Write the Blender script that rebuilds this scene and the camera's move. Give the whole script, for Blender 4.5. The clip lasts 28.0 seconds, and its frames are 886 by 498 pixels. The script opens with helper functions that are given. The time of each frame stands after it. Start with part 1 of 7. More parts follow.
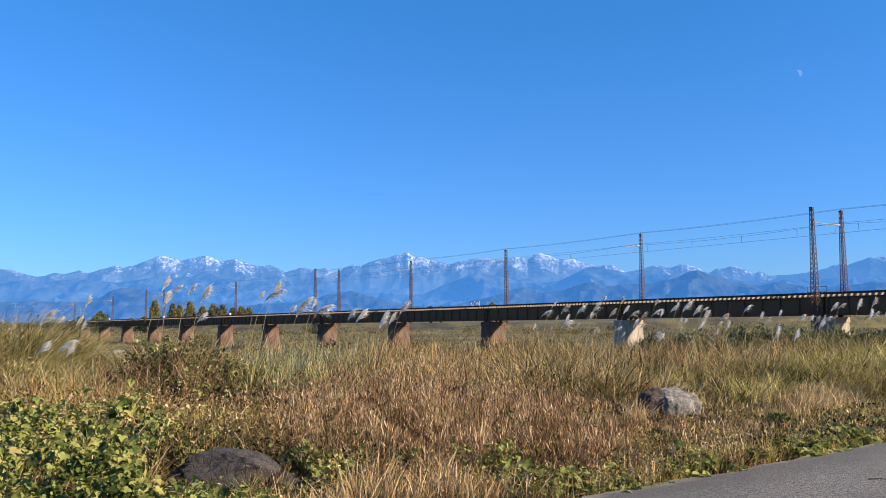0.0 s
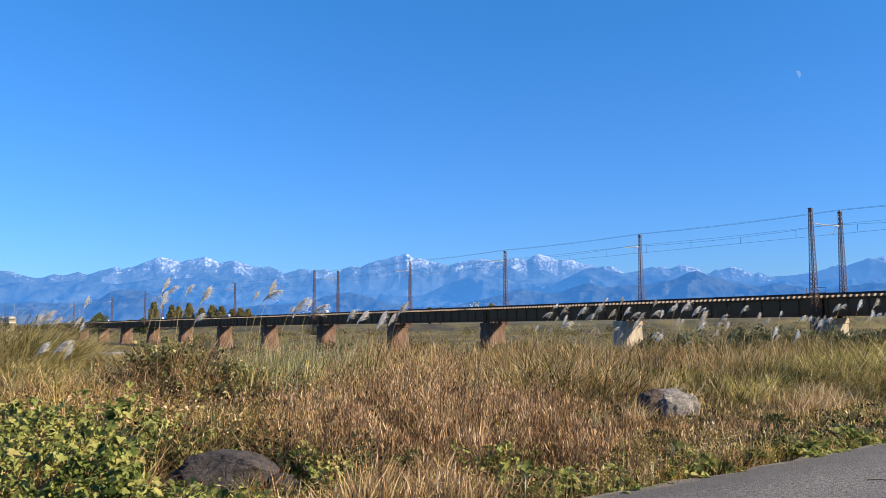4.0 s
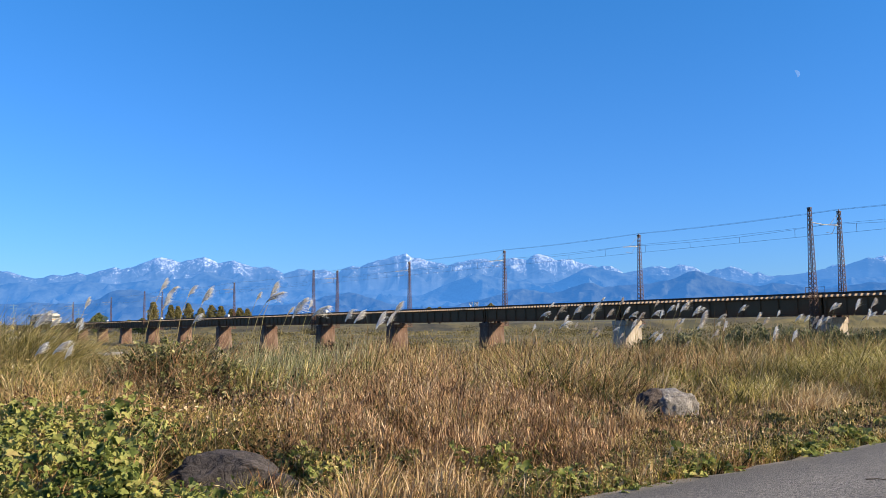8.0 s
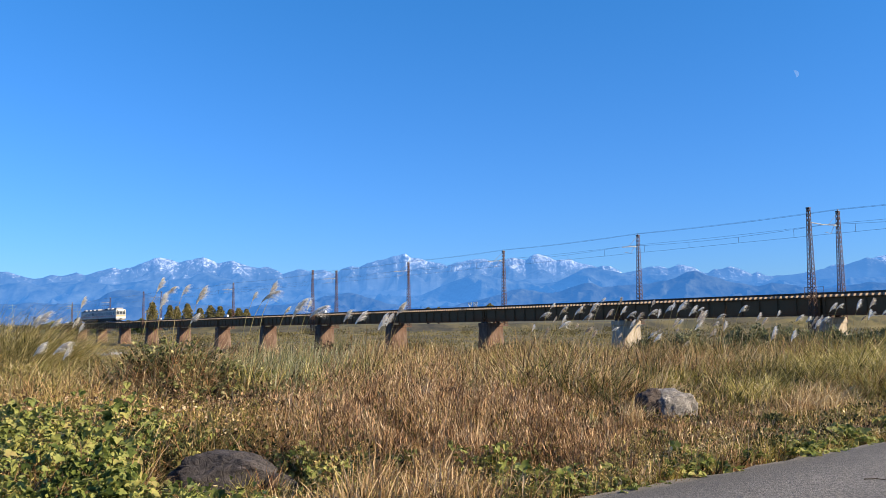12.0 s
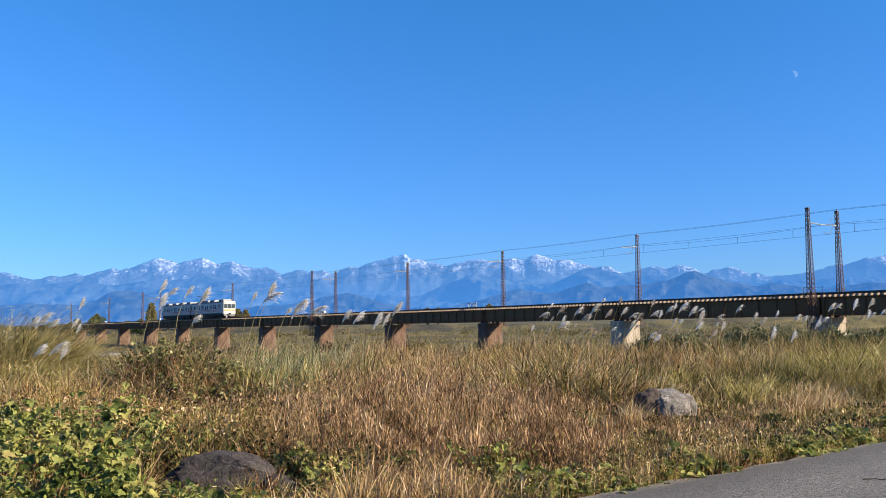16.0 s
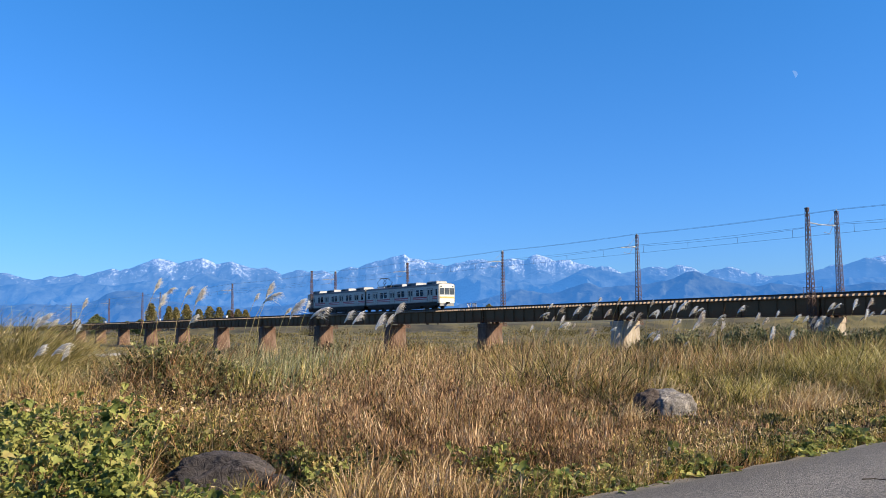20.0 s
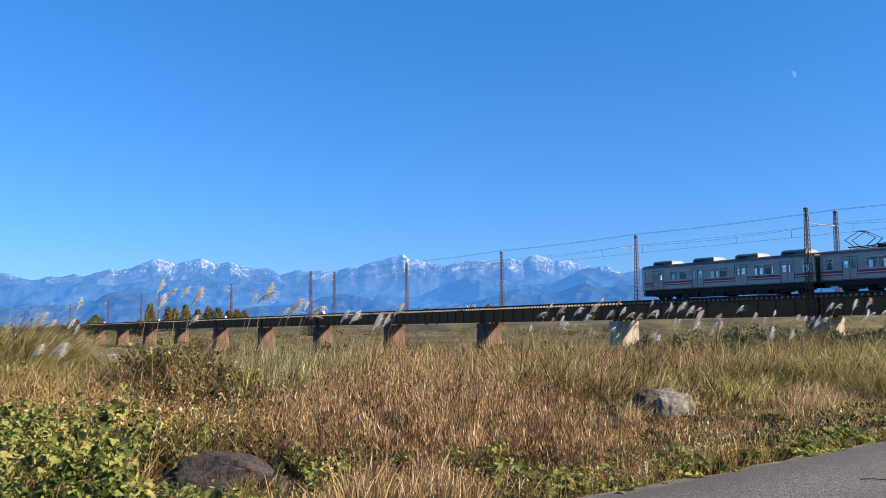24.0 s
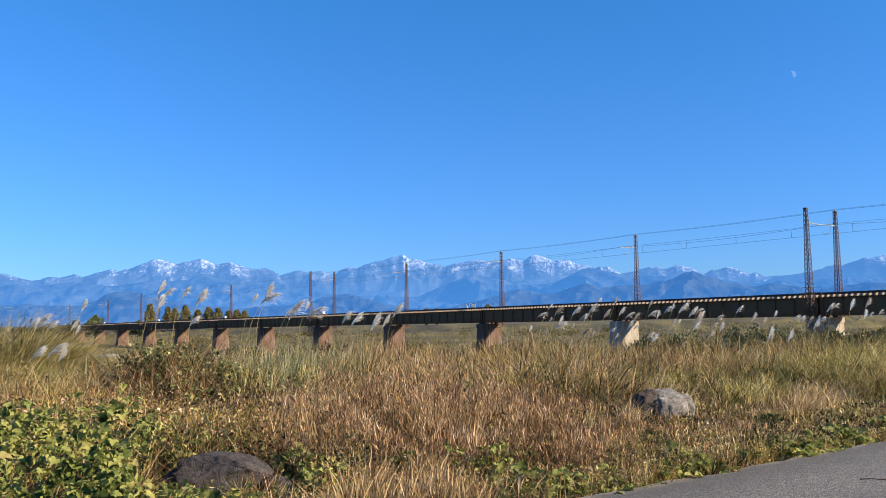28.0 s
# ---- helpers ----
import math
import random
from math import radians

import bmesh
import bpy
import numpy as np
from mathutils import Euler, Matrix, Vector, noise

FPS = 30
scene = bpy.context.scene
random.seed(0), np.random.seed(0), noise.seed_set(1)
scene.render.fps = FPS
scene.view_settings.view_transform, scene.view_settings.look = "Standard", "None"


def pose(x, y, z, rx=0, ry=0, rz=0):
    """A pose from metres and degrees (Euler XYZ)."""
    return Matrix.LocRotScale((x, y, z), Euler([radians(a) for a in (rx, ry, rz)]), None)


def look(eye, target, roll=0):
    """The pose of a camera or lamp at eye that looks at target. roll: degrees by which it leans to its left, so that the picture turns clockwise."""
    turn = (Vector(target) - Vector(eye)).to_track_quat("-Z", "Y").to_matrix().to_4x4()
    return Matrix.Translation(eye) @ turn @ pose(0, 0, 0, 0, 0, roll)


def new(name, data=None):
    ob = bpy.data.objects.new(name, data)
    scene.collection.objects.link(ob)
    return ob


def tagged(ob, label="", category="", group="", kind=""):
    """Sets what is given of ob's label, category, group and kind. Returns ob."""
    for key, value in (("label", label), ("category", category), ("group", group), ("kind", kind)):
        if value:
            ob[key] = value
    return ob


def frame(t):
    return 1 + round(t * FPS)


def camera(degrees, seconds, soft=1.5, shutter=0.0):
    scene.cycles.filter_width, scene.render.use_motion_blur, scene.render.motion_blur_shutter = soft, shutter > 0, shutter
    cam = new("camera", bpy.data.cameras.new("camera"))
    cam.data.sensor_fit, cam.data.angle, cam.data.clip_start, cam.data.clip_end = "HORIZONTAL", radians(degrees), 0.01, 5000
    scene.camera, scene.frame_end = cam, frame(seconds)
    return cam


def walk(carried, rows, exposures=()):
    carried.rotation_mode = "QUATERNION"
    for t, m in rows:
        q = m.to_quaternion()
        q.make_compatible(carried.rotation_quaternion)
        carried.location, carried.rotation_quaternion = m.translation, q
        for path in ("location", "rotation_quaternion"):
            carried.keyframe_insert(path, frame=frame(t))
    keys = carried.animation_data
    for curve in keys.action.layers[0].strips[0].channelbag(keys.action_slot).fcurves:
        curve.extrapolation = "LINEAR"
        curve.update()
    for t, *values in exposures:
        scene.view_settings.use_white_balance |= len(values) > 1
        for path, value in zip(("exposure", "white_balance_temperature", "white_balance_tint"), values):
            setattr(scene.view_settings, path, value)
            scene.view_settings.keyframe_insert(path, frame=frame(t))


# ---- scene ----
# ---------------------------------------------------------------- camera
EYE = 1.55
TAU = math.tau
# seconds, sideways drift in metres, heading, tilt and lean in degrees
CAM_ROWS = (
    (0, -0.0400, -0.309, 5.034, -0.417),
    (0.3, -0.0396, -0.309, 5.111, -0.417),
    (0.6, -0.0391, -0.304, 5.140, -0.422),
    (1, -0.0386, -0.300, 5.137, -0.424),
    (2, -0.0371, -0.282, 5.126, -0.432),
    (3, -0.0357, -0.268, 5.118, -0.442),
    (5, -0.0329, -0.243, 5.098, -0.492),
    (6, -0.0314, -0.232, 5.092, -0.510),
    (7, -0.0300, -0.219, 5.096, -0.521),
    (8, -0.0286, -0.205, 5.101, -0.532),
    (9, -0.0271, -0.198, 5.103, -0.535),
    (10, -0.0257, -0.188, 5.103, -0.537),
    (11, -0.0243, -0.165, 5.106, -0.547),
    (12, -0.0229, -0.148, 5.109, -0.559),
    (13.5, -0.0207, -0.125, 5.122, -0.576),
    (15, -0.0186, -0.103, 5.135, -0.595),
    (16, -0.0171, -0.098, 5.138, -0.605),
    (17, -0.0157, -0.093, 5.141, -0.613),
    (18, -0.0143, -0.088, 5.146, -0.628),
    (19.5, -0.0121, -0.086, 5.148, -0.632),
    (21, -0.0100, -0.084, 5.146, -0.620),
    (22.5, -0.0079, -0.055, 5.150, -0.633),
    (24, -0.0057, -0.028, 5.158, -0.654),
    (25, -0.0043, -0.029, 5.166, -0.672),
    (26, -0.0029, -0.029, 5.174, -0.682),
    (27, -0.0014, -0.027, 5.175, -0.683),
    (28, 0.0000, -0.018, 5.172, -0.683),
)
cam = camera(53.4, 28.0, soft=0.8)


def camera_pose(dx, heading, tilt, lean):
    h, p = radians(heading), radians(tilt)
    eye = Vector((dx, 0.0, EYE))
    return look(eye, eye + Vector((math.sin(h) * math.cos(p), math.cos(h) * math.cos(p), math.sin(p))), lean)


walk(cam, [(t, camera_pose(*row)) for t, *row in CAM_ROWS])
scene.view_settings.exposure = 0.92

# ---------------------------------------------------------------- light
SUN_BEARING, SUN_HEIGHT = 108.0, 27.0      # degrees to the right of the heading, degrees above the horizon
sun_way = Vector((math.sin(radians(SUN_BEARING)) * math.cos(radians(SUN_HEIGHT)),
                  math.cos(radians(SUN_BEARING)) * math.cos(radians(SUN_HEIGHT)), math.sin(radians(SUN_HEIGHT))))
sun = new("sun", bpy.data.lights.new("sun", "SUN"))
sun.data.energy, sun.data.angle, sun.data.color = 5.0, radians(0.53), (1.0, 0.84, 0.61)
sun.matrix_world = look(sun_way * 200, (0, 0, 0))

world = bpy.data.worlds.new("sky")
scene.world = world
world.use_nodes = True
wt = world.node_tree
sky = wt.nodes.new("ShaderNodeTexSky")
sky.sky_type, sky.sun_disc = "NISHITA", False
sky.sun_elevation, sky.sun_rotation = radians(SUN_HEIGHT), radians(SUN_BEARING)
sky.air_density, sky.dust_density, sky.ozone_density, sky.altitude = 1.0, 0.15, 3.0, 30
# deep autumn blue, a little paler towards the horizon
height = wt.nodes.new("ShaderNodeSeparateXYZ")
where = wt.nodes.new("ShaderNodeTexCoord")
wt.links.new(where.outputs["Generated"], height.inputs[0])
blue = wt.nodes.new("ShaderNodeValToRGB")
for stop, (at, colour) in zip(blue.color_ramp.elements, ((0.0, (0.275, 0.45, 0.86, 1)), (0.36, (0.21, 0.62, 1.0, 1)))):
    stop.position, stop.color = at, colour
wt.links.new(height.outputs[2], blue.inputs[0])
tint = wt.nodes.new("ShaderNodeMix")
tint.data_type, tint.blend_type = "RGBA", "MULTIPLY"
tint.inputs[0].default_value = 1.0
wt.links.new(blue.outputs[0], tint.inputs[7])
wt.links.new(sky.outputs[0], tint.inputs[6])
wt.links.new(tint.outputs[2], wt.nodes["Background"].inputs[0])
wt.nodes["Background"].inputs[1].default_value = 0.104


# ---------------------------------------------------------------- material helpers
def material(name):
    m = bpy.data.materials.new(name)
    m.use_nodes = True
    return m, m.node_tree, m.node_tree.nodes["Principled BSDF"]


def node(tree, kind, **inputs):
    n = tree.nodes.new(kind)
    for key, value in inputs.items():
        n.inputs[key.replace("_", " ")].default_value = value
    return n


def ramp(tree, source, stops):
    r = tree.nodes.new("ShaderNodeValToRGB")
    while len(r.color_ramp.elements) < len(stops):
        r.color_ramp.elements.new(0.5)
    for e, (at, colour) in zip(r.color_ramp.elements, stops):
        e.position, e.color = at, (*colour, 1)
    tree.links.new(source, r.inputs[0])
    return r.outputs[0]


def mix(tree, factor, a, b, blend="MIX"):
    n = tree.nodes.new("ShaderNodeMix")
    n.data_type, n.blend_type = "RGBA", blend
    for socket, value in ((0, factor), (6, a), (7, b)):
        if isinstance(value, bpy.types.NodeSocket):
            tree.links.new(value, n.inputs[socket])
        elif socket == 0:
            n.inputs[0].default_value = value
        else:
            n.inputs[socket].default_value = (*value, 1)
    return n.outputs[2]


def math_node(tree, op, a, b=0.0, clamp=False):
    n = tree.nodes.new("ShaderNodeMath")
    n.operation, n.use_clamp = op, clamp
    for i, v in enumerate((a, b)):
        if isinstance(v, bpy.types.NodeSocket):
            tree.links.new(v, n.inputs[i])
        else:
            n.inputs[i].default_value = v
    return n.outputs[0]


def coords(tree, scale=(1, 1, 1), local=True):
    c = tree.nodes.new("ShaderNodeTexCoord" if local else "ShaderNodeNewGeometry")
    m = tree.nodes.new("ShaderNodeMapping")
    m.inputs["Scale"].default_value = scale
    tree.links.new(c.outputs["Object" if local else "Position"], m.inputs[0])
    return m.outputs[0]


def noise_tex(tree, scale, detail=4.0, rough=0.55, at=None):
    n = node(tree, "ShaderNodeTexNoise", Scale=scale, Detail=detail, Roughness=rough)
    if at is not None:
        tree.links.new(at, n.inputs["Vector"])
    return n.outputs["Fac"]


def bump(tree, bsdf, height, strength=0.3, distance=0.02):
    b = node(tree, "ShaderNodeBump", Strength=strength, Distance=distance)
    tree.links.new(height, b.inputs["Height"])
    tree.links.new(b.outputs[0], bsdf.inputs["Normal"])


def worn(name, base, second, rough=0.7, scale=3.0, fine=40.0, relief=0.25, metal=0.0, stretch=(1, 1, 1), spread=(0.35, 0.7)):
    """A surface of two tones with stains and fine grain."""
    m, t, b = material(name)
    at = coords(t, stretch)
    big, small = noise_tex(t, scale, 5, 0.6, at), noise_tex(t, fine, 3, 0.6, at)
    col = ramp(t, big, [(spread[0], base), (spread[1], second)])
    col = mix(t, 0.35, col, ramp(t, small, [(0.3, (0.35, 0.35, 0.35)), (0.7, (1, 1, 1))]), "MULTIPLY")
    t.links.new(col, b.inputs["Base Color"])
    b.inputs["Roughness"].default_value, b.inputs["Metallic"].default_value = rough, metal
    bump(t, b, small, relief)
    return m


def leafy(name, stops, rough=0.5, patch=0.35, translucent=0.15, depth=0.71):
    """Leaves and blades: a tone for each blade, larger patches over the field."""
    m, t, b = material(name)
    g = t.nodes.new("ShaderNodeNewGeometry")
    big = noise_tex(t, patch, 3, 0.6, coords(t, (1, 1, 1), False))
    clump = noise_tex(t, patch * 3.4, 2, 0.6, coords(t, (1, 1, 0.7), False))
    f = math_node(t, "ADD", math_node(t, "MULTIPLY", g.outputs["Random Per Island"], 0.70), math_node(t, "MULTIPLY", math_node(t, "SUBTRACT", big, 0.5), 1.9))
    f = math_node(t, "ADD", f, math_node(t, "MULTIPLY", math_node(t, "SUBTRACT", clump, 0.5), 2.0))
    f = math_node(t, "ADD", f, 0.15, True)
    col = ramp(t, f, [(at, tuple(c * depth for c in colour)) for at, colour in stops])
    t.links.new(col, b.inputs["Base Color"])
    b.inputs["Roughness"].default_value = rough
    b.inputs["Specular IOR Level"].default_value = 0.12
    if translucent:
        tr = t.nodes.new("ShaderNodeBsdfTranslucent")
        t.links.new(col, tr.inputs[0])
        ms = node(t, "ShaderNodeMixShader", Fac=translucent)
        t.links.new(b.outputs[0], ms.inputs[1])
        t.links.new(tr.outputs[0], ms.inputs[2])
        t.links.new(ms.outputs[0], t.nodes["Material Output"].inputs[0])
    return m


# ---------------------------------------------------------------- materials
def asphalt_material():
    m, t, b = material("asphalt")
    at = coords(t)
    grit = node(t, "ShaderNodeTexVoronoi", Scale=82.0)
    t.links.new(at, grit.inputs["Vector"])
    big = noise_tex(t, 0.7, 5, 0.6, at)
    col = ramp(t, big, [(0.3, (0.124, 0.115, 0.102)), (0.7, (0.166, 0.154, 0.135))])
    col = mix(t, 1.0, col, ramp(t, grit.outputs["Color"], [(0.12, (0.26, 0.26, 0.27)), (0.5, (0.86, 0.85, 0.83)), (0.88, (2.0, 1.96, 1.88))]), "MULTIPLY")
    # older, darker seal and trodden soil along the edge
    across = t.nodes.new("ShaderNodeVectorMath")
    across.operation = "DOT_PRODUCT"
    t.links.new(at, across.inputs[0])
    across.inputs[1].default_value = (0.629, -0.777, 0.0)
    wander = math_node(t, "MULTIPLY", noise_tex(t, 2.2, 4, 0.6, at), 0.5)
    edge = math_node(t, "ADD", math_node(t, "ADD", across.outputs["Value"], 5.615), wander)
    edge = math_node(t, "MULTIPLY", edge, 0.5)
    col = mix(t, ramp(t, edge, [(0.28, (0.62, 0.62, 0.62)), (0.62, (0, 0, 0))]), col, (0.066, 0.062, 0.057))
    col = mix(t, ramp(t, edge, [(0.14, (0.8, 0.8, 0.8)), (0.19, (0, 0, 0))]), col, (0.21, 0.18, 0.135))
    t.links.new(col, b.inputs["Base Color"])
    b.inputs["Roughness"].default_value = 0.9
    bump(t, b, grit.outputs["Distance"], 0.6, 0.01)
    return m


def ground_material():
    m, t, b = material("field_soil")
    at = coords(t, (1, 1, 1), False)
    big, mid, small = noise_tex(t, 0.018, 5, 0.6, at), noise_tex(t, 0.35, 5, 0.65, at), noise_tex(t, 9, 4, 0.7, at)
    col = ramp(t, mid, [(0.3, (0.040, 0.033, 0.016)), (0.5, (0.085, 0.068, 0.030)), (0.7, (0.075, 0.070, 0.024))])
    col = mix(t, ramp(t, big, [(0.42, (0, 0, 0)), (0.6, (1, 1, 1))]), col, (0.200, 0.160, 0.050))
    col = mix(t, 0.6, col, ramp(t, small, [(0.3, (0.4, 0.4, 0.4)), (0.7, (1.1, 1.1, 1.1))]), "MULTIPLY")
    scrub = noise_tex(t, 0.10, 6, 0.7, coords(t, (1, 0.35, 1), False))
    col = mix(t, 0.85, col, ramp(t, scrub, [(0.42, (0.30, 0.36, 0.34)), (0.56, (1.1, 1.08, 1.0))]), "MULTIPLY")
    t.links.new(col, b.inputs["Base Color"])
    b.inputs["Roughness"].default_value = 1.0
    bump(t, b, small, 0.6, 0.05)
    return m


def slanted(tree, angle, scale):
    """World coordinates turned about the north-south axis, then stretched."""
    g = tree.nodes.new("ShaderNodeNewGeometry")
    turn, size = tree.nodes.new("ShaderNodeMapping"), tree.nodes.new("ShaderNodeMapping")
    turn.inputs["Rotation"].default_value = (0, radians(angle), 0)
    size.inputs["Scale"].default_value = scale
    tree.links.new(g.outputs["Position"], turn.inputs[0])
    tree.links.new(turn.outputs[0], size.inputs[0])
    return size.outputs[0]


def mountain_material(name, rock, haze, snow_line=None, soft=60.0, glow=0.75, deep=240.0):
    """Far slopes: forest and rock, snow lying in the gullies above a ragged line, and aerial haze painted on as glow,
    thickest low down.
    """
    m, t, b = material(name)
    g = t.nodes.new("ShaderNodeNewGeometry")
    sep = t.nodes.new("ShaderNodeSeparateXYZ")
    t.links.new(g.outputs["Position"], sep.inputs[0])
    big = noise_tex(t, 0.011 if snow_line else 0.02, 8, 0.70, coords(t, (1, 0.25, 1.3), False))
    low_tone, high_tone = (0.45, 1.2) if snow_line else (0.2, 1.45)
    dark, light = tuple(c * low_tone for c in rock), tuple(c * high_tone for c in rock)
    col = ramp(t, big, [(0.38, dark), (0.62, light)])
    if snow_line:
        a = noise_tex(t, 0.15, 6, 0.76, slanted(t, 33, (1.0, 0.12, 0.38)))
        c = noise_tex(t, 0.15, 6, 0.76, slanted(t, -33, (1.0, 0.12, 0.38)))
        streak = math_node(t, "SUBTRACT", math_node(t, "MAXIMUM", a, c), 0.55)
        side = t.nodes.new("ShaderNodeSeparateXYZ")
        t.links.new(g.outputs["Normal"], side.inputs[0])
        lift = math_node(t, "ADD", math_node(t, "MULTIPLY", math_node(t, "SUBTRACT", big, 0.5), 80.0), math_node(t, "MULTIPLY", streak, 480.0))
        lift = math_node(t, "ADD", lift, math_node(t, "MULTIPLY", side.outputs[0], 40.0))
        lift = math_node(t, "ADD", lift, math_node(t, "MAXIMUM", math_node(t, "MULTIPLY", sep.outputs[0], 0.026), math_node(t, "MULTIPLY", sep.outputs[0], -0.008)))
        up = math_node(t, "ADD", math_node(t, "MULTIPLY", math_node(t, "SUBTRACT", sep.outputs[2], snow_line), 0.60), lift)
        snow = math_node(t, "DIVIDE", up, soft, True)
        col = mix(t, snow, col, (0.80, 0.84, 0.92))
    t.links.new(col, b.inputs["Base Color"])
    b.inputs["Roughness"].default_value = 1.0
    b.inputs["Specular IOR Level"].default_value = 0.0
    # haze is painted into the slopes as blue emission, stronger low down
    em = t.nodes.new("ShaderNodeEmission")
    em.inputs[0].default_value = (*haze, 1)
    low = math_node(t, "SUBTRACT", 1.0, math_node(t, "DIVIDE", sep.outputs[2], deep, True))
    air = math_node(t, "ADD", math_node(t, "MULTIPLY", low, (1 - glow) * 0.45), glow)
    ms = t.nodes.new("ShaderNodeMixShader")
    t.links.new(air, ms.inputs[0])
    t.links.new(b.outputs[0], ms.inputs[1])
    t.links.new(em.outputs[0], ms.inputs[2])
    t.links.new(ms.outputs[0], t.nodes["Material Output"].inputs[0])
    return m


def concrete_material(name, tones):
    m, t, b = material(name)
    at = coords(t, (1, 1, 0.35))
    big, mid, small = noise_tex(t, 0.7, 5, 0.65, at), noise_tex(t, 3.5, 5, 0.7, at), noise_tex(t, 30, 3, 0.6, at)
    col = ramp(t, big, list(zip((0.3, 0.5, 0.75), tones)))
    col = mix(t, 0.65, col, ramp(t, mid, [(0.3, (0.45, 0.40, 0.36)), (0.65, (1.1, 1.05, 1.0))]), "MULTIPLY")
    t.links.new(col, b.inputs["Base Color"])
    b.inputs["Roughness"].default_value = 0.92
    bump(t, b, small, 0.5, 0.03)
    return m


def girder_material():
    m, t, b = material("girder_paint")
    at = coords(t, (1, 1, 0.6))
    sep = t.nodes.new("ShaderNodeSeparateXYZ")
    t.links.new(coords(t), sep.inputs[0])
    big, small = noise_tex(t, 0.55, 6, 0.7, at), noise_tex(t, 14, 4, 0.6, at)
    col = ramp(t, small, [(0.3, (0.105, 0.066, 0.034)), (0.7, (0.158, 0.096, 0.050))])
    rust = math_node(t, "ADD", math_node(t, "MULTIPLY", math_node(t, "ADD", sep.outputs[2], 1.25), -1.1), math_node(t, "MULTIPLY", math_node(t, "SUBTRACT", big, 0.5), 3.2), True)
    col = mix(t, rust, col, (0.16, 0.062, 0.026))
    t.links.new(col, b.inputs["Base Color"])
    b.inputs["Specular IOR Level"].default_value = 0.2
    b.inputs["Roughness"].default_value = 0.85
    bump(t, b, small, 0.2, 0.01)
    return m


def glass_material():
    m, t, b = material("train_glass")
    tr, gl = t.nodes.new("ShaderNodeBsdfTransparent"), t.nodes.new("ShaderNodeBsdfGlossy")
    tr.inputs[0].default_value = (0.86, 0.92, 0.92, 1)
    gl.inputs["Roughness"].default_value = 0.03
    fr = node(t, "ShaderNodeFresnel", IOR=1.5)
    ms = t.nodes.new("ShaderNodeMixShader")
    t.links.new(fr.outputs[0], ms.inputs[0])
    t.links.new(tr.outputs[0], ms.inputs[1])
    t.links.new(gl.outputs[0], ms.inputs[2])
    t.links.new(ms.outputs[0], t.nodes["Material Output"].inputs[0])
    return m


def glowing(name, colour, strength):
    m, t, b = material(name)
    b.inputs["Base Color"].default_value = (*colour, 1)
    b.inputs["Emission Color"].default_value = (*colour, 1)
    b.inputs["Emission Strength"].default_value = strength
    return m


def water_material():
    m, t, b = material("river_water")
    b.inputs["Base Color"].default_value = (0.10, 0.14, 0.16, 1)
    b.inputs["Roughness"].default_value = 0.12
    bump(t, b, noise_tex(t, 1.2, 4, 0.6, coords(t, (1, 2, 1), False)), 0.35, 0.08)
    return m


def rock_material(name, a, bcol, c, scale, cracks=0.0):
    m, t, b = material(name)
    at = coords(t)
    big, small = noise_tex(t, scale, 6, 0.7, at), noise_tex(t, scale * 7, 6, 0.80, at)
    col = ramp(t, big, [(0.3, a), (0.52, bcol), (0.7, c)])
    col = mix(t, 0.8, col, ramp(t, small, [(0.38, (0.22, 0.22, 0.23)), (0.5, (0.9, 0.9, 0.88)), (0.66, (1.5, 1.5, 1.47))]), "MULTIPLY")
    relief = small
    if cracks:
        v = node(t, "ShaderNodeTexVoronoi", Scale=cracks)
        v.feature = "DISTANCE_TO_EDGE"
        bent = t.nodes.new("ShaderNodeVectorMath")
        bent.operation = "ADD"
        t.links.new(coords(t, (1.6, 1.6, 0.40)), bent.inputs[0])
        n = node(t, "ShaderNodeTexNoise", Scale=4.0)
        t.links.new(at, n.inputs["Vector"])
        t.links.new(n.outputs["Color"], bent.inputs[1])
        t.links.new(bent.outputs[0], v.inputs["Vector"])
        line = ramp(t, v.outputs["Distance"], [(0.0, (0.25, 0.25, 0.25)), (0.07, (1, 1, 1))])
        col = mix(t, 0.30, col, line, "MULTIPLY")
        relief = math_node(t, "ADD", small, math_node(t, "MULTIPLY", line, 0.35))
    t.links.new(col, b.inputs["Base Color"])
    b.inputs["Roughness"].default_value = 0.92
    bump(t, b, relief, 0.9, 0.03)
    return m


M_ASPHALT, M_GROUND, M_CONCRETE, M_GIRDER, M_GLASS, M_WATER = asphalt_material(), ground_material(), concrete_material("stained_concrete", ((0.080, 0.044, 0.030), (0.140, 0.083, 0.056), (0.28, 0.205, 0.155))), girder_material(), glass_material(), water_material()
M_PALECONCRETE = concrete_material("pale_concrete", ((0.26, 0.20, 0.14), (0.40, 0.35, 0.28), (0.52, 0.49, 0.43)))
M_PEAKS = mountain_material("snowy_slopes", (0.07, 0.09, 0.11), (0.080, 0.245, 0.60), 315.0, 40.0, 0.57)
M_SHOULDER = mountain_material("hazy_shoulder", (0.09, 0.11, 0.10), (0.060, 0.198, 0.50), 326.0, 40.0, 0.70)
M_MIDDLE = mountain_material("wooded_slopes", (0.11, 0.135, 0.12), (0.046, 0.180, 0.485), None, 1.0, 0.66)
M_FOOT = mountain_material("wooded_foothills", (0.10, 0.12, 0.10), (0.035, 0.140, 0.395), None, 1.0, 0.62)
M_RUST = worn("rusted_steel", (0.13, 0.060, 0.036), (0.055, 0.036, 0.030), 0.8, 2.5, 30)
M_TIMBER = worn("weathered_timber", (0.40, 0.31, 0.235), (0.23, 0.165, 0.115), 0.9, 2.0, 25, 0.4, 0.0, (1, 6, 1))
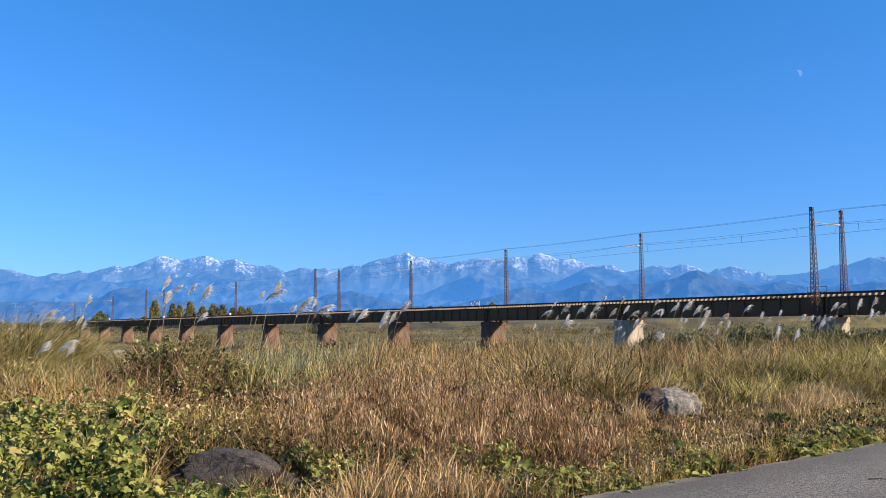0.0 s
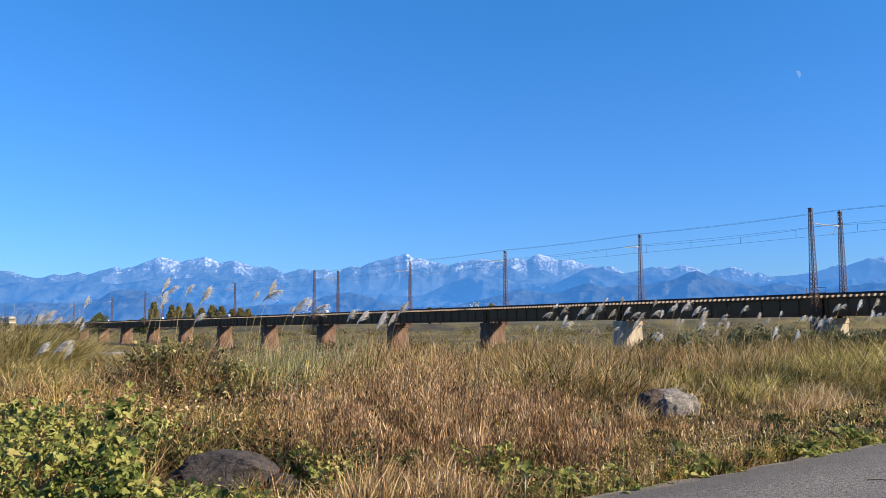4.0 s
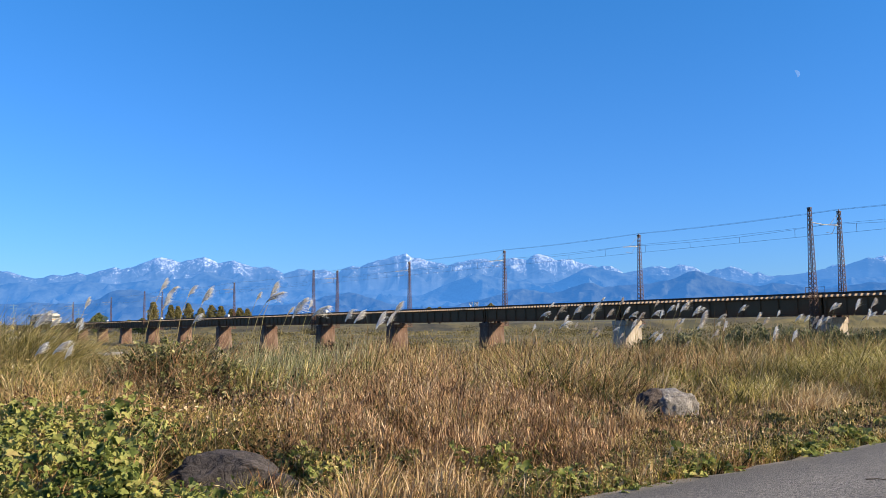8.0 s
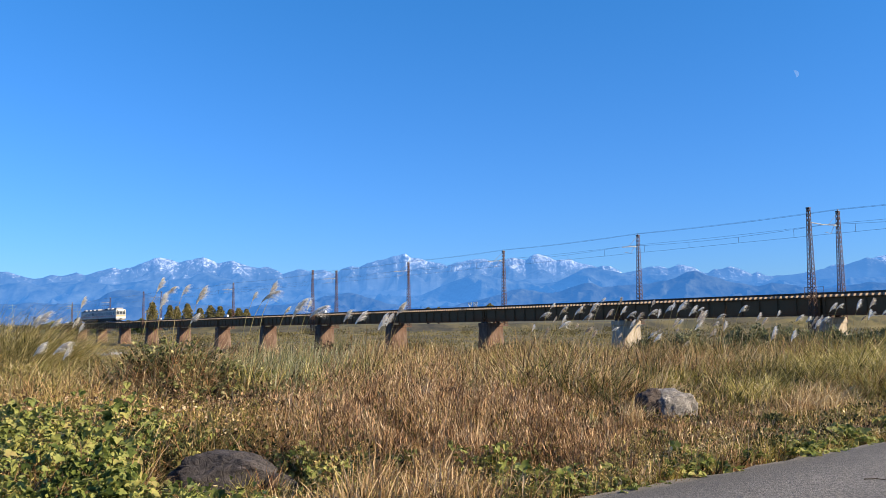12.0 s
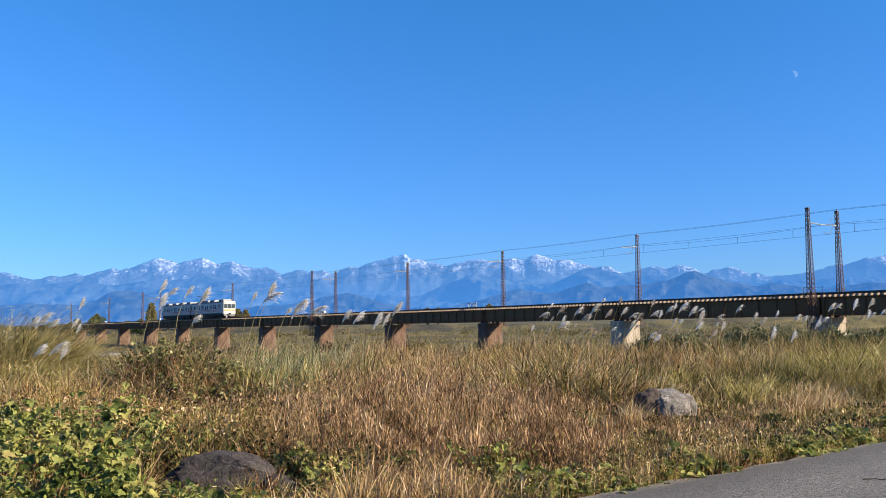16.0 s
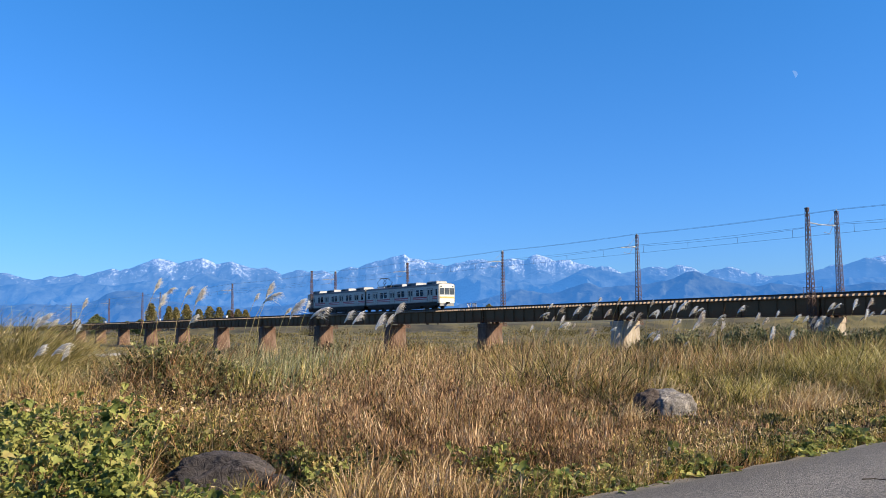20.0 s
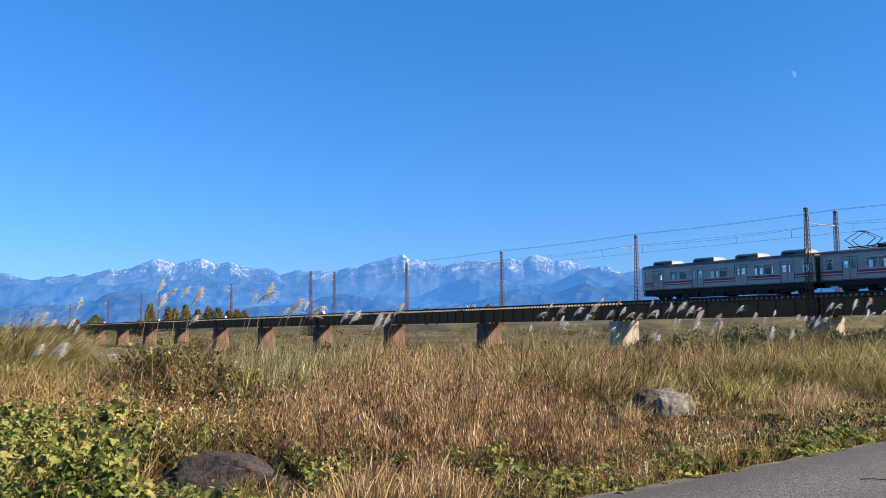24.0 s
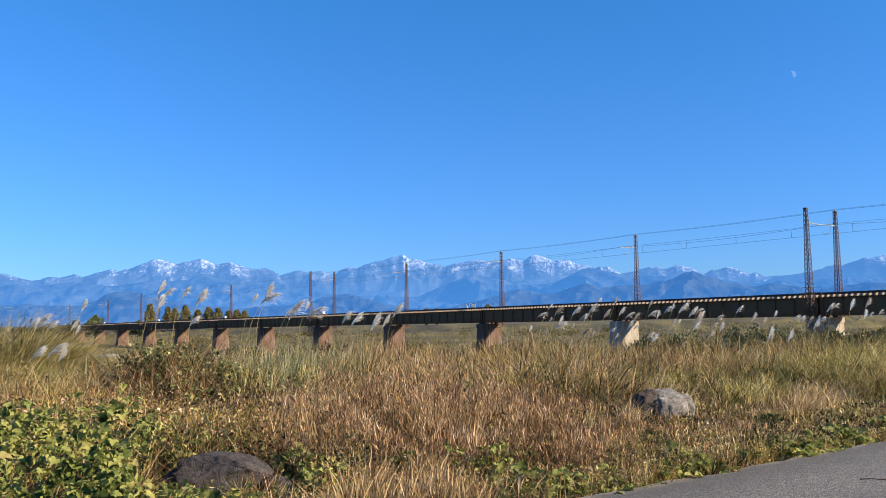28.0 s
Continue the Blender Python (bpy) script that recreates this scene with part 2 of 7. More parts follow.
M_DARKTIMBER = worn("dark_timber", (0.035, 0.028, 0.022), (0.065, 0.05, 0.038), 0.9, 2.0, 25)
M_RAIL = worn("rail_steel", (0.10, 0.06, 0.045), (0.05, 0.035, 0.03), 0.6, 3, 30, 0.1, 0.5)
M_WIRE = worn("catenary_wire", (0.09, 0.13, 0.18), (0.12, 0.16, 0.21), 0.6, 4, 40, 0.05, 0.3)
M_STEEL = worn("stainless_steel", (0.270, 0.262, 0.238), (0.36, 0.348, 0.318), 0.30, 1.2, 60, 0.04, 0.55, (0.3, 1, 4))
# pale teal with some distance haze mixed into the base colour
M_POLE = worn("hazed_teal_pole", (0.17, 0.28, 0.32), (0.14, 0.24, 0.28), 0.6, 2, 20, 0.05)
M_ROOF = worn("roof_grey", (0.10, 0.10, 0.10), (0.15, 0.15, 0.15), 0.7, 1.4, 25)
M_COOLER = worn("cooler_grey", (0.075, 0.078, 0.082), (0.12, 0.122, 0.125), 0.5, 1.4, 25)
M_AC = worn("roof_unit_grey", (0.17, 0.17, 0.17), (0.25, 0.25, 0.245), 0.6, 1.4, 25)
M_UNDER = worn("underframe_black", (0.009, 0.009, 0.009), (0.022, 0.021, 0.020), 0.8, 2.5, 25)
M_RED = worn("red_stripe", (0.33, 0.028, 0.045), (0.26, 0.025, 0.04), 0.5, 2.0, 30, 0.05)
M_PALE = worn("pale_stripe", (0.62, 0.55, 0.55), (0.55, 0.50, 0.50), 0.5, 2.0, 30, 0.05)
M_FACE = worn("cream_face_paint", (0.66, 0.64, 0.58), (0.58, 0.56, 0.50), 0.45, 1.5, 30, 0.05)
M_ORANGE = worn("orange_band_paint", (0.62, 0.30, 0.06), (0.64, 0.42, 0.12), 0.45, 1.2, 30, 0.05)
M_SEAT = worn("seat_cloth", (0.20, 0.05, 0.05), (0.14, 0.04, 0.04), 0.9, 3, 60)
M_FRAME = worn("bright_aluminium", (0.55, 0.55, 0.54), (0.46, 0.46, 0.45), 0.35, 2, 40, 0.05, 0.4)
M_DARKGLASS = worn("windscreen_dark", (0.05, 0.056, 0.060), (0.085, 0.092, 0.096), 0.06, 1.6, 10, 0.0)
M_CASING = worn("pale_casing", (0.33, 0.33, 0.325), (0.43, 0.43, 0.42), 0.5, 1.4, 25)
M_WHITE = worn("white_paint", (0.74, 0.74, 0.72), (0.62, 0.62, 0.60), 0.5, 3, 40, 0.1)
M_LAMP = glowing("headlamp", (1.0, 0.9, 0.7), 0.6)
M_SIGN = glowing("destination_sign", (0.85, 0.75, 0.45), 0.2)
M_MOON = glowing("moonlight", (0.16, 0.30, 0.52), 0.56)
M_GALVANISED = worn("galvanised_tube", (0.33, 0.33, 0.32), (0.26, 0.26, 0.255), 0.5, 3, 30, 0.05)
M_INSULATOR = worn("insulator", (0.50, 0.49, 0.46), (0.40, 0.40, 0.38), 0.35, 3, 30, 0.05)
M_DRY = leafy("dry_grass", [(0.0, (0.075, 0.038, 0.022)), (0.28, (0.25, 0.136, 0.055)), (0.55, (0.45, 0.275, 0.115)), (0.82, (0.70, 0.51, 0.24)), (1.0, (0.34, 0.28, 0.085))], 0.45, 2.0, 0.15, 0.80)
M_GOLD = leafy("golden_grass", [(0.0, (0.30, 0.18, 0.08)), (0.5, (0.60, 0.43, 0.21)), (1.0, (0.86, 0.70, 0.42))], 0.6, 1.6, 0.2, 0.92)
M_HUSK = leafy("seed_husk", [(0.0, (0.05, 0.029, 0.015)), (0.25, (0.20, 0.110, 0.052)), (0.5, (0.40, 0.238, 0.128)), (0.75, (0.56, 0.362, 0.20)), (1.0, (0.78, 0.60, 0.375))], 0.7, 1.6, 0.2, 0.86)
M_CURL = leafy("curled_straw", [(0.0, (0.10, 0.042, 0.024)), (0.35, (0.38, 0.19, 0.085)), (0.65, (0.62, 0.375, 0.175)), (1.0, (0.90, 0.70, 0.42))], 0.5, 2.4, 0.2, 0.88)
M_STRAW = leafy("straw", [(0.0, (0.14, 0.075, 0.038)), (0.45, (0.46, 0.295, 0.14)), (1.0, (0.76, 0.56, 0.34))], 0.6, 1.4, 0.15, 0.80)
M_GREEN = leafy("green_grass", [(0.0, (0.085, 0.09, 0.018)), (0.35, (0.27, 0.222, 0.042)), (0.65, (0.50, 0.385, 0.085)), (1.0, (0.70, 0.53, 0.22))], 0.55, 0.9, 0.2, 0.86)
M_REED = leafy("reed_leaf", [(0.0, (0.060, 0.062, 0.020)), (0.35, (0.23, 0.205, 0.065)), (0.7, (0.50, 0.415, 0.175)), (1.0, (0.82, 0.66, 0.39))], 0.5, 0.9, 0.2, 0.64)
M_SEDGE = leafy("grey_green_sedge", [(0.0, (0.08, 0.092, 0.038)), (0.35, (0.23, 0.24, 0.105)), (0.7, (0.44, 0.43, 0.22)), (1.0, (0.68, 0.62, 0.41))], 0.5, 1.6, 0.2, 0.70)
M_VINE = leafy("vine_leaf", [(0.0, (0.07, 0.10, 0.024)), (0.3, (0.22, 0.26, 0.065)), (0.62, (0.42, 0.43, 0.125)), (0.90, (0.56, 0.51, 0.16)), (1.0, (0.52, 0.42, 0.16))], 0.42, 1.6, 0.3, 0.74)
M_BRAMBLE = leafy("bramble_leaf", [(0.0, (0.05, 0.058, 0.020)), (0.4, (0.175, 0.180, 0.060)), (0.75, (0.33, 0.315, 0.130)), (1.0, (0.52, 0.44, 0.23))], 0.55, 1.6, 0.25, 1.05)
M_WEED = leafy("weed_leaf", [(0.0, (0.025, 0.034, 0.012)), (0.5, (0.095, 0.105, 0.034)), (1.0, (0.30, 0.26, 0.10))], 0.6, 0.9)
M_PLUME = leafy("pampas_plume", [(0.0, (0.82, 0.78, 0.71)), (0.5, (0.90, 0.87, 0.81)), (1.0, (0.96, 0.94, 0.90))], 0.8, 0.6, 0.5, 1.0)
M_RIPE = leafy("ripe_pampas_plume", [(0.0, (0.60, 0.51, 0.40)), (0.5, (0.74, 0.65, 0.53)), (1.0, (0.86, 0.79, 0.68))], 0.8, 0.6, 0.45, 1.0)
M_STEM = leafy("pampas_stem", [(0.0, (0.34, 0.25, 0.10)), (0.5, (0.48, 0.38, 0.17)), (1.0, (0.40, 0.36, 0.14))], 0.7, 0.4, 0.1)
M_TREE = leafy("tree_leaf", [(0.0, (0.055, 0.075, 0.03)), (0.5, (0.085, 0.105, 0.04)), (1.0, (0.13, 0.14, 0.05))], 0.7, 0.08, 0.2, 1.3)
M_AUTUMN = leafy("autumn_leaf", [(0.0, (0.13, 0.115, 0.045)), (0.5, (0.19, 0.168, 0.065)), (1.0, (0.26, 0.21, 0.085))], 0.7, 0.08, 0.4, 1.15)
M_SAGE = leafy("sage_leaf", [(0.0, (0.05, 0.062, 0.032)), (0.5, (0.13, 0.145, 0.072)), (1.0, (0.27, 0.265, 0.14))], 0.6, 0.5, 0.25, 1.0)
M_BARK = worn("bark", (0.09, 0.065, 0.045), (0.05, 0.04, 0.03), 0.95, 3, 25)
M_GREYROCK = rock_material("pale_granite", (0.085, 0.075, 0.066), (0.225, 0.203, 0.182), (0.40, 0.363, 0.325), 6.5)
M_PLAIN = leafy("plain_grass_leaf", [(0.0, (0.11, 0.090, 0.030)), (0.35, (0.24, 0.195, 0.055)), (0.65, (0.38, 0.30, 0.085)), (1.0, (0.50, 0.38, 0.17))], 0.7, 0.09)
# near-black: withered bushes, and painted shade in gaps of the growth
M_LEAF_AND_SHADE = leafy("withered_leaf_and_gap_shade", [(0.0, (0.018, 0.014, 0.010)), (0.6, (0.06, 0.042, 0.028)), (1.0, (0.17, 0.12, 0.075))], 0.7, 0.9, 0.1, 1.0)
M_SCRUB = leafy("dry_scrub_leaf", [(0.0, (0.075, 0.068, 0.030)), (0.5, (0.135, 0.115, 0.048)), (1.0, (0.21, 0.172, 0.078))], 0.7, 0.06, 0.15, 1.0)
M_FRESH = leafy("fresh_pampas_leaf", [(0.0, (0.065, 0.068, 0.020)), (0.4, (0.285, 0.235, 0.060)), (0.75, (0.52, 0.44, 0.15)), (1.0, (0.76, 0.62, 0.34))], 0.55, 1.7, 0.35, 1.0)
M_OLIVE = leafy("olive_weed", [(0.0, (0.055, 0.055, 0.018)), (0.3, (0.19, 0.165, 0.045)), (0.6, (0.40, 0.32, 0.10)), (0.85, (0.57, 0.45, 0.20)), (1.0, (0.74, 0.60, 0.36))], 0.55, 1.3, 0.2, 0.95)
M_DARKROCK = rock_material("dark_volcanic_rock", (0.026, 0.021, 0.021), (0.060, 0.050, 0.048), (0.115, 0.097, 0.090), 3.0, 3.2)
M_REDROCK = rock_material("reddish_rock", (0.17, 0.085, 0.055), (0.31, 0.18, 0.12), (0.42, 0.28, 0.19), 2.4)
# dark brown that paints the pale boulder's shaded left side
M_SHADEDROCK = rock_material("shaded_brown_rock", (0.035, 0.026, 0.022), (0.085, 0.062, 0.05), (0.15, 0.115, 0.09), 5.0)
M_GRAVEL = rock_material("river_gravel", (0.30, 0.29, 0.27), (0.45, 0.43, 0.40), (0.60, 0.58, 0.54), 0.6)
M_FLOWER = worn("yellow_petal", (0.75, 0.55, 0.02), (0.65, 0.45, 0.02), 0.6, 20, 60)


# ---------------------------------------------------------------- mesh helpers
def mesh_from(name, verts, faces, mat, smooth=False):
    me = bpy.data.meshes.new(name)
    me.from_pydata(verts, [], faces)
    me.update()
    for one in (mat if isinstance(mat, (list, tuple)) else [mat]):
        me.materials.append(one)
    if smooth:
        me.shade_smooth()
    return me


def mesh_from_arrays(name, verts, loops, starts, mat):
    """A big mesh from arrays: points, corner indices and where each face starts."""
    me = bpy.data.meshes.new(name)
    me.vertices.add(len(verts))
    me.vertices.foreach_set("co", np.asarray(verts, dtype=np.float32).ravel())
    me.loops.add(len(loops))
    me.loops.foreach_set("vertex_index", np.asarray(loops, dtype=np.int32))
    me.polygons.add(len(starts))
    me.polygons.foreach_set("loop_start", np.asarray(starts, dtype=np.int32))
    me.update(calc_edges=True)
    me.materials.append(mat)
    return me


class Solid:
    """Gathers boxes, bars and sheets into one mesh."""

    def __init__(self):
        self.v, self.f = [], []

    def add(self, verts, faces):
        n = len(self.v)
        self.v += [tuple(p) for p in verts]
        self.f += [tuple(i + n for i in f) for f in faces]
        return self

    def box(self, x0, x1, y0, y1, z0, z1):
        return self.add([(x, y, z) for x in (x0, x1) for y in (y0, y1) for z in (z0, z1)],
                        [(0, 1, 3, 2), (4, 6, 7, 5), (0, 4, 5, 1), (2, 3, 7, 6), (0, 2, 6, 4), (1, 5, 7, 3)])

    def chamfer_box(self, x0, x1, y0, y1, z0, z1, c):
        """A box with its upright and upper edges cut."""
        rings = []
        for z, k in ((z0, 0.0), (z1 - c, 0.0), (z1, c)):
            a, b, p, q = x0 + k, x1 - k, y0 + k, y1 - k
            rings.append([(a + c, p, z), (b - c, p, z), (b, p + c, z), (b, q - c, z), (b - c, q, z), (a + c, q, z), (a, q - c, z), (a, p + c, z)])
        return self.loft(rings)

    def loft(self, rings, closed=True, cap=True):
        n = len(rings[0])
        verts = [p for r in rings for p in r]
        faces = []
        for i in range(len(rings) - 1):
            for j in range(n if closed else n - 1):
                k = (j + 1) % n
                faces.append((i * n + j, i * n + k, (i + 1) * n + k, (i + 1) * n + j))
        if cap:
            faces.append(tuple(range(n - 1, -1, -1)))
            faces.append(tuple(range((len(rings) - 1) * n, len(rings) * n)))
        return self.add(verts, faces)

    def tube(self, points, radii, sides=6):
        pts = [Vector(p) for p in points]
        if not isinstance(radii, (list, tuple)):
            radii = [radii] * len(pts)
        rings = []
        for i, p in enumerate(pts):
            way = (pts[min(i + 1, len(pts) - 1)] - pts[max(i - 1, 0)]).normalized()
            side = way.cross(Vector((0, 0, 1)) if abs(way.z) < 0.9 else Vector((1, 0, 0))).normalized()
            up = side.cross(way)
            rings.append([p + (side * math.cos(TAU * k / sides) + up * math.sin(TAU * k / sides)) * radii[i] for k in range(sides)])
        return self.loft(rings)

    def wheel(self, x, y0, y1, z, r, sides=20):
        ring = [(x + r * math.cos(TAU * k / sides), z + r * math.sin(TAU * k / sides)) for k in range(sides)]
        return self.loft([[(a, y0, c) for a, c in ring], [(a, y1, c) for a, c in ring]])

    def mesh(self, name, mat, smooth=False):
        return mesh_from(name, self.v, self.f, mat, smooth)


def put(name, me, parent, label="", at=None):
    """Links a mesh as a part of a thing or of a part."""
    ob = new(name, me)
    ob.parent = parent
    if at is not None:
        ob.matrix_basis = at
    if label:
        ob["label"] = label
    return ob


def part(name, solid, mat, parent, label="", at=None, smooth=False):
    return put(name, solid.mesh(name, mat, smooth), parent, label, at)


def thing(name, label, category, m=None, group="", kind="", data=None):
    ob = tagged(new(name, data), label, category, group, kind)
    if m is not None:
        ob.matrix_basis = m
    return ob


# ---------------------------------------------------------------- plan of the ground
PATH_POINT, PATH_WAY = (1.19, 8.19), (0.777, 0.629)       # edge of the path
rng = np.random.default_rng(7)


def smooth01(v):
    v = np.clip(v, 0.0, 1.0)
    return v * v * (3 - 2 * v)


def beyond_path(x, y):
    """Metres past the edge of the path, into the grass."""
    return -PATH_WAY[1] * (np.asarray(x) - PATH_POINT[0]) + PATH_WAY[0] * (np.asarray(y) - PATH_POINT[1])


def ground_z(x, y):
    """Height of the ground: path, verge, river bed rising gently upstream, far dyke."""
    x, y = np.asarray(x, dtype=float), np.asarray(y, dtype=float)
    q = beyond_path(x, y)
    z = -0.04 - 0.13 * smooth01(q / 3.0) + 0.06 * np.sin(x * 0.55 + 0.4) * np.sin(y * 0.42) * smooth01((q - 1) / 3)
    z = np.where(q < 0, np.where(q > -8, -0.06, -0.06 - 0.1 * smooth01((-8 - q) / 3)), z)
    z = z - 3.5 * smooth01((y - 36 - 0.12 * np.abs(x)) / 26.0)
    z = z + 0.0085 * np.maximum(y - 60.0, 0.0)
    z = z + (3.6 + 2.6 * smooth01((x - 70) / 130.0)) * smooth01((y - 470.0 + 0.25 * x) / 22.0)
    return z


def ground_sheet():
    xs = np.concatenate([-np.geomspace(3200, 12, 40), np.linspace(-11, 11, 45), np.geomspace(12, 3200, 40)])
    ys = np.concatenate([-np.geomspace(900, 6, 14), np.linspace(-5, 70, 140), np.geomspace(71, 2650, 90)])
    gx, gy = np.meshgrid(xs, ys)
    pts = np.stack([gx, gy, ground_z(gx, gy)], -1).reshape(-1, 3)
    n = len(xs)
    i, j = np.meshgrid(np.arange(len(ys) - 1), np.arange(n - 1), indexing="ij")
    a = (i * n + j).ravel()
    quads = np.stack([a, a + 1, a + n + 1, a + n], -1)
    me = mesh_from_arrays("ground", pts, quads.ravel(), np.arange(0, quads.size, 4), M_GROUND)
    me.shade_smooth()
    thing("ground", "dry grassy flood plain beside a wide river", "ground", kind="structure", data=me)


def path_sheet():
    s = Solid()
    way, side = Vector((*PATH_WAY, 0)), Vector((PATH_WAY[1], -PATH_WAY[0], 0))
    p0 = Vector((*PATH_POINT, 0))
    rings = []
    r = random.Random(3)
    for i in range(-140, 401):
        along = i * 0.2
        edge = 0.05 * math.sin(along * 1.9) + 0.04 * math.sin(along * 4.7 + 1) + r.uniform(-0.02, 0.02)
        a = p0 + way * along - side * edge
        b = p0 + way * along + side * 8.0
        m1, m2 = a.lerp(b, 0.004), a.lerp(b, 0.5)
        rings.append([(a.x, a.y, -0.07), (a.x, a.y, -0.012), (m1.x, m1.y, 0.0), (m2.x, m2.y, 0.03), (b.x, b.y, 0.0), (b.x, b.y, -0.07)])
    s.loft(rings)
    thing("road", "worn grey asphalt riverside path with crumbling grass edge", "path", kind="structure", data=s.mesh("road", M_ASPHALT))


def river():
    s = Solid()
    xs = np.linspace(-170, -60, 40)
    near = [(x, 128 - 0.55 * (x + 20) + 3 * math.sin(x * 0.11)) for x in xs]
    far = [(x, y + 13 + 4 * math.sin(x * 0.07 + 2)) for x, y in near]
    z = float(ground_z(-80, 165)) + 0.10
    top = [(x, y, z) for x, y in near] + [(x, y, z) for x, y in far]
    n = len(near)
    s.add(top, [(i, i + 1, n + i + 1, n + i) for i in range(n - 1)])
    thing("water", "shallow blue river channel between gravel banks", "river", kind="structure", data=s.mesh("water", M_WATER))


def in_river(x, y):
    """Within the channel or on its gravel banks."""
    edge = 128 - 0.55 * (x + 20)
    return (x > -172) & (x < -58) & (y > edge - 9) & (y < edge + 22)


def gravel_banks():
    for start, wide in ((-7.5, 7.0), (13.5, 6.0)):
        rings = []
        for x in np.linspace(-170, -60, 50):
            y = 128 - 0.55 * (x + 20) + 3 * math.sin(x * 0.11) + start
            w = wide * (0.75 + 0.35 * math.sin(x * 0.23 + start))
            rings.append([(x, y + w * k, float(ground_z(-80, 165)) + h) for k, h in ((0, -0.3), (0.15, 0.12), (0.5, 0.30 + 0.1 * math.sin(x * 0.5)), (0.85, 0.13), (1.0, -0.3))])
        thing("gravel_bank", "pale grey gravel bank along the river channel", "gravel", kind="structure", data=Solid().loft(rings, False, False).mesh("gravel_bank", M_GRAVEL))


# ---------------------------------------------------------------- mountains
def mountain_range(name, label, mat, distance, depth, crest, rough, spur, seed, rows=34, step=0.06, west=-30.5, east=30.5, grain=260.0):
    """A range: crest heights over bearing, spurs running down to its foot."""
    bearings = np.arange(west, east, step)
    tops = np.interp(bearings, [c[0] for c in crest], [c[1] for c in crest])
    verts = []
    for j in range(rows):
        t = j / (rows - 1) * 1.25
        up = min(t, 1.0)
        r = distance - depth * (1 - t)
        body = up ** 1.12 if t <= 1 else 1 - (t - 1) * 2.2
        inner = math.sin(up ** 1.3 * math.pi)
        for b, top in zip(bearings, tops):
            a = radians(b)
            x, y = r * math.sin(a), r * math.cos(a)
            bent = noise.noise((x / 520.0, y / 520.0, seed)) * 0.5
            ridges = noise.ridged_multi_fractal((x / grain + bent, y / grain * 0.8 - bent, seed * 1.7), 1.0, 2.1, 3, 1.0, 2.0) - 1.1
            jag = noise.fractal((x / 46.0, r / 46.0, seed + 3.0), 0.9, 2.1, 4) * up ** 16 + 0.5 * noise.noise((x / 70.0, y / 70.0, seed + 5.0))
            verts.append((x, y, top * body + ridges * spur * 0.55 * (inner + 0.04 * up) + jag * rough * up * (0.5 + 0.5 * inner)))
    n = len(bearings)
    i, j = np.meshgrid(np.arange(rows - 1), np.arange(n - 1), indexing="ij")
    k = (i * n + j).ravel()
    quads = np.stack([k, k + 1, k + n + 1, k + n], -1)
    me = mesh_from_arrays(name, verts, quads.ravel(), np.arange(0, quads.size, 4), mat)
    me.shade_smooth()
    thing(name, label, "mountains", kind="structure", data=me)


# bearing in degrees and height of the summits and saddles
WEST_PEAKS = ((-30.5, 262), (-26.9, 264), (-26.6, 267), (-26.0, 250), (-25.2, 238), (-24.6, 241), (-24.1, 255), (-23.6, 250), (-22.8, 264), (-22.3, 251), (-21.6, 270), (-20.8, 286), (-20.3, 279), (-19.6, 298), (-18.9, 317), (-18.6, 323), (-18.3, 336), (-18.0, 342), (-17.4, 332), (-16.9, 319), (-16.2, 330), (-15.8, 338), (-15.4, 344), (-15.1, 334), (-14.6, 315), (-14.0, 323), (-13.6, 332), (-13.0, 310), (-12.5, 300), (-11.5, 303), (-11.1, 292), (-10.5, 265), (-10.2, 276), (-9.6, 289), (-8.8, 280), (-7.9, 289), (-7.3, 270))
MIDDLE_PEAKS = ((-7.0, 273), (-6.7, 292), (-6.1, 306), (-5.6, 294), (-5.1, 319), (-4.3, 330), (-3.7, 343), (-3.4, 352), (-3.0, 354), (-2.6, 365), (-2.3, 348), (-1.5, 337), (-1.2, 325), (-0.4, 314), (0.1, 305), (0.7, 321), (1.4, 329), (1.9, 334), (2.5, 333), (3.1, 319), (3.9, 332), (4.4, 339), (4.7, 331), (5.2, 327), (5.6, 346), (6.0, 351), (6.7, 339), (7.2, 322), (7.5, 327), (8.1, 323), (8.6, 308), (9.4, 293), (9.8, 285), (10.1, 295), (10.6, 289), (11.0, 272))
EAST_PEAKS = ((11.4, 255), (11.8, 259), (12.4, 269), (13.1, 284), (13.7, 285), (14.2, 274), (14.8, 286), (15.2, 285), (15.6, 273), (16.2, 251), (16.6, 247), (17.0, 262), (17.4, 264), (17.9, 273), (18.2, 267), (18.9, 245), (19.2, 234), (19.5, 246), (19.9, 229), (20.5, 225), (21.1, 227), (21.5, 221), (23.1, 245), (23.6, 263), (24.0, 270), (24.6, 261), (25.8, 287), (26.3, 300), (27.5, 304), (30.5, 290))
SHOULDER = ((17.0, 90), (19.8, 178), (20.7, 200), (21.3, 210), (22.2, 215), (23.1, 231), (23.4, 233), (24.3, 242), (24.9, 258), (25.3, 264), (25.6, 270), (26.0, 260), (26.7, 251), (30.5, 240))
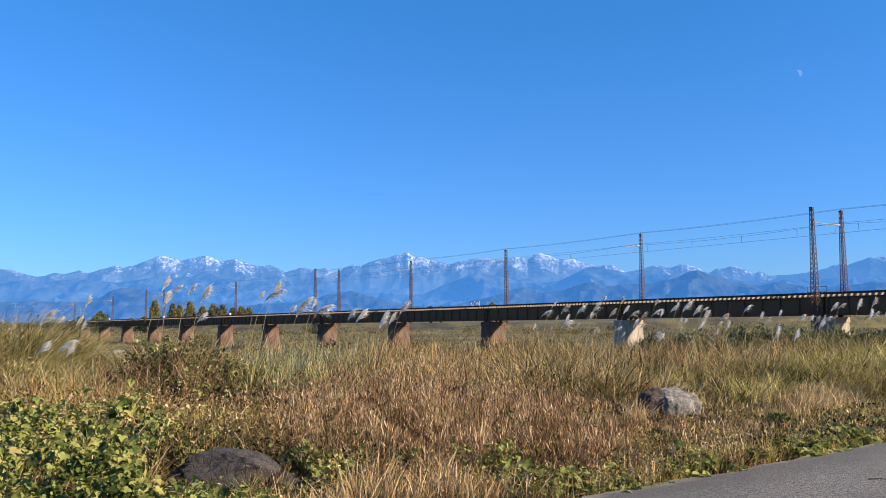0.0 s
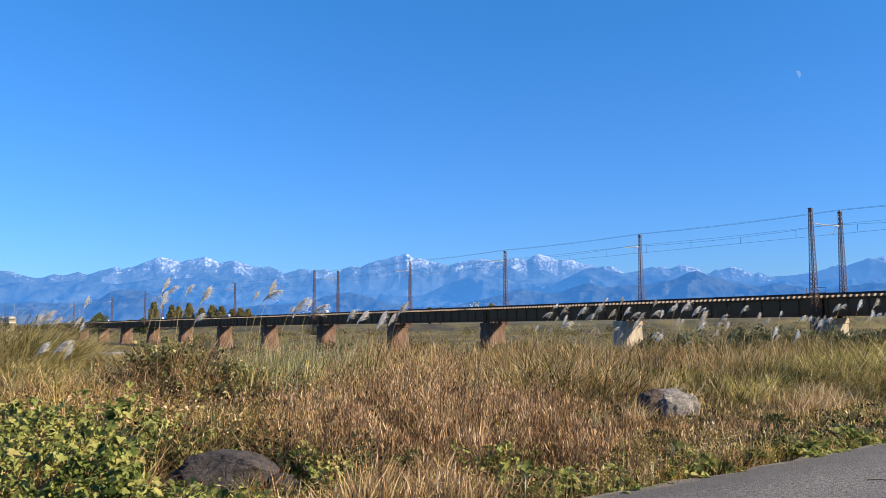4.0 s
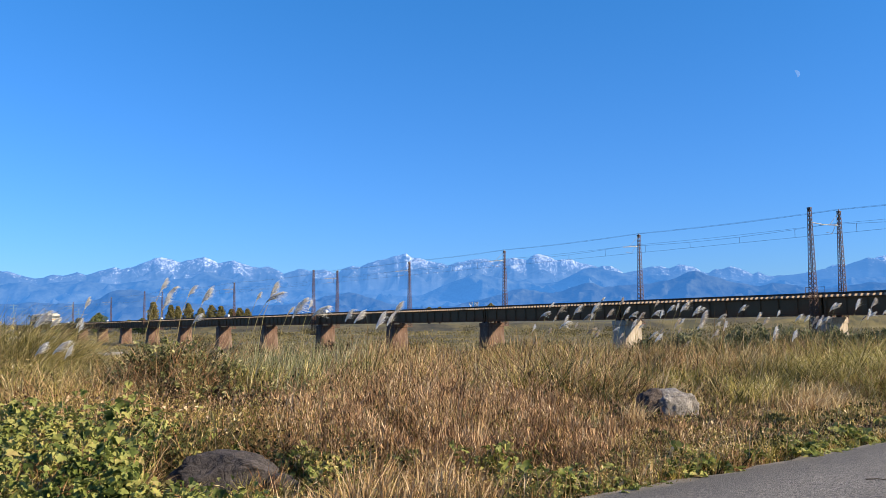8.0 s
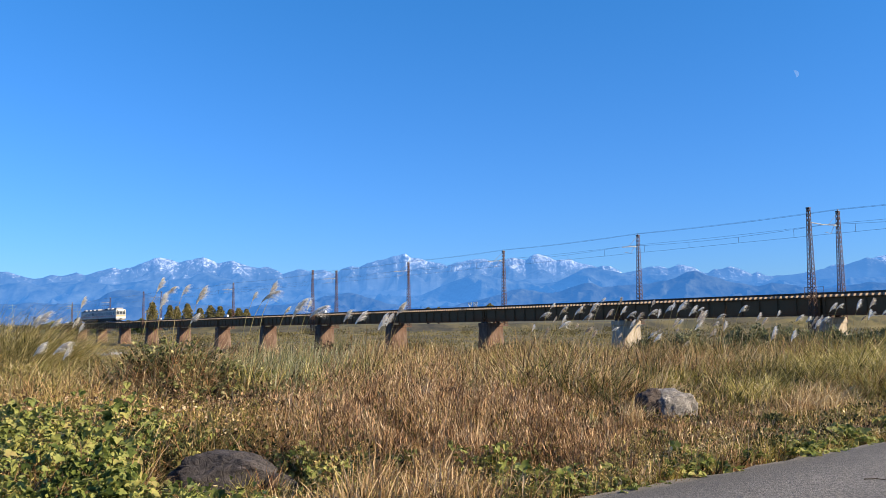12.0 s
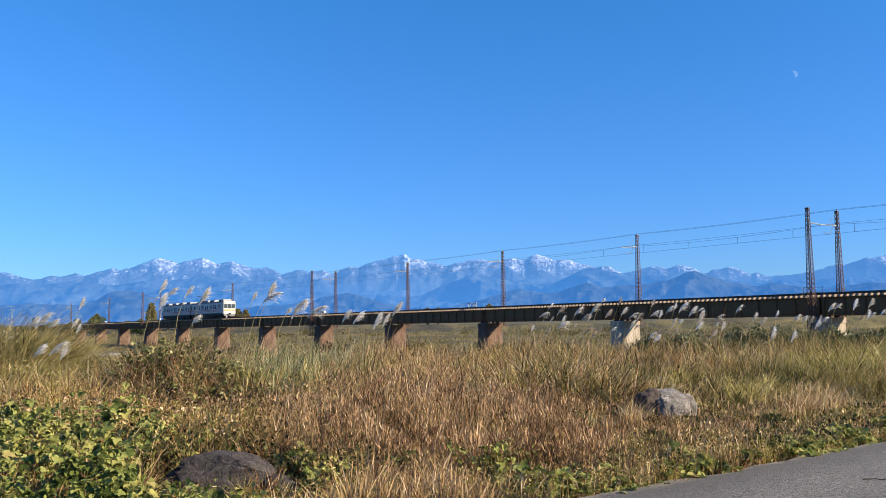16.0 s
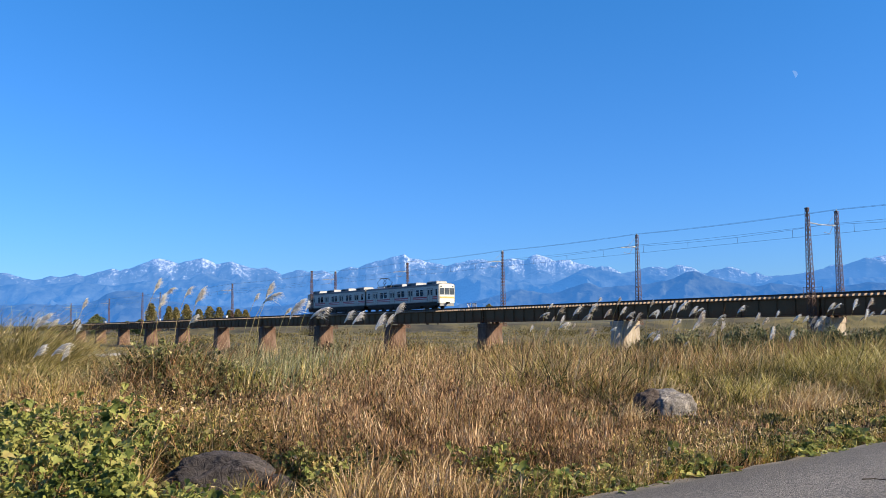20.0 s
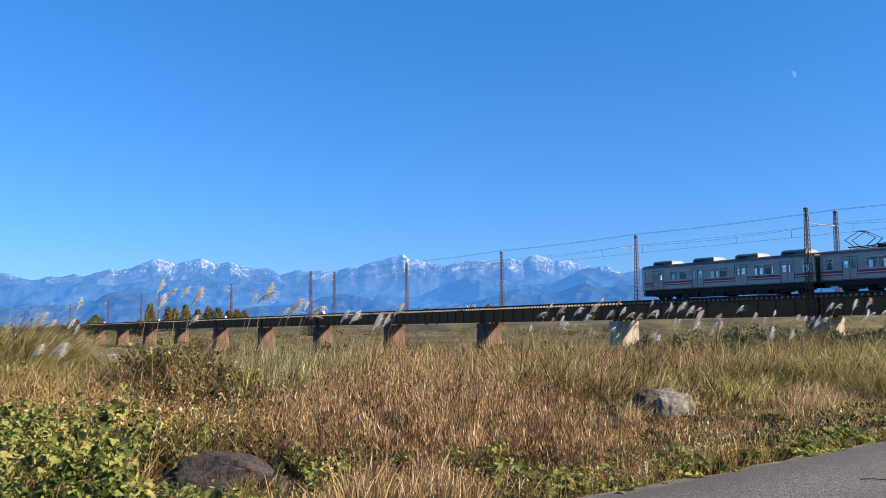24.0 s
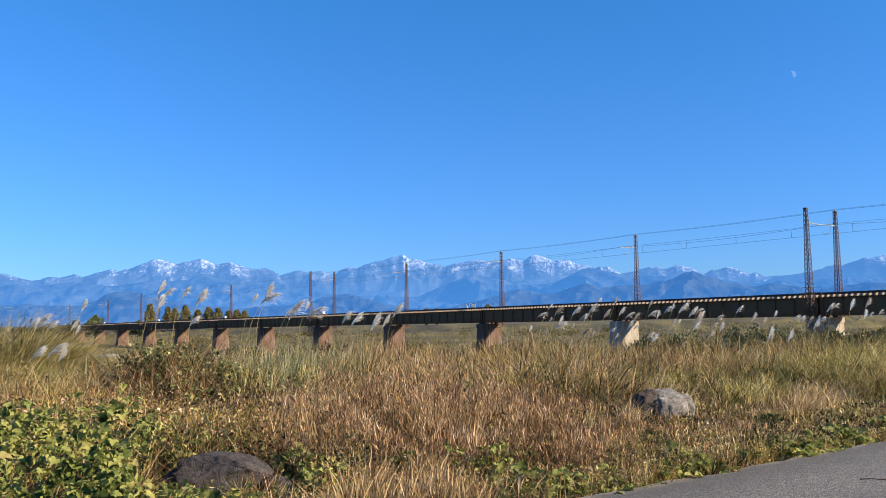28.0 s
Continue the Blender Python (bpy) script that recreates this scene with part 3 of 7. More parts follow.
WOODED = ((-30.5, 170), (-26.8, 170), (-25.5, 171), (-24.7, 165), (-23.8, 176), (-22.3, 181), (-20.7, 169), (-19.0, 185), (-17.4, 187), (-16.2, 196), (-15.7, 209), (-15.1, 215), (-14.7, 211), (-14.0, 194), (-13.4, 184), (-13.0, 195), (-12.2, 178), (-10.4, 160), (-8.3, 145), (-5.4, 133), (-3.2, 123), (-1.7, 127), (-0.6, 152), (0.3, 176), (1.2, 193), (1.9, 210), (2.5, 203), (3.8, 186), (5.6, 169), (7.2, 172), (7.8, 187), (8.3, 203), (8.9, 220), (9.3, 226), (9.9, 221), (10.7, 211), (11.4, 200), (12.1, 188), (13.1, 193), (15.4, 187), (16.9, 179), (18.2, 162), (19.5, 152), (20.8, 162), (24.0, 160), (30.5, 162))
FOOTHILLS = ((-30.5, 80), (-26.8, 79), (-25.0, 83), (-23.5, 78), (-22.2, 83), (-21.5, 96), (-21.0, 113), (-20.4, 121), (-19.7, 123), (-19.2, 118), (-18.5, 108), (-17.4, 93), (-15.7, 79), (-13.3, 70), (-10.4, 78), (-8.8, 88), (-7.9, 100), (-7.1, 108), (-6.3, 113), (-5.8, 110), (-4.9, 95), (-3.6, 77), (-2.1, 64), (0.5, 70), (2.3, 90), (3.8, 105), (4.4, 114), (4.9, 122), (5.4, 116), (6.9, 105), (7.5, 110), (8.1, 125), (8.9, 131), (9.4, 132), (10.1, 123), (12.0, 126), (14.1, 138), (14.8, 151), (15.4, 162), (15.8, 167), (16.3, 154), (17.2, 143), (18.2, 125), (19.5, 115), (20.3, 125), (23.0, 102), (25.8, 117), (30.5, 105))


def mountains():
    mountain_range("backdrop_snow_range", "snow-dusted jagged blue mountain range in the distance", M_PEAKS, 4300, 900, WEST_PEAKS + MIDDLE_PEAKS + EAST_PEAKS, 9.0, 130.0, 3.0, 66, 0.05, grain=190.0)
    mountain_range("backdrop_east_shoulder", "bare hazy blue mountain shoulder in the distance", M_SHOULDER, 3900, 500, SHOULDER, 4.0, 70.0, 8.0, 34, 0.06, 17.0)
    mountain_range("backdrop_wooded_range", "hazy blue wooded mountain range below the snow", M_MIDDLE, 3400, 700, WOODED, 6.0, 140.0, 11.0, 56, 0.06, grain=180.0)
    # out of view, added so the steel train side mirrors hills
    mountain_range("backdrop_unseen_hills", "unseen hazy blue hills for the train side to reflect", M_MIDDLE, 3400, 700, ((-110, 215), (-80, 225), (-50, 205), (-30, 195)), 5.0, 150.0, 13.0, 14, 0.4, -110.0, -30.4)
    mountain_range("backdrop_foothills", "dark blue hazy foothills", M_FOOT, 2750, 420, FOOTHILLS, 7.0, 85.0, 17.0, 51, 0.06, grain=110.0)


# ---------------------------------------------------------------- railway bridge
# bridge space: x along the track towards the near end, y to the far side, z up from the rail head
RAIL_Z = 4.22
TRACK = pose(32.50, 78.05, RAIL_Z, 0, 0, -54.22)
PITCH, FIRST = 23.1, 1.0          # pier k stands at x = FIRST - k * PITCH
SPANS = range(-6, 15)


def pier_x(k):
    uneven = (0.29, -0.10, -0.45, -0.25)
    return FIRST - k * PITCH + (uneven[k] if 0 <= k < 4 else 0.0) - 1.1 * max(0, k - 6)      # the far spans are longer


def bed_below(x, y=0.0):
    p = TRACK @ Vector((x, y, 0))
    return float(ground_z(p.x, p.y)) - RAIL_Z


def lattice(height, base, top, panels):
    """Four corner angles and the lacing of each side, of a tapering mast."""
    def half(z):
        return (base + (top - base) * z / height) / 2
    corners = ((-1, -1), (1, -1), (1, 1), (-1, 1))
    legs = []
    for cx, cy in corners:
        s = Solid()
        a, b, w = half(0), half(height), 0.05
        for dx, dy in ((w, 0.012), (0.012, w)):
            s.loft([[(cx * h, cy * h, z), (cx * (h - dx), cy * h, z), (cx * (h - dx), cy * (h - dy), z), (cx * h, cy * (h - dy), z)] for h, z in ((a, 0), (b, height))])
        legs.append(s.mesh("leg", M_RUST))
    bars = []
    for q in range(4):
        c0, c1 = corners[q], corners[(q + 1) % 4]
        for i in range(panels):
            z0, z1 = height * i / panels, height * (i + 1) / panels
            for flip in (0, 1):
                p, r = (c0, c1) if flip else (c1, c0)
                a = Vector((p[0] * half(z0), p[1] * half(z0), z0))
                b = Vector((r[0] * half(z1), r[1] * half(z1), z1))
                up = Vector((0, 0, 0.021))
                out = Vector(((c0[0] + c1[0]) / 2, (c0[1] + c1[1]) / 2, 0)) * (0.006 + 0.008 * flip)
                bars.append([[a - up - out, a + up - out, a + up + out, a - up + out], [b - up - out, b + up - out, b + up + out, b - up + out]])
    joined = Solid()
    for bar in bars:
        joined.loft(bar)
    return legs, joined.mesh("lacing", M_RUST), [Solid().loft(bar).mesh("lacing_bar", M_RUST) for bar in bars]


def masts():
    near_top = 7.35
    sets = {}
    for k, side in ((0, -1), (0, 1), (1, 1), (2, 1), (3, 1), (4, -1), (4, 1), (6, 1), (8, -1), (8, 1), (10, 1), (12, 1), (-2, 1), (-4, 1)):
        foot = -2.35 if side > 0 else -3.6
        if foot not in sets:
            sets[foot] = lattice(near_top - foot, 0.66 if side < 0 else 0.60, 0.26, 26 if side < 0 else 23)
        legs, lacing, bars = sets[foot]
        m = thing("catenary_mast", "tall rust-brown lattice steel catenary mast standing on a pier", "mast", TRACK @ pose(pier_x(k), 2.3 * side, foot), "catenary masts on the bridge")
        for me in legs:
            put("leg", me, m)
        if k in (0, 1, 2):
            for me in bars:
                put("lacing_bar", me, m)
        else:
            tagged(put("lacing", lacing, m), kind="stuff")
        h = near_top - foot
        part("cap", Solid().chamfer_box(-0.16, 0.16, -0.16, 0.16, h - 0.06, h + 0.04, 0.02), M_RUST, m)
        if side > 0:
            part("insulator", Solid().tube([(0, 0.0, h + 0.04), (0, 0.0, h + 0.14), (0, 0, h + 0.2)], [0.05, 0.08, 0.03], 8), M_INSULATOR, m, "white porcelain insulator")
            reach = 4.4 if k == 0 else 2.55
            arm = Solid().tube([(0, -0.15, h - 1.25), (0, -2.55, h - 1.45 + 0.12 * (k == 0)), (0, -reach - 0.01, h - 1.45 + 0.2 * (k == 0))], 0.045)
            part("cantilever_arm", arm, M_GALVANISED, m, "pale galvanised cantilever tube")
            part("tie_rod", Solid().tube([(0, -0.12, h - 0.15), (0, -1.6, h - 1.35)], 0.018, 5), M_AC, m)
            part("registration_arm", Solid().tube([(0, -0.7, h - 1.38), (0, -1.2, h - 2.05), (0, -2.1, h - 1.98)], 0.022, 5), M_AC, m)
            part("arm_insulator", Solid().tube([(0, -0.35, h - 1.27), (0, -0.45, h - 1.275), (0, -0.6, h - 1.285), (0, -0.7, h - 1.30)], [0.05, 0.09, 0.09, 0.05], 8), M_INSULATOR, m, "white porcelain insulator")
        if k == 0 and side < 0:
            rail = Solid()
            for x in (-0.9, 0.9):
                rail.tube([(x, 0.3, 3.1), (x, 0.3, 4.1)], 0.02, 5)
            rail.tube([(-0.9, 0.3, 4.1), (0.9, 0.3, 4.1)], 0.02, 5)
            rail.tube([(-0.9, 0.3, 3.65), (0.9, 0.3, 3.65)], 0.02, 5)
            part("refuge_rail", rail, M_RUST, m, "rusty hand rail")


def wire_line(name, label, z_at, y, radius, xs):
    s = Solid()
    s.tube([(x, y, z_at(x)) for x in xs], radius, 5)
    ob = thing(name, label, "wire", TRACK, "overhead wires", data=s.mesh(name, M_WIRE))
    return ob


def wires():
    ends = [pier_x(k) for k in (14, 12, 10, 8, 6, 4, 3, 2, 1, 0, -2, -4)]
    xs = []
    for a, b in zip(ends, ends[1:]):
        xs += [a + (b - a) * i / 8 for i in range(8)]
    xs.append(ends[-1])

    def sag(x, top, drop):
        for a, b in zip(ends, ends[1:]):
            if a <= x <= b:
                f = (x - a) / (b - a)
                return top - 4 * drop * ((b - a) / 23.1) ** 1.2 * f * (1 - f)
        return top
    wire_line("feeder_wire", "thin dark feeder wire strung between mast tops", lambda x: sag(x, 7.5, 0.14), 2.3, 0.012, xs)
    wire_line("feeder_wire", "thin dark feeder wire strung between mast tops", lambda x: sag(x, 7.55, 0.12), 2.2, 0.009, xs)
    wire_line("return_wire", "thin dark wire above the track", lambda x: sag(x, 6.25, 0.10), 1.9, 0.010, xs)
    carrier = wire_line("messenger_wire", "thin dark messenger wire above the track", lambda x: sag(x, 6.0, 0.30), 0.0, 0.010, xs)
    contact = wire_line("contact_wire", "thin dark contact wire hung over the rails", lambda x: 5.15, 0.0, 0.011, xs)
    for a, b in zip(ends, ends[1:]):
        n = max(2, round((b - a) / 5.5))
        for i in range(n):
            x = a + (b - a) * (i + 0.5) / n
            part("dropper", Solid().tube([(x, 0, 5.15), (x, 0, sag(x, 6.0, 0.30))], 0.018, 4), M_WIRE, contact)


def girder_meshes():
    length = PITCH - 0.24
    h = length / 2
    half = [(0.012, -0.44), (0.19, -0.40), (0.19, -0.36), (-0.19, -0.36), (-0.19, -0.40), (-0.012, -0.44),
            (-0.012, -1.86), (-0.19, -1.90), (-0.19, -1.95), (0.19, -1.95), (0.19, -1.90), (0.012, -1.86)]
    s = Solid().loft([[(x, y, z) for y, z in half] for x in (-h, h)])
    stiff = Solid()
    stiff.loft([[(x, y, z) for x, y in ((-0.05, -0.012), (-0.05, -0.03), (-0.012, -0.03), (-0.012, -0.15), (0.012, -0.15), (0.012, -0.03), (0.05, -0.03), (0.05, -0.012))] for z in (-1.88, -0.42)])
    brace = Solid().add([(dx, y, z) for dx in (-0.03, 0.03) for y, z in ((-0.95, -0.5), (0.95, -0.5), (0.95, -0.75), (0.25, -1.2), (0.95, -1.6), (0.95, -1.85), (-0.95, -1.85), (-0.95, -1.6), (-0.25, -1.2), (-0.95, -0.75))],
                        [tuple(range(10)), tuple(range(19, 9, -1))] + [(i, (i + 1) % 10, 10 + (i + 1) % 10, 10 + i) for i in range(10)])
    return s.mesh("girder", M_GIRDER), stiff.mesh("stiffener", M_GIRDER), brace.mesh("cross_frame", M_GIRDER), length


def bridge():
    br = thing("railway_bridge", "dark green rust-stained plate girder railway bridge on concrete piers", "bridge", TRACK)
    g, st, brc, length = girder_meshes()
    for k in SPANS:
        mid = (pier_x(k) + pier_x(k + 1)) / 2
        stretch = (pier_x(k) - pier_x(k + 1)) / PITCH
        longer = Matrix.Diagonal((stretch, 1, 1, 1))
        for y in (-0.98, 0.98):
            o = put("girder", g, br, "", pose(mid, y, 0, 0, 0, 0 if y < 0 else 180) @ longer)
            if y > 0 and k > 6:
                continue
            for i in range(13):
                put("stiffener", st, o, "", pose(-length / 2 + 0.3 + i * (length - 0.6) / 12, 0, 0))
        for i in range(7):
            put("cross_frame", brc, br, "", pose(mid + stretch * (-length / 2 + 0.4 + i * (length - 0.8) / 6), 0, 0))
    for y in (-0.5335, 0.5335):
        s = Solid()
        x0, x1 = pier_x(15) - 60, pier_x(-6)
        s.loft([[(x, y - 0.06, -0.14), (x, y - 0.06, -0.128), (x, y - 0.01, -0.118), (x, y - 0.01, -0.045), (x, y - 0.033, -0.035), (x, y - 0.033, -0.004), (x, y - 0.026, 0.0),
                 (x, y + 0.026, 0.0), (x, y + 0.033, -0.004), (x, y + 0.033, -0.035), (x, y + 0.01, -0.045), (x, y + 0.01, -0.118), (x, y + 0.06, -0.128), (x, y + 0.06, -0.14)] for x in (x0, x1)])
        part("rail", s, M_RAIL, br, "rusty steel rail")
    timber = Solid().chamfer_box(-PITCH / 2 + 0.02, PITCH / 2 - 0.02, -0.08, 0.08, -0.08, 0.05, 0.015).mesh("guard_timber", M_DARKTIMBER)
    plank = Solid().chamfer_box(-PITCH / 2 + 0.03, PITCH / 2 - 0.03, -0.23, 0.23, -0.14, -0.08, 0.008).mesh("walkway_plank", M_DARKTIMBER)
    for k in SPANS:
        mid = (pier_x(k) + pier_x(k + 1)) / 2
        stretch = (pier_x(k) - pier_x(k + 1)) / PITCH
        longer = Matrix.Diagonal((stretch, 1, 1, 1))
        for y in (-1.12, 1.12):
            put("guard_timber", timber, br, "dark weathered guard timber", pose(mid, y, 0) @ longer)
        for y in (-0.24, 0.24, 0.97):
            put("walkway_plank", plank, br, "dark walkway plank", pose(mid, y, 0) @ longer)
    # concrete piers
    for k in range(-6, 16):
        x = pier_x(k)
        depth = -bed_below(x) + 0.8
        rings = []
        for z, hw, hl in ((-depth, 1.9, 1.40), (-depth + 0.9, 1.85, 1.36), (-depth + 0.9, 1.58, 1.10), (-2.62, 1.34, 0.95), (-2.58, 1.40, 1.01), (-2.14, 1.40, 1.01), (-2.10, 1.35, 0.96)):
            c = 0.16
            rings.append([(-hl, -hw + c, z), (-hl + c, -hw, z), (hl - c, -hw, z), (hl, -hw + c, z), (hl, hw - c, z), (hl - c, hw, z), (-hl + c, hw, z), (-hl, hw - c, z)])
        p = part("pier", Solid().loft(rings), M_PALECONCRETE if k < 2 else M_CONCRETE, br, "pale concrete bridge pier" if k < 2 else "stained brown concrete bridge pier", pose(x, 0, 0))
        for y in (-0.98, 0.98):
            for dx in (-0.35, 0.35):
                part("bearing", Solid().box(dx - 0.18, dx + 0.18, y - 0.2, y + 0.2, -2.12, -1.95), M_RUST, p, "rusty steel bearing")
        if k in (0, 4, 8):
            part("mast_bracket", Solid().box(-0.3, 0.3, -2.62, -1.6, -3.72, -3.58), M_RUST, p, "rusty steel mast bracket")
        if k in (1, 2, 3, 6, 10, 0, 4, 8, 12):
            part("mast_bracket", Solid().box(-0.3, 0.3, 1.5, 2.62, -2.5, -2.36), M_RUST, p, "rusty steel mast bracket")
    # far end
    s = Solid()
    x = pier_x(15)
    s.chamfer_box(x - 9, x + 0.4, -2.6, 2.6, -9.5, -0.5, 0.08)
    part("abutment", s, M_CONCRETE, br, "stained concrete abutment")
    return br


def sleepers(br):
    me = Solid().chamfer_box(-0.085, 0.085, -1.24, 1.24, -0.34, -0.14, 0.02).mesh("sleeper", M_TIMBER)
    step = 0.53
    n = 300
    x = 26.0
    for i in range(n):
        put("sleeper", me, br, "", pose(x - i * step, 0.02 * math.sin(i * 2.3), 0, 0, 0, 0.8 * math.sin(i * 5.1)))
    s = Solid()
    for i in range(n, 700):
        s.box(x - i * step - 0.085, x - i * step + 0.085, -1.24, 1.24, -0.34, -0.14)
    for i in range(1, 210):
        s.box(x + i * step - 0.085, x + i * step + 0.085, -1.24, 1.24, -0.34, -0.14)
    tagged(part("far_sleeper_row", s, M_TIMBER, br, "weathered timber sleepers"), kind="stuff")


def track_side():
    """Boards and boxes beside the track on the far side of the bridge."""
    def sign(x, kind):
        o = thing("track_sign", "small white trackside board on the far edge of the bridge", "sign", TRACK @ pose(x, 2.0, -0.2), "trackside boards")
        part("post", Solid().tube([(0, 0, -0.15), (0, 0, 0.4)], 0.03, 6), M_AC, o)
        part("bracket", Solid().box(-0.05, 0.05, -0.9, 0.02, -0.16, -0.10), M_AC, o)
        b = Solid()
        w, z0, z1, e = 0.42, 0.34, 0.96, 0.13
        b.box(-w, w, -0.02, 0.02, z1 - e, z1)
        if kind:
            b.box(-w, w, -0.02, 0.02, z0, z0 + e)
            b.box(-w, -w + e, -0.018, 0.018, z0, z1).box(w - e, w, -0.018, 0.018, z0, z1)
            b.tube([(-w, 0, z0), (w, 0, z1)], 0.055, 5).tube([(w, 0, z0), (-w, 0, z1)], 0.055, 5)
        else:
            b.tube([(-w, 0, z1 - 0.03), (-0.08, 0, z0)], 0.06, 5).tube([(w, 0, z1 - 0.03), (0.08, 0, z0)], 0.06, 5).box(-0.12, 0.12, -0.018, 0.018, z0 - 0.03, z0 + 0.05)
        part("board", b, M_WHITE, o, "white painted board")
    sign(-52.7, 0)
    sign(-51.5, 1)
    for x, w in ((-95.5, 1.0), (-140.5, 0.9), (-186.0, 1.5), (-288.0, 1.2), (-237, 0.8)):
        o = thing("relay_cabinet", "small white trackside cabinet with a dark slot", "cabinet", TRACK @ pose(x, 1.9, 0.0), "trackside cabinets")
        part("body", Solid().chamfer_box(-w, w, -0.2, 0.2, 0.0, 0.62, 0.04), M_WHITE, o)
        part("foot", Solid().box(-w * 0.8, w * 0.8, -0.8, 0.15, -0.30, 0.0), M_UNDER, o)
        for dx in (-0.45, 0.25):
            part("door_slot", Solid().box(w * dx, w * (dx + 0.25), -0.215, -0.19, 0.12, 0.42), M_UNDER, o, "dark slot")
    o = thing("relay_hut", "dark rounded relay hut at the end of the bridge", "hut", TRACK @ pose(-274.0, 2.4, -0.4))
    part("body", Solid().loft([[(x * k, y * k, z) for x, y in ((-1.5, -0.9), (1.5, -0.9), (1.5, 0.9), (-1.5, 0.9))] for z, k in ((-0.1, 1.0), (1.5, 1.0), (1.95, 0.85), (2.15, 0.5))]), M_UNDER, o, "dark steel body")
    part("door", Solid().box(-0.5, 0.5, -0.93, -0.9, 0.0, 1.4), M_ROOF, o)
    part("footing", Solid().box(-1.5, 1.5, -1.3, 0.9, -0.5, -0.1), M_CONCRETE, o)


# ---------------------------------------------------------------- train
CAR = 19.5
DOORS = (2.1, 7.05, 12.0, 16.85)               # from the cab end
WINDOWS = ((0.28, 0.72), (3.72, 4.60), (4.78, 5.66), (8.62, 9.50), (9.68, 10.55), (13.45, 14.33), (14.50, 15.38), (18.35, 19.05))
FLOOR, SILL, HEAD, EAVE, ROOF = 0.98, 1.93, 2.82, 3.30, 3.62


def side_wall(openings, y, thick):
    """A wall along x with openings (x0, x1, z0, z1) through it, one connected shell."""
    xs = sorted({-CAR / 2, CAR / 2, *[o[0] for o in openings], *[o[1] for o in openings]})
    zs = sorted({FLOOR, EAVE, *[o[2] for o in openings], *[o[3] for o in openings]})
    bm = bmesh.new()
    v = {(i, k): bm.verts.new((x, y - thick, z)) for i, x in enumerate(xs) for k, z in enumerate(zs)}
    for i, (a, b) in enumerate(zip(xs, xs[1:])):
        for k, (p, q) in enumerate(zip(zs, zs[1:])):
            cx, cz = (a + b) / 2, (p + q) / 2
            if not any(o[0] < cx < o[1] and o[2] < cz < o[3] for o in openings):
                bm.faces.new((v[i, k], v[i + 1, k], v[i + 1, k + 1], v[i, k + 1]))
    made = bmesh.ops.extrude_face_region(bm, geom=bm.faces[:])
    bmesh.ops.translate(bm, vec=(0, 2 * thick, 0), verts=[g for g in made["geom"] if isinstance(g, bmesh.types.BMVert)])
    bmesh.ops.delete(bm, geom=[w for w in bm.verts if not w.link_faces], context="VERTS")
    bmesh.ops.recalc_face_normals(bm, faces=bm.faces[:])
    me = bpy.data.meshes.new("side_wall")
    bm.to_mesh(me)
    bm.free()
    me.materials.append(M_STEEL)
    return me


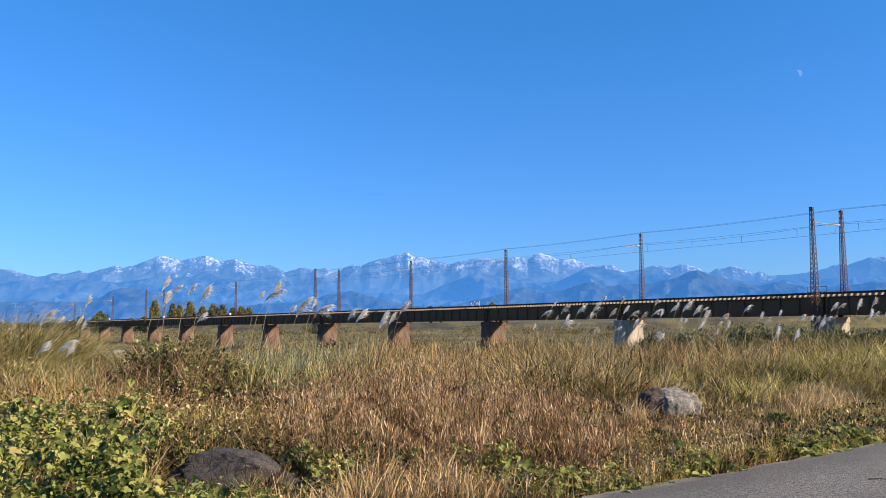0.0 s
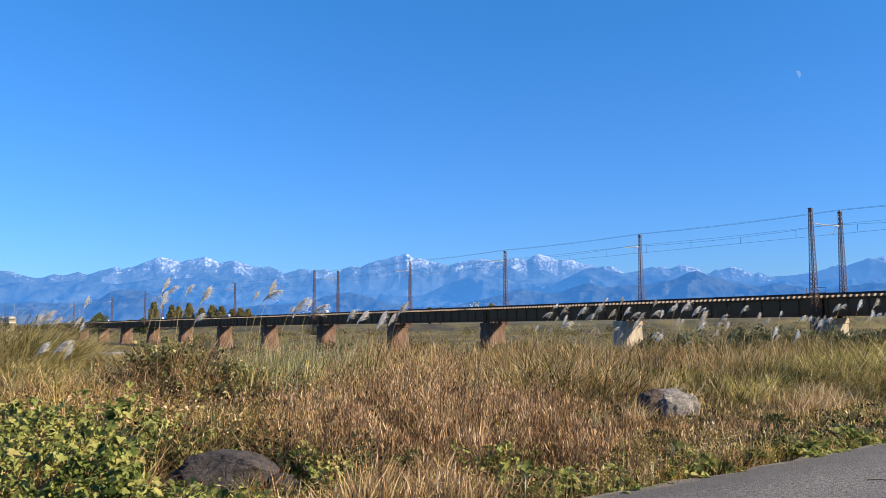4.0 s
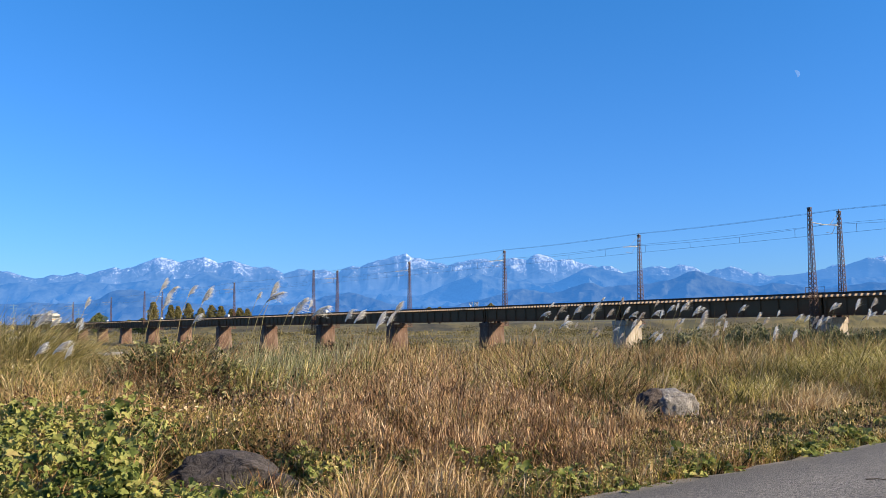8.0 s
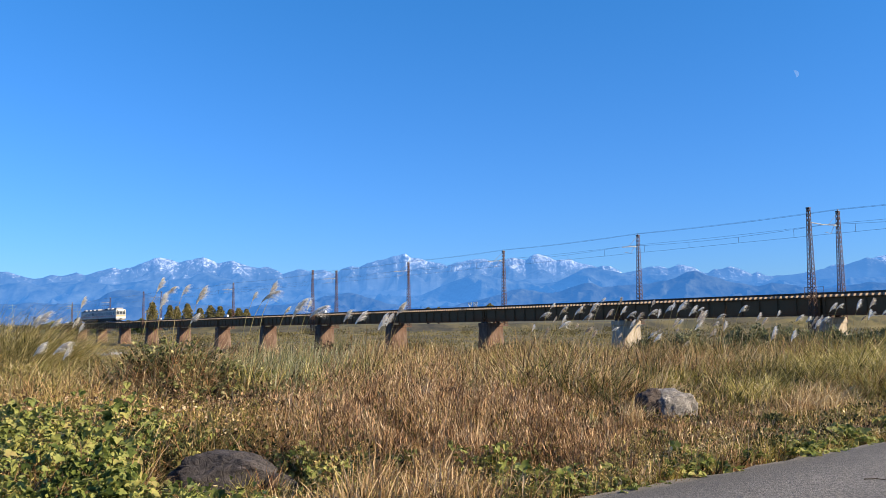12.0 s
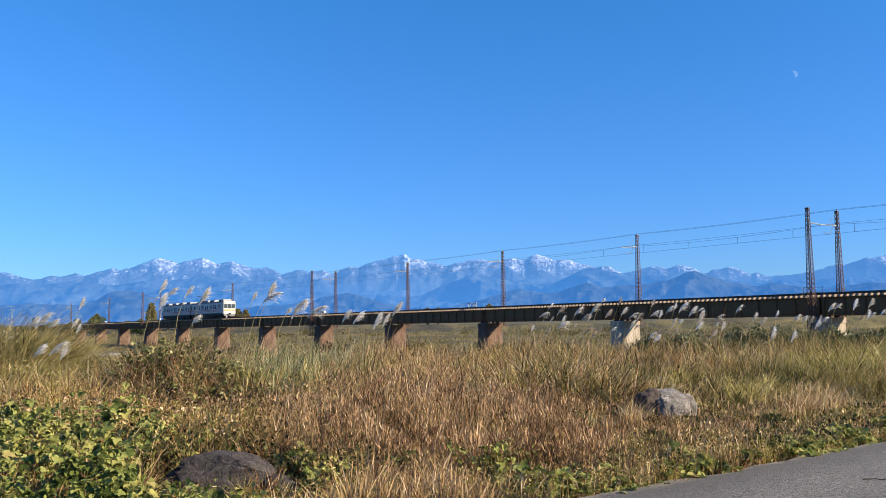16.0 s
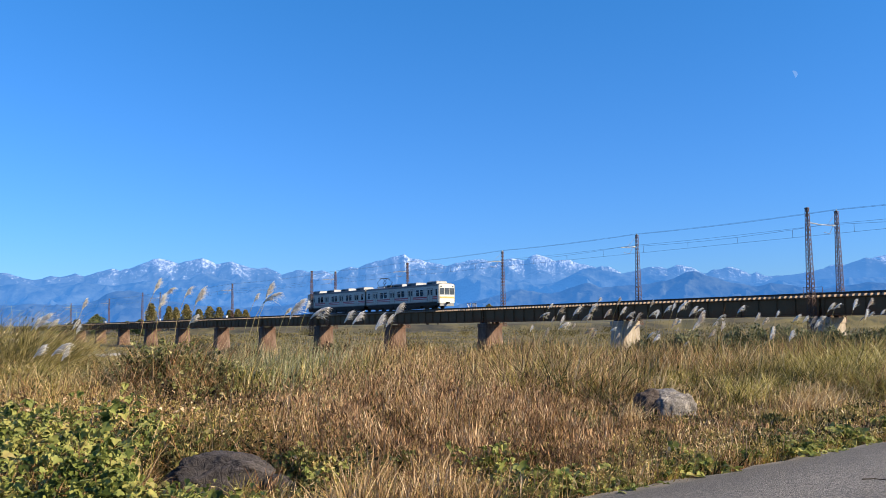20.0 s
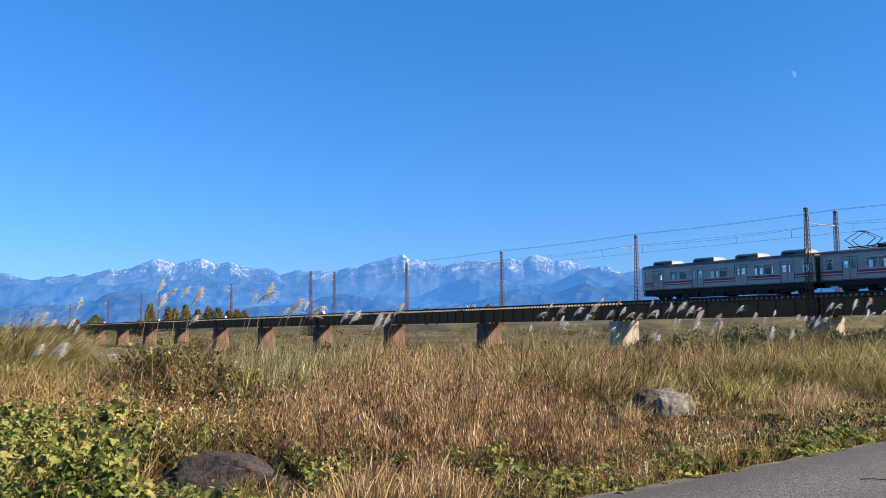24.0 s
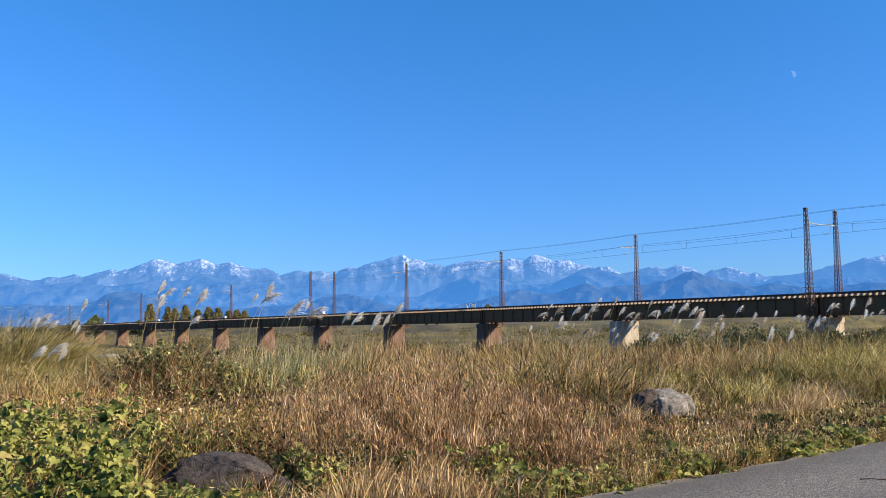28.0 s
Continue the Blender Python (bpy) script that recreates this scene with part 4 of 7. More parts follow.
def rail_car(label, cab, panto):
    """A stainless car; cab: +1 with its cab at the front, -1 at the rear."""
    car = thing("rail_car", label, "train car", TRACK, "two-car train")

    def lx(d):
        return cab * (CAR / 2 - d)
    win = [tuple(sorted((lx(a), lx(b)))) + (SILL, HEAD) for a, b in WINDOWS]
    dor = [tuple(sorted((lx(d - 0.65), lx(d + 0.65)))) + (1.08, 2.92) for d in DOORS]
    for y in (-1.37, 1.37):
        out = math.copysign(1, y)
        put("side_wall", side_wall(win + dor, y, 0.03), car, "stainless steel side wall")
        for a, b, z0, z1 in win:
            w = part("window", Solid().box(a - 0.04, b + 0.04, y + out * 0.03, y + out * 0.045, z0 - 0.04, z0).box(a - 0.04, b + 0.04, y + out * 0.03, y + out * 0.045, z1, z1 + 0.04)
                     .box(a - 0.04, a, y + out * 0.03, y + out * 0.045, z0, z1).box(b, b + 0.04, y + out * 0.03, y + out * 0.045, z0, z1), M_FRAME, car, "bright aluminium window frame")
            part("glazing_bar", Solid().box(a, b, min(y + out * 0.005, y + out * 0.03), max(y + out * 0.005, y + out * 0.03), z1 - 0.30, z1 - 0.27), M_FRAME, w, "aluminium glazing bar")
            pane = part("pane", Solid().box(a, b, y - 0.004, y + 0.004, z0, z1), M_GLASS, w, "tinted window pane")
            pane.visible_shadow = False
        for a, b, z0, z1 in dor:
            for p, q in ((a + 0.01, (a + b) / 2 - 0.01), ((a + b) / 2 + 0.01, b - 0.01)):
                yy0, yy1 = sorted((y - out * 0.005, y + out * 0.02))
                d = Solid()
                wa, wb, wz0, wz1 = p + 0.13, q - 0.13, 2.0, 2.72
                d.box(p, q, yy0, yy1, z0, wz0).box(p, q, yy0, yy1, wz1, z1).box(p, wa, yy0, yy1, wz0, wz1).box(wb, q, yy0, yy1, wz0, wz1)
                dd = part("door_leaf", d, M_STEEL, car, "stainless sliding door leaf")
                pane = part("pane", Solid().box(wa, wb, y + 0.001, y + 0.008, wz0, wz1), M_GLASS, dd, "tinted door pane")
                pane.visible_shadow = False
            # dark strips drawn for the recess gaps around and between the leaves
            for e0, e1 in ((a - 0.035, a + 0.012), (b - 0.012, b + 0.035), ((a + b) / 2 - 0.014, (a + b) / 2 + 0.014)):
                y0, y1 = sorted((y + out * 0.012, y + out * 0.034))
                part("door_gap_line", Solid().box(e0, e1, y0, y1, z0, z1), M_UNDER, car, "dark gap line at a door edge")
            y0, y1 = sorted((y + out * 0.03, y + out * 0.05))
            part("door_track", Solid().box(a - 0.1, b + 0.1, y0, y1, z1, z1 + 0.05), M_COOLER, car, "dark door track cover")
        y0, y1 = sorted((y + out * 0.03, y + out * 0.075))
        part("rain_gutter", Solid().box(-CAR / 2 + 0.05, CAR / 2 - 0.05, y0, y1, EAVE - 0.07, EAVE - 0.02), M_COOLER, car, "dark rain gutter")
        part("sill_band", Solid().box(-CAR / 2 + 0.02, CAR / 2 - 0.02, min(y + out * 0.03, y + out * 0.04), max(y + out * 0.03, y + out * 0.04), FLOOR, FLOOR + 0.10), M_COOLER, car, "dirty grey sill band")
        # stripes between the doors
        edges = sorted([-CAR / 2 + 0.02] + [e for a, b, _, _ in dor for e in (a - 0.03, b + 0.03)] + [CAR / 2 - 0.02])
        for a, b in zip(edges[::2], edges[1::2]):
            y0, y1 = sorted((y + out * 0.03, y + out * 0.036))
            part("stripe", Solid().box(a, b, y0, y1, 1.62, 1.80), M_RED, car, "dark red stripe")
            part("stripe", Solid().box(a, b, y0, y1, 1.44, 1.54), M_RED, car, "dark red stripe")
            part("stripe", Solid().box(a, b, y0, y1, 1.54, 1.62), M_PALE, car, "pale stripe")
        s = Solid()
        for z in (1.12, 1.22, 1.32):
            s.box(-CAR / 2 + 0.02, CAR / 2 - 0.02, y + out * 0.03 - 0.006, y + out * 0.03 + 0.006, z, z + 0.02)
        part("corrugation", s, M_STEEL, car)
    # roof
    arc = [(1.40, EAVE), (1.36, EAVE + 0.10), (1.18, EAVE + 0.21), (0.7, ROOF - 0.03), (0.0, ROOF)]
    prof = [(-y, z) for y, z in arc] + [(y, z) for y, z in reversed(arc[:-1])]
    inner = [(y * 0.96, z - 0.05) for y, z in reversed(prof)]
    part("roof", Solid().loft([[(x, y, z) for y, z in prof + inner] for x in (-CAR / 2, CAR / 2)]), M_ROOF, car, "grey roof")
    part("floor", Solid().box(-CAR / 2 + 0.05, CAR / 2 - 0.05, -1.34, 1.34, FLOOR, FLOOR + 0.12), M_UNDER, car)
    for a, b in ((2.9, 6.2), (7.9, 11.2), (12.9, 16.0)):
        for y in (-1.15, 1.15):
            p, q = sorted((lx(a), lx(b)))
            part("bench_seat", Solid().box(p, q, y - 0.2, y + 0.2, 1.10, 1.5).box(p, q, y + math.copysign(0.1, y) - 0.06, y + math.copysign(0.1, y) + 0.06, 1.5, 1.88), M_SEAT, car, "dark red bench seat")
    # blank end with gangway
    xb = -cab * CAR / 2
    e = Solid()
    for y0, y1 in ((-1.37, -0.45), (0.45, 1.37)):
        e.box(xb - 0.03, xb + 0.03, y0, y1, FLOOR, EAVE + 0.1)
    e.box(xb - 0.03, xb + 0.03, -0.45, 0.45, 2.95, EAVE + 0.2)
    part("end_wall", e, M_STEEL, car)
    part("gangway", Solid().box(min(xb, xb - cab * 0.24), max(xb, xb - cab * 0.24), -0.55, -0.42, FLOOR, 3.0).box(min(xb, xb - cab * 0.24), max(xb, xb - cab * 0.24), 0.42, 0.55, FLOOR, 3.0)
         .box(min(xb, xb - cab * 0.24), max(xb, xb - cab * 0.24), -0.55, 0.55, 3.0, 3.1), M_UNDER, car, "black gangway bellows")
    # cab face
    xf = cab * CAR / 2

    def face(x0, x1, *r):
        a, b = sorted((xf + cab * x0, xf + cab * x1))
        return Solid().chamfer_box(a, b, *r, 0.02)
    shell = Solid().loft([[(xf + cab * dx, y, z) for dx, y in ((-0.30, -1.41), (-0.10, -1.41), (0.06, -1.27), (0.06, 1.27), (-0.10, 1.41), (-0.30, 1.41))] for z in (FLOOR - 0.12, EAVE + 0.05)] + [[(xf + cab * dx, y, EAVE + 0.24) for dx, y in ((-0.30, -1.15), (-0.12, -1.15), (-0.02, -1.05), (-0.02, 1.05), (-0.12, 1.15), (-0.30, 1.15))]])
    f = part("cab_face", shell, M_FACE, car, "cream painted cab front")
    for y0, y1 in ((-1.22, -0.44), (-0.36, 0.36), (0.44, 1.22)):
        part("windscreen", face(0.055, 0.075, y0, y1, 2.02, 2.92), M_DARKGLASS, f, "dark windscreen pane")
    for z in (1.98, 2.92):
        part("windscreen_rail", face(0.055, 0.08, -1.25, 1.25, z, z + 0.04), M_FRAME, f, "bright windscreen rail")
    for y in (-0.75, 0.75):
        part("wiper", face(0.07, 0.09, y - 0.012, y + 0.012, 2.05, 2.5), M_UNDER, f, "black wiper")
    part("front_band", face(0.05, 0.085, -1.25, 1.25, 1.50, 1.74), M_ORANGE, f, "orange band")
    part("destination_sign", face(0.05, 0.08, -0.40, 0.40, 3.02, 3.26), M_SIGN, f, "lit destination box")
    for y in (-1.12, 0.88):
        part("marker_box", face(0.05, 0.078, y, y + 0.24, 3.04, 3.24), M_DARKGLASS, f)
    for y in (-1.05, -0.8, 0.8, 1.05):
        part("headlight", Solid().loft([[(xf + cab * dx, y + 0.09 * math.cos(TAU * k / 12), 1.24 + 0.09 * math.sin(TAU * k / 12)) for k in range(12)] for dx in (0.05, 0.11)]), M_LAMP, f, "round headlight")
    part("skirt", face(-0.25, 0.05, -1.20, 1.20, 0.42, FLOOR - 0.14), M_AC, car, "grey front skirt")
    part("coupler", face(0.0, 0.55, -0.14, 0.14, 0.72, 0.98), M_UNDER, car)
    part("aerial", Solid().tube([(xf - cab * 1.2, -0.4, ROOF - 0.05), (xf - cab * 1.2, -0.4, ROOF + 0.22), (xf - cab * 1.0, -0.4, ROOF + 0.26)], 0.025, 5), M_UNDER, car)
    # roof units
    units = (2.35, 7.45, 12.35, 17.2) if not panto else (2.35, 7.45, 11.2)
    for d in units:
        x = lx(d)
        s = Solid()
        s.loft([[(x - 1.25 + i, -0.95 + j, z), (x + 1.25 - i, -0.95 + j, z), (x + 1.25 - i, 0.95 - j, z), (x - 1.25 + i, 0.95 - j, z)] for z, i, j in ((ROOF - 0.12, 0, 0), (ROOF + 0.2, 0.03, 0.03), (ROOF + 0.34, 0.16, 0.14), (ROOF + 0.37, 0.3, 0.3))])
        u = part("air_conditioner", s, M_CASING, car, "pale grey rooftop air conditioner with dark louvred sides")
        for y in (-0.957, 0.957):
            part("grille", Solid().box(x - 1.15, x + 1.15, y - 0.012, y + 0.012, ROOF - 0.10, ROOF + 0.19), M_COOLER, u, "dark louvred side")
            part("louvre", Solid().box(x - 0.95, x + 0.1, y - 0.02, y + 0.02, ROOF - 0.02, ROOF + 0.13), M_UNDER, u, "dark air inlet")
    if panto:
        x = lx(16.3)
        base = part("pantograph", Solid().box(x - 1.0, x + 1.0, -0.75, -0.67, ROOF + 0.12, ROOF + 0.2).box(x - 1.0, x + 1.0, 0.67, 0.75, ROOF + 0.12, ROOF + 0.2)
                    .box(x - 1.0, x - 0.92, -0.75, 0.75, ROOF + 0.12, ROOF + 0.2).box(x + 0.92, x + 1.0, -0.75, 0.75, ROOF + 0.12, ROOF + 0.2), M_UNDER, car, "dark diamond pantograph")
        z0, z1, z2 = ROOF + 0.2, ROOF + 0.82, ROOF + 1.46
        for y in (-0.6, 0.6):
            for sx in (-1, 1):
                part("lower_arm", Solid().tube([(x + sx * 0.55, y, z0), (x + sx * 1.35, y * 0.92, z1)], 0.035, 6), M_UNDER, base)
                part("upper_arm", Solid().tube([(x + sx * 1.35, y * 0.92, z1), (x + sx * 0.12, y * 0.8, z2)], 0.025, 6), M_UNDER, base)
        part("collector_head", Solid().tube([(x, -0.95, z2 - 0.08), (x, -0.6, z2 + 0.03), (x, 0.6, z2 + 0.03), (x, 0.95, z2 - 0.08)], 0.05, 6).tube([(x - 0.25, -0.6, z2 + 0.02), (x - 0.25, 0.6, z2 + 0.02)], 0.03, 6), M_UNDER, base)
        for y in (-0.6, 0.6):
            for sx in (-0.85, 0.85):
                part("insulator", Solid().tube([(x + sx, y, ROOF - 0.05), (x + sx, y, ROOF + 0.12)], 0.07, 8), M_INSULATOR, base)
        for dx, w in ((1.9, 0.5), (3.2, 0.35)):
            part("roof_box", Solid().chamfer_box(x + cab * dx - w, x + cab * dx + w, -0.5, 0.5, ROOF - 0.1, ROOF + 0.26, 0.04), M_UNDER, car, "dark roof equipment box")
        part("roof_cable", Solid().tube([(x + cab * 0.9, -0.4, ROOF + 0.2), (x + cab * 1.6, -0.5, ROOF + 0.30), (x + cab * 3.4, -0.5, ROOF + 0.32)], 0.04, 5), M_UNDER, car)
    # bogies
    for bx in (-6.8, 6.8):
        bog = part("bogie", Solid().box(bx - 1.55, bx + 1.55, -1.06, -0.92, 0.40, 0.62).box(bx - 1.55, bx + 1.55, 0.92, 1.06, 0.40, 0.62).box(bx - 0.3, bx + 0.3, -1.06, 1.06, 0.45, 0.9)
                   .box(bx - 1.3, bx - 0.9, -1.10, -0.90, 0.28, 0.60).box(bx + 0.9, bx + 1.3, -1.10, -0.90, 0.28, 0.60).chamfer_box(bx - 0.75, bx + 0.75, -1.12, -0.94, 0.22, 0.98, 0.05).box(bx - 1.75, bx + 1.75, -1.0, -0.9, 0.55, 0.9), M_UNDER, car, "black bogie")
        for wx in (bx - 1.1, bx + 1.1):
            for y in (-0.60, 0.60):
                part("wheel", Solid().wheel(wx, y - 0.06, y + 0.06, 0.43, 0.43).wheel(wx, y - math.copysign(0.09, y) - 0.012, y - math.copysign(0.09, y) + 0.012, 0.43, 0.46), M_UNDER, bog)
    for y in (-1.26, 1.26):
        part("side_sill", Solid().box(-CAR / 2 + 0.3, CAR / 2 - 0.3, y - 0.06, y + 0.06, 0.52, FLOOR - 0.01), M_UNDER, car, "black side sill")
    r = random.Random(5 + int(cab))
    x = -4.9
    while x < 4.6:
        w = r.uniform(0.8, 1.9)
        part("equipment_box", Solid().chamfer_box(x, min(x + w, 4.9), -1.22, -0.35, r.uniform(0.10, 0.26), FLOOR, 0.04), M_UNDER, car, "black underfloor equipment box")
        part("equipment_box", Solid().chamfer_box(x, min(x + w, 4.9), 0.35, 1.22, r.uniform(0.10, 0.26), FLOOR, 0.04), M_UNDER, car, "black underfloor equipment box")
        x += w + r.uniform(0.06, 0.3)
    for dy in (-0.5, 0.0, 0.5):
        xb2 = xb - cab * 0.12
        part("jumper_cable", Solid().tube([(xb + cab * 0.3, dy, 0.95), (xb2 + cab * 0.1, dy, 0.55), (xb2, dy, 0.42), (xb2 - cab * 0.1, dy, 0.55)], 0.03, 5), M_UNDER, car)
    return car


def front_at(t):
    """Distance of the train's nose along the bridge, in metres: 19.4 m/s and slowly easing."""
    u = t - 18.0
    return -(94.107 - 19.611 * u + 0.0693 * u * u - 0.00123 * u ** 3)


# ---------------------------------------------------------------- grass and leaves
def blade_mesh(name, root, height, width, yaw, lean, bend, profile, mat, turn=None):
    """Many tapering blades in one mesh: three pairs of points and a tip each, two pairs where they stand far off."""
    n = len(root)
    ts = np.array([0.0, 0.4, 0.75, 1.0])
    wide = np.array(profile)
    sway = np.stack([np.cos(lean), np.sin(lean), np.zeros(n)], -1)
    across = np.stack([np.cos(yaw), np.sin(yaw), np.zeros(n)], -1)
    verts = np.zeros((n, 7, 3), dtype=np.float32)
    for i, t in enumerate(ts):
        c = root + sway * (height * bend * t ** 1.8)[:, None]
        c[:, 2] += height * (t - 0.42 * bend * bend * t ** 2.4)
        if i < 3:
            verts[:, 2 * i] = c - across * (width * wide[i] / 2)[:, None]
            verts[:, 2 * i + 1] = c + across * (width * wide[i] / 2)[:, None]
        else:
            verts[:, 6] = c
    far = root[:, 1] > 19.0
    near_verts, far_verts = verts[~far], verts[far][:, [0, 1, 4, 5, 6]]
    k, m = len(near_verts), len(far_verts)
    loops = np.concatenate([(np.array([0, 1, 3, 2, 2, 3, 5, 4, 4, 5, 6])[None] + (np.arange(k) * 7)[:, None]).ravel(),
                            (np.array([0, 1, 3, 2, 2, 3, 4])[None] + (7 * k + np.arange(m) * 5)[:, None]).ravel()])
    starts = np.concatenate([(np.array([0, 4, 8])[None] + (np.arange(k) * 11)[:, None]).ravel(),
                             (np.array([0, 4])[None] + (11 * k + np.arange(m) * 7)[:, None]).ravel()])
    return mesh_from_arrays(name, np.concatenate([near_verts.reshape(-1, 3), far_verts.reshape(-1, 3)]), loops, starts, mat)


def field_points(n, d0, d1, u0, u1, even=0.5):
    """Places in the field, denser towards the path; u is sideways over forwards."""
    k = rng.random(n)
    near = 1.0 / (1 / d1 + (1 / d0 - 1 / d1) * k)
    far = d0 * (d1 / d0) ** k
    y = np.where(rng.random(n) < even, near, far)
    u = rng.uniform(u0, u1, n)
    x = u * y
    return x, y, u


def patches(x, y, scale, seed):
    """A smooth field of values about 0 to 1, for clumps."""
    a = np.sin(x * scale + seed) + np.sin(y * scale * 1.3 + seed * 2.1) + np.sin((x + y) * scale * 0.7 + seed * 3.7) + np.sin((x - 1.4 * y) * scale * 1.9 + seed * 0.6)
    return 0.5 + a / 8


def sow(name, label, category, n, zone, height, width, mat, d0=6.5, d1=55.0, u0=-0.60, u1=0.60, bend=(0.1, 0.5), profile=(0.8, 1.0, 0.7), even=0.5, lift=0.0, spread=1.2, tussock=1):
    n = n // tussock
    x, y, u = field_points(n, d0, d1, u0, u1, even)
    q = beyond_path(x, y)
    keep = (q > 0.05) & (rng.random(n) < zone(x, y, u, q)) & ~on_rock(x, y) & ~among_weeds(x, y)
    x, y, u, q = x[keep], y[keep], u[keep], q[keep]
    m = len(x) * tussock
    grown = np.repeat(rng.uniform(0.70, 1.2, len(x)) if tussock > 1 else np.ones(len(x)), tussock)
    way = rng.normal(0.0, spread, m)
    x, y, u, q = (np.repeat(v, tussock) for v in (x, y, u, q))
    if tussock > 1:
        ox, oy = rng.normal(0, 0.05, m), rng.normal(0, 0.05, m)
        x, y = x + ox * (1 + y / 25), y + oy * (1 + y / 25)
        way = np.where(rng.random(m) < 0.75, np.arctan2(oy, ox), way)
        q = beyond_path(x, y)
    h = rng.uniform(*height, m) * stature(x, y, u, q) * grown
    h = under_sight(x, y, h)
    w = width * rng.uniform(0.6, 1.4, m) * (1 + y / 45.0)
    root = np.stack([x, y, ground_z(x, y) - 0.02 + lift], -1)
    me = blade_mesh(name, root, h, w, rng.uniform(0, math.pi, m), way, rng.uniform(*bend, m), profile, mat)
    return thing(name, label, category, kind="stuff", data=me)


ROCKS = ((-2.30, 9.35, 0.66, 0.42), (3.82, 15.75, 0.56, 0.5), (10.05, 19.5, 0.8, 0.5), (-1.72, 9.15, 0.17, 0.15))

CLUMPS = ((0.45, 9.6, 0.4, 0.40), (-1.6, 10.0, 0.5, 0.42), (-0.5, 9.75, 0.3, 0.36), (-1.45, 11.3, 0.9, 0.62), (-0.9, 11.6, 0.7, 0.55), (0.62, 11.3, 0.6, 0.6), (-0.55, 11.0, 0.5, 0.55), (1.25, 10.6, 0.55, 0.45), (1.9, 16.4, 0.8, 0.75), (-2.4, 14.6, 1.0, 0.8), (0.2, 17.5, 0.9, 0.85), (3.0, 18.2, 0.9, 0.8), (-0.9, 20.5, 1.0, 0.95), (2.9, 23.5, 1.2, 1.0), (5.2, 14.2, 0.8, 0.36), (3.6, 12.9, 0.7, 0.30), (8.3, 20.5, 1.4, 0.7), (4.4, 21.5, 1.3, 0.75), (-1.6, 15.2, 0.9, 0.7), (1.9, 19.6, 1.1, 0.85))


EDGE_SPOTS = ((0.80, 8.45, 0.20), (1.05, 8.6, 0.24), (1.62, 8.95, 0.18), (2.35, 9.45, 0.17), (2.75, 9.75, 0.22), (3.5, 10.4, 0.15), (4.15, 10.9, 0.24), (4.5, 11.15, 0.24), (5.4, 11.95, 0.32), (6.5, 12.8, 0.26))
VINE_SPOTS = ((-1.45, 8.95, 0.2), (-1.12, 8.8, 0.16), (-1.75, 9.8, 0.34), (-1.35, 9.6, 0.26), (-1.08, 9.9, 0.16), (-0.55, 9.6, 0.14), (0.12, 9.5, 0.12), (0.52, 9.4, 0.16), (0.8, 9.8, 0.16), (-1.5, 10.8, 0.2))


def stature(x, y, u, q):
    """How tall the growth stands: low by the path, lowest on its open right-hand verge."""
    low = 0.34 + 0.66 * smooth01((q - 3.0) / 5.5)
    mid = 0.45 + 0.55 * smooth01((q - 0.6) / 3.0)
    side = smooth01((u - 0.06) / 0.12)
    uneven = np.clip(0.50 * patches(x, y, 1.3, 4.0) + 0.30 * patches(x, y, 3.1, 9.0) + 0.28 * patches(x, y, 7.3, 2.0), 0.02, 1.1)
    return (low * side + mid * (1 - side)) * (0.30 + 1.35 * uneven ** 1.6)


def under_sight(x, y, h):
    """Growth before the two open boulders stays low."""
    for rx, ry, a, b in ROCKS[:3]:
        front = (np.abs(x - rx * y / ry) < a * 1.15) & (y < ry + 0.2) & (y > ry - 4.5)
        cap = EYE - (EYE + (0.14 if rx < 0 else -0.10)) * y / ry + rng.random(len(x)) ** 3 * (0.2 if rx < 0 else 0.4)
        h = np.where(front, np.minimum(h, np.maximum(cap, 0.05)), h)
    # low growth before the withered bushes
    thin = (x / y > -0.275) & (x / y < -0.14) & (y > 10.5) & (y < 16.2)
    h = np.where(thin, np.minimum(h, np.maximum(1.74 - 0.0853 * y + 0.45 * rng.random(len(x)) ** 4, 0.15)), h)
    # open gap in the left-hand reeds, down to the river
    gap = (x / y > -0.402) & (x / y < -0.378) & (y > 12)
    h = np.where(gap, np.minimum(h, np.maximum(1.66 - 0.0285 * y + 0.25 * rng.random(len(x)) ** 4, 0.3)), h)
    h = np.where((x > 9.3) & (x < 13.5) & (y > 15.5) & (y < 19.7), np.minimum(h, 0.22 + 0.1 * rng.random(len(x))), h)
    return h


def on_rock(x, y):
    hit = np.zeros(len(x), dtype=bool)
    for rx, ry, a, b in ROCKS:
        hit |= ((x - rx) / a) ** 2 + ((y - ry) / (b + 0.05)) ** 2 < 1.0
    return hit


